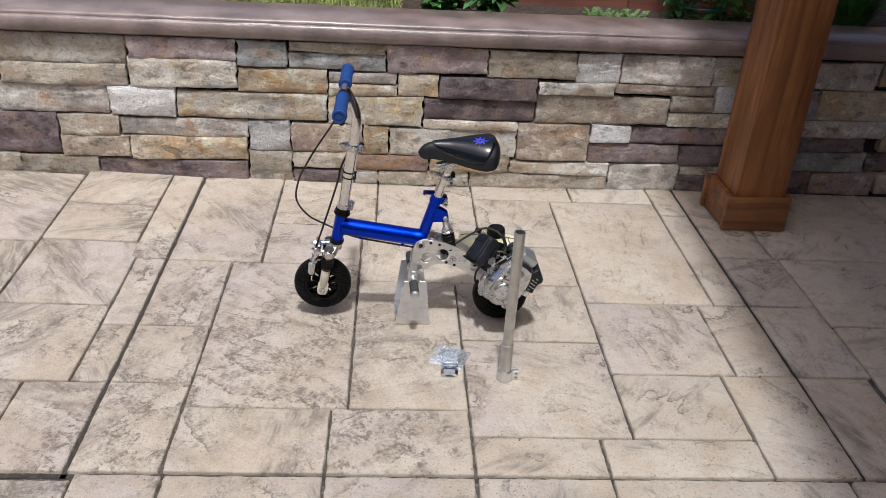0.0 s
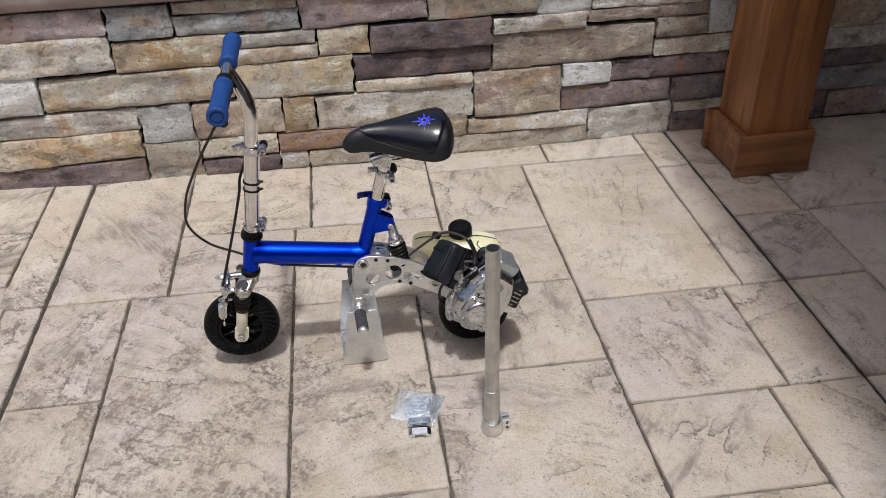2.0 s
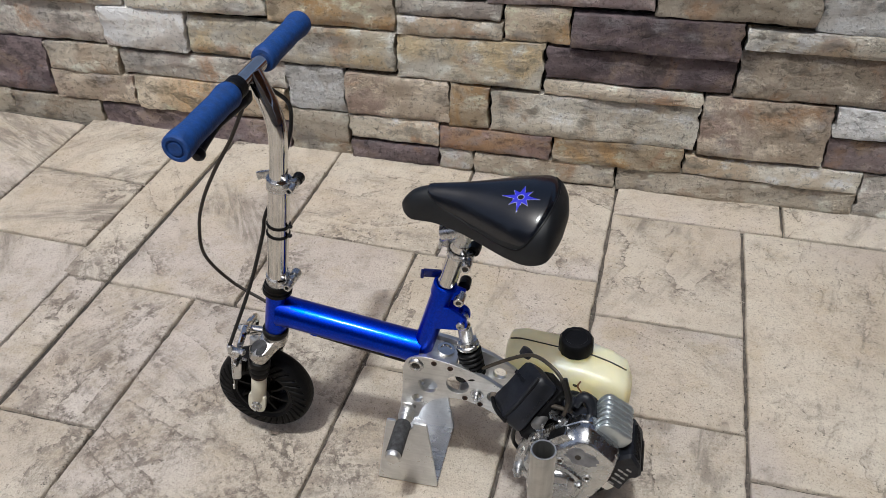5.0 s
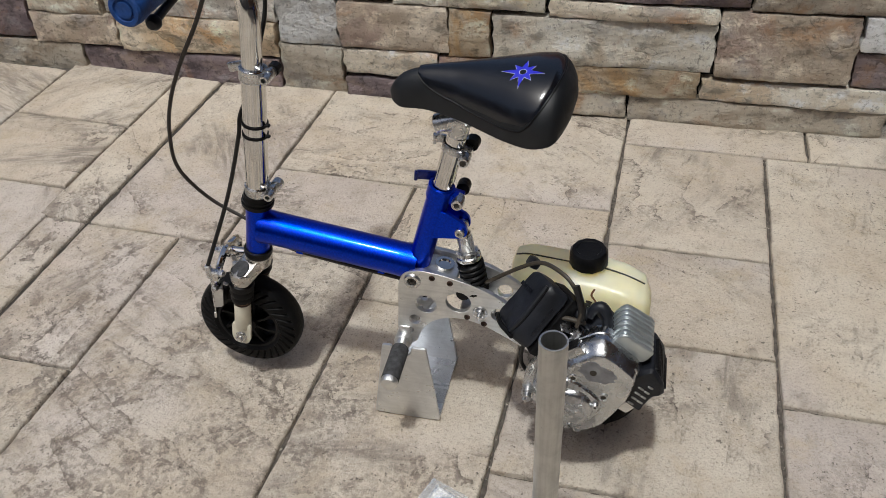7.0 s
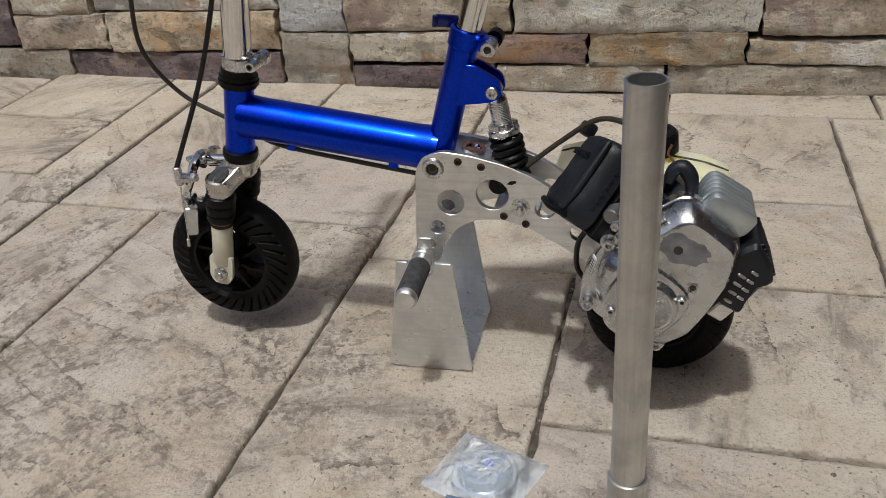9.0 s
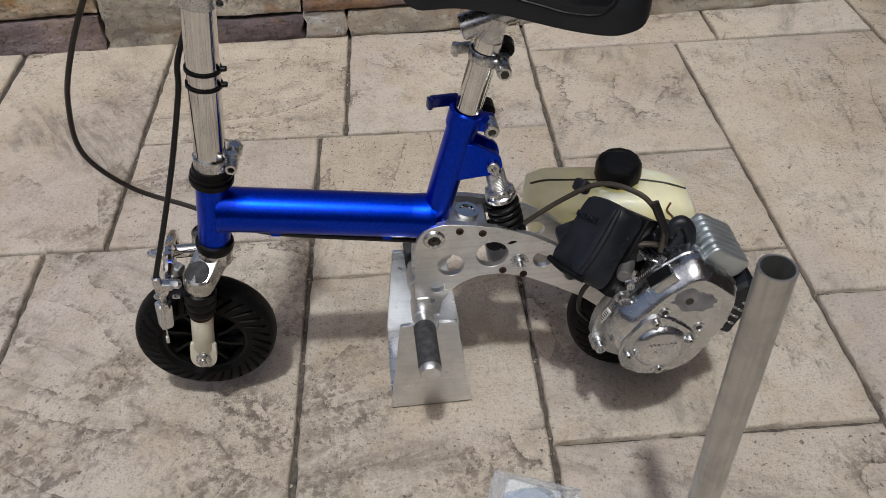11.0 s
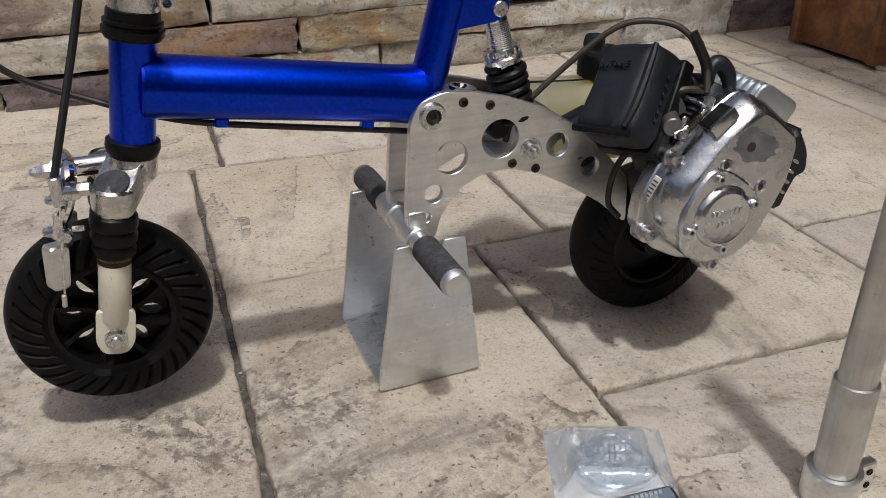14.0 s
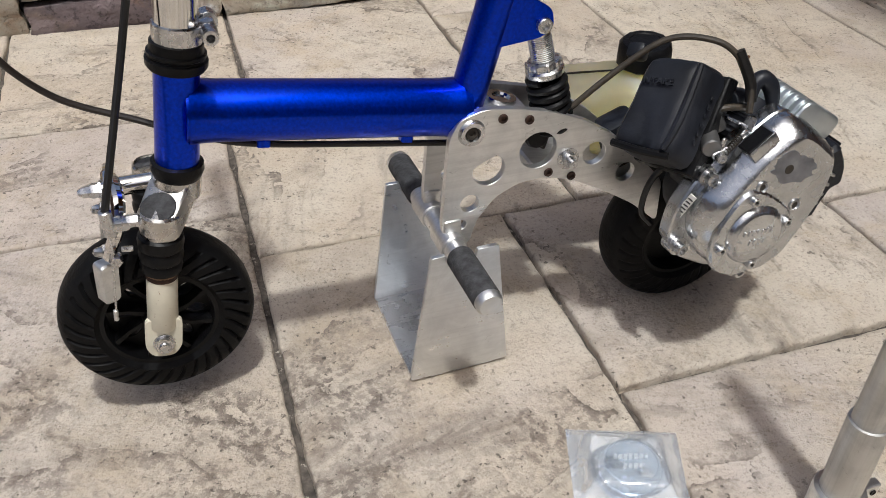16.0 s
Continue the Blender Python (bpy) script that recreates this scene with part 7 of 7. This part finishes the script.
add_cyl(bm, SPRING_A, (0.2225, -0.0725, 0.2335), 0.0017, seg=10)
part("spring_rod", bm, STEEL, carb)
bm = bmesh.new()
add_cyl(bm, (0.2215, -0.0725, 0.2320), (0.2275, -0.0690, 0.2400), 0.0046, seg=6, bevel=0.0006)
part("cable_ferrule", bm, STEEL, carb, "hexagonal zinc cable ferrule")
bm = bmesh.new()
add_bolt(bm, (0.195, -0.080, 0.2165), (-0.2, -1, 0.2), 0.0042, 0.005)
part("swivel_screw", bm, STEEL, carb)
bm = bmesh.new()
add_box(bm, (0.014, 0.003, 0.006), pose(0.1975, -0.0765, 0.2180, 0, -25, -6), 0.001, 1)
add_box(bm, (0.004, 0.003, 0.012), pose(0.1985, -0.0760, 0.2250, 0, 12, 0), 0.001, 1)
part("clevis", bm, STEEL, carb, "small forked lever")
bm = bmesh.new()
add_box(bm, (0.024, 0.010, 0.0022), pose(0.2165, -0.0675, 0.2370, 0, 29, 14), 0.0007, 1)
part("cable_bracket", bm, STEEL, carb)
bm = bmesh.new()
add_sweep(bm, [(0.204, -0.053, 0.243), (0.214, -0.055, 0.2445), (0.225, -0.056, 0.243), (0.233, -0.055, 0.240)], 0.0030, 10, 5)
part("vent_pipe", bm, CABLE_OLIVE, carb, "short olive vent pipe")
bm = bmesh.new()
add_turned(bm, (0.2330, -0.043, 0.244), (-1, -0.25, 0.15), [(0, 0), (0, 0.0085), (0.010, 0.0085), (0.013, 0.0070), (0.014, 0)], 18)
part("primer_cap", bm, BLACK_DUSTY, carb, "round black rubber cap")
bm = bmesh.new()
add_turned(bm, (0.2160, -0.036, 0.237), (0.1, -0.3, 1), [(0, 0.0052), (0.004, 0.0056), (0.007, 0.0045), (0.009, 0.002), (0.0093, 0)], 16)
part("choke_plug", bm, AMBER, carb, "amber plastic plug")
bm = bmesh.new()
add_sweep(bm, [(0.086, 0.012, 0.196), (0.090, 0.008, 0.216), (0.101, 0.004, 0.231), (0.143, -0.004, 0.268), (0.175, -0.016, 0.292), (0.203, -0.036, 0.2945), (0.219, -0.048, 0.283), (0.228, -0.058, 0.262), (0.224, -0.068, 0.244)], 0.0026, 10, 8)
part("engine_throttle_cable", bm, CABLE_OLIVE, bike, "olive cable arched over to the carburettor")
bm = bmesh.new()
add_sweep(bm, [(0.219, -0.046, 0.288), (0.227, -0.055, 0.268), (0.229, -0.058, 0.258), (0.228, -0.062, 0.250)], 0.0044, 10, 6)
part("wire_sleeve", bm, CABLE, bike, "black sleeved ignition wire")
bm = bmesh.new()
add_sweep(bm, [(0.257, -0.056, 0.226), (0.259, -0.052, 0.240), (0.257, -0.048, 0.252), (0.250, -0.045, 0.259), (0.242, -0.046, 0.256), (0.238, -0.050, 0.246)], [0.0040, 0.0055, 0.0070, 0.0074, 0.0062, 0.0045], 14, 6)
part("spark_plug_boot", bm, BLACK_DUSTY, bike, "black rubber spark plug boot")
bm = bmesh.new()
add_sweep(bm, [(0.238, -0.045, 0.248), (0.243, -0.040, 0.260), (0.237, -0.036, 0.268), (0.240, -0.034, 0.276)], 0.0012, 6, 6)
part("loose_wire", bm, COPPER, bike, "thin loose wire end")
bm = bmesh.new()
add_sweep(bm, [(0.175, -0.050, 0.205), (0.160, -0.045, 0.180), (0.158, -0.042, 0.150), (0.168, -0.045, 0.135)], 0.0027, 8, 6)
part("drain_hose", bm, CABLE, bike, "black hose under the air box")
bm = bmesh.new()
add_box(bm, (0.060, 0.030, 0.050), pose(0.215, -0.035, 0.190, 0, -25, 0), 0.008, 2)
# second block added to stand for the engine's shadow below the air box
add_box(bm, (0.034, 0.028, 0.046), pose(0.166, 0.019, 0.187, 0, -20, 0), 0.006, 2)
part("engine_mount", bm, BLACK_DUSTY, bike, "dark engine mount behind the cover, with a block added for the shadow")

# ---------------------------------------------------------------- stand, tube, bag

stand = thing("bike_stand", (0.0, 0.028, 0.0), "bent sheet aluminium stand with slotted sides", "stand")
side = [(-0.049, 0.0045), (0.044, 0.0045), (0.030, 0.138), (0.0115, 0.138), (0.0090, 0.127), (0.004, 0.1215), (-0.009, 0.1215), (-0.0145, 0.127), (-0.017, 0.138), (-0.029, 0.138)]
for y, dx in ((-0.0315, 0.0), (0.0865, -0.003)):
    outline = [(x + dx * (z > 0.05), z) for x, z in side]
    part("side_plate", plate_mesh(soft_corners(outline, 0.002, 2), [], 0.0035, pose(0, y, 0)), ALU_SHEET, stand, "tapered side plate with a notch for the peg")
bm = bmesh.new()
add_box(bm, (0.091, 0.118, 0.0052), pose(-0.0025, 0.0275, 0.0028), 0.0008, 1)
part("base_plate", bm, ALU_SKYLIT, stand)

tube = thing("aluminium_tube", (0.216, -0.271, 0.0), "dull aluminium tube upright in a split clamp foot", "tube")
bm = bmesh.new()
add_pipe(bm, (0.2165, -0.270, 0.10), (0.2155, -0.2740, 0.4162), 0.0128, 0.0017, 40)
part("upper_tube", bm, ALU_DULL, tube)
bm = bmesh.new()
add_turned(bm, (0.2170, -0.271, 0.006), (-0.0004, 0.001, 0.103), [(0, 0.012), (0, 0.0151), (0.0965, 0.0151), (0.0984, 0.0148), (0.0988, 0.0129)], 40)
part("sleeve", bm, ALU_DULL, tube, "wider lower sleeve")
bm = bmesh.new()
add_turned(bm, (0.2170, -0.271, 0.0), (0, 0, 1), [(0, 0.0145), (0, 0.0193), (0.001, 0.0200), (0.027, 0.0200), (0.0285, 0.0192), (0.0285, 0.0154), (0.010, 0.0152)], 40)
foot = part("clamp_foot", bm, ALU, tube, "split aluminium clamp foot")
for dy in (-0.0055, 0.0055):
    bm = bmesh.new()
    add_box(bm, (0.018, 0.008, 0.027), pose(0.2420, -0.268 + dy * 1.1, 0.0142), 0.001, 1)
    part("clamp_ear", bm, ALU, foot)
for z in (0.008, 0.020):
    bm = bmesh.new()
    add_bolt(bm, (0.2445, -0.2768, z), (0, -1, 0), 0.0028, 0.0022)
    part("clamp_screw", bm, BLACK, foot)

bag = thing("plastic_bag", (0.086, -0.186, 0.0), "small clear plastic bag lying flat with a chrome part inside", "bag")
C = [Vector(p) for p in ((0.058, -0.129), (0.145, -0.164), (0.111, -0.243), (0.029, -0.205))]
for layer in (0, 1):
    bm = bmesh.new()
    n = 22
    rows = []
    for j in range(n + 1):
        ring = []
        for i in range(n + 1):
            u, v = i / n, j / n
            q = C[0].lerp(C[1], u).lerp(C[3].lerp(C[2], u), v)
            e = min(u, 1 - u, v, 1 - v)
            puff = min(1.0, e * 4.5)
            h = 0.0015 + (0.0185 * puff * puff * (3 - 2 * puff) + 0.0010 * noise.noise((q.x * 60, q.y * 60, 2)) * (0.4 + puff) if layer else 0.0)
            if layer:
                h += 0.0045 * max(0, 0.12 - e) / 0.12 * abs(noise.noise((q.x * 45, q.y * 45, 8)))
            ring.append(bm.verts.new((q.x, q.y, max(0.0018 if layer else 0.0015, h))))
        rows.append(ring)
    for u, v in zip(rows, rows[1:]):
        for k in range(n):
            bm.faces.new((u[k], u[k + 1], v[k + 1], v[k]))
    film = part("upper_film" if layer else "lower_film", bm, FILM, bag, smooth=180)
    film.visible_shadow = False
cover = thing("spare_badge_cover", (0.087, -0.187, 0.002), "spare chrome badge cover with raised script", "engine part")
bm = bmesh.new()
oval = [(0.087 + 0.031 * math.copysign(abs(math.cos(t)) ** 0.7, math.cos(t)), -0.187 + 0.029 * math.copysign(abs(math.sin(t)) ** 0.7, math.sin(t))) for t in np.linspace(0, 2 * math.pi, 33)[:-1]]
add_prism(bm, oval, 0.005, Matrix(((1, 0, 0, 0), (0, 0, 1, 0), (0, -1, 0, 0.0082), (0, 0, 0, 1))), 0.0015)
part("flange", bm, BADGE_RIM, cover)
bm = bmesh.new()
add_turned(bm, (0.087, -0.187, 0.0078), (0, 0, 1), [(0, 0.0262), (0.004, 0.0255), (0.0075, 0.0228), (0.0080, 0.0212), (0.0074, 0.0205), (0.0076, 0)], 40)
dome2 = part("dome", bm, BADGE_BLUE, cover, "blue reflecting chrome dome")
for dy, n in ((0.005, 7), (-0.005, 4)):
    bm = bmesh.new()
    for k in range(n):
        add_box(bm, (0.0027, rs.uniform(0.004, 0.006), 0.0012), pose(0.087 + (k - (n - 1) / 2) * 0.0042, -0.187 + dy, 0.0158, 0, 0, -20 + rs.uniform(-8, 8)) , 0.0003, 1)
    bm.transform(Matrix.Translation((0.087, -0.187, 0)) @ pose(0, 0, 0, 0, 0, -18) @ Matrix.Translation((-0.087, 0.187, 0)))
    part("script_bar", bm, SCRIPT, dome2)
clip = thing("chrome_clamp", (0.081, -0.242, 0.0), "small chrome clamp with a name plate on the slab", "clamp")
CL = pose(0.0815, -0.240, 0, 0, 0, -6)
bm = bmesh.new()
add_box(bm, (0.044, 0.015, 0.009), CL @ pose(0, 0, 0.0155), 0.0012, 2)
block = part("clamp_block", bm, BADGE_RIM, clip, "upper half with chamfered chrome edges")
bm = bmesh.new()
add_box(bm, (0.039, 0.0105, 0.0012), CL @ pose(0, 0.0003, 0.0203), 0.0004, 1)
plate = part("name_plate", bm, BADGE_BLUE, block)
for y, n in ((0.0022, 7), (-0.0026, 4)):
    bm = bmesh.new()
    for k in range(n):
        add_box(bm, (0.0022, 0.0030, 0.0008), CL @ pose((k - (n - 1) / 2) * 0.0036, y, 0.0212, 0, 0, -14), 0.0002, 1)
    part("script_bar", bm, SCRIPT, plate)
# solid black block drawn where the clamp's open gap is in shade
bm = bmesh.new()
add_box(bm, (0.030, 0.010, 0.012), CL @ pose(0, -0.001, 0.0062), 0.001, 1)
part("clamp_gap", bm, BLACK, clip, "black block for the shade between the clamp's halves")
arch = [(-0.021, 0.0), (-0.0125, 0.0)] + [(0.0125 * math.cos(t), 0.0125 * math.sin(t)) for t in np.linspace(math.pi, 0, 13)[1:-1]] + [(0.0125, 0.0), (0.021, 0.0), (0.021, 0.010), (0.014, 0.0165), (-0.014, 0.0165), (-0.021, 0.010)]
part("clamp_saddle", plate_mesh(arch, [], 0.013, CL @ pose(0, -0.0185, 0.0008, 18, 0, 0)), BADGE_RIM, clip, "arched lower half of polished metal")
for x in (-0.017, 0.017):
    bm = bmesh.new()
    add_bolt(bm, CL @ Vector((x, -0.0175, 0.0085)), CL.to_3x3() @ Vector((0, -0.35, 1)), 0.0028, 0.003)
    part("clamp_bolt", bm, STEEL, clip)

lay_slabs()
lay_stones()
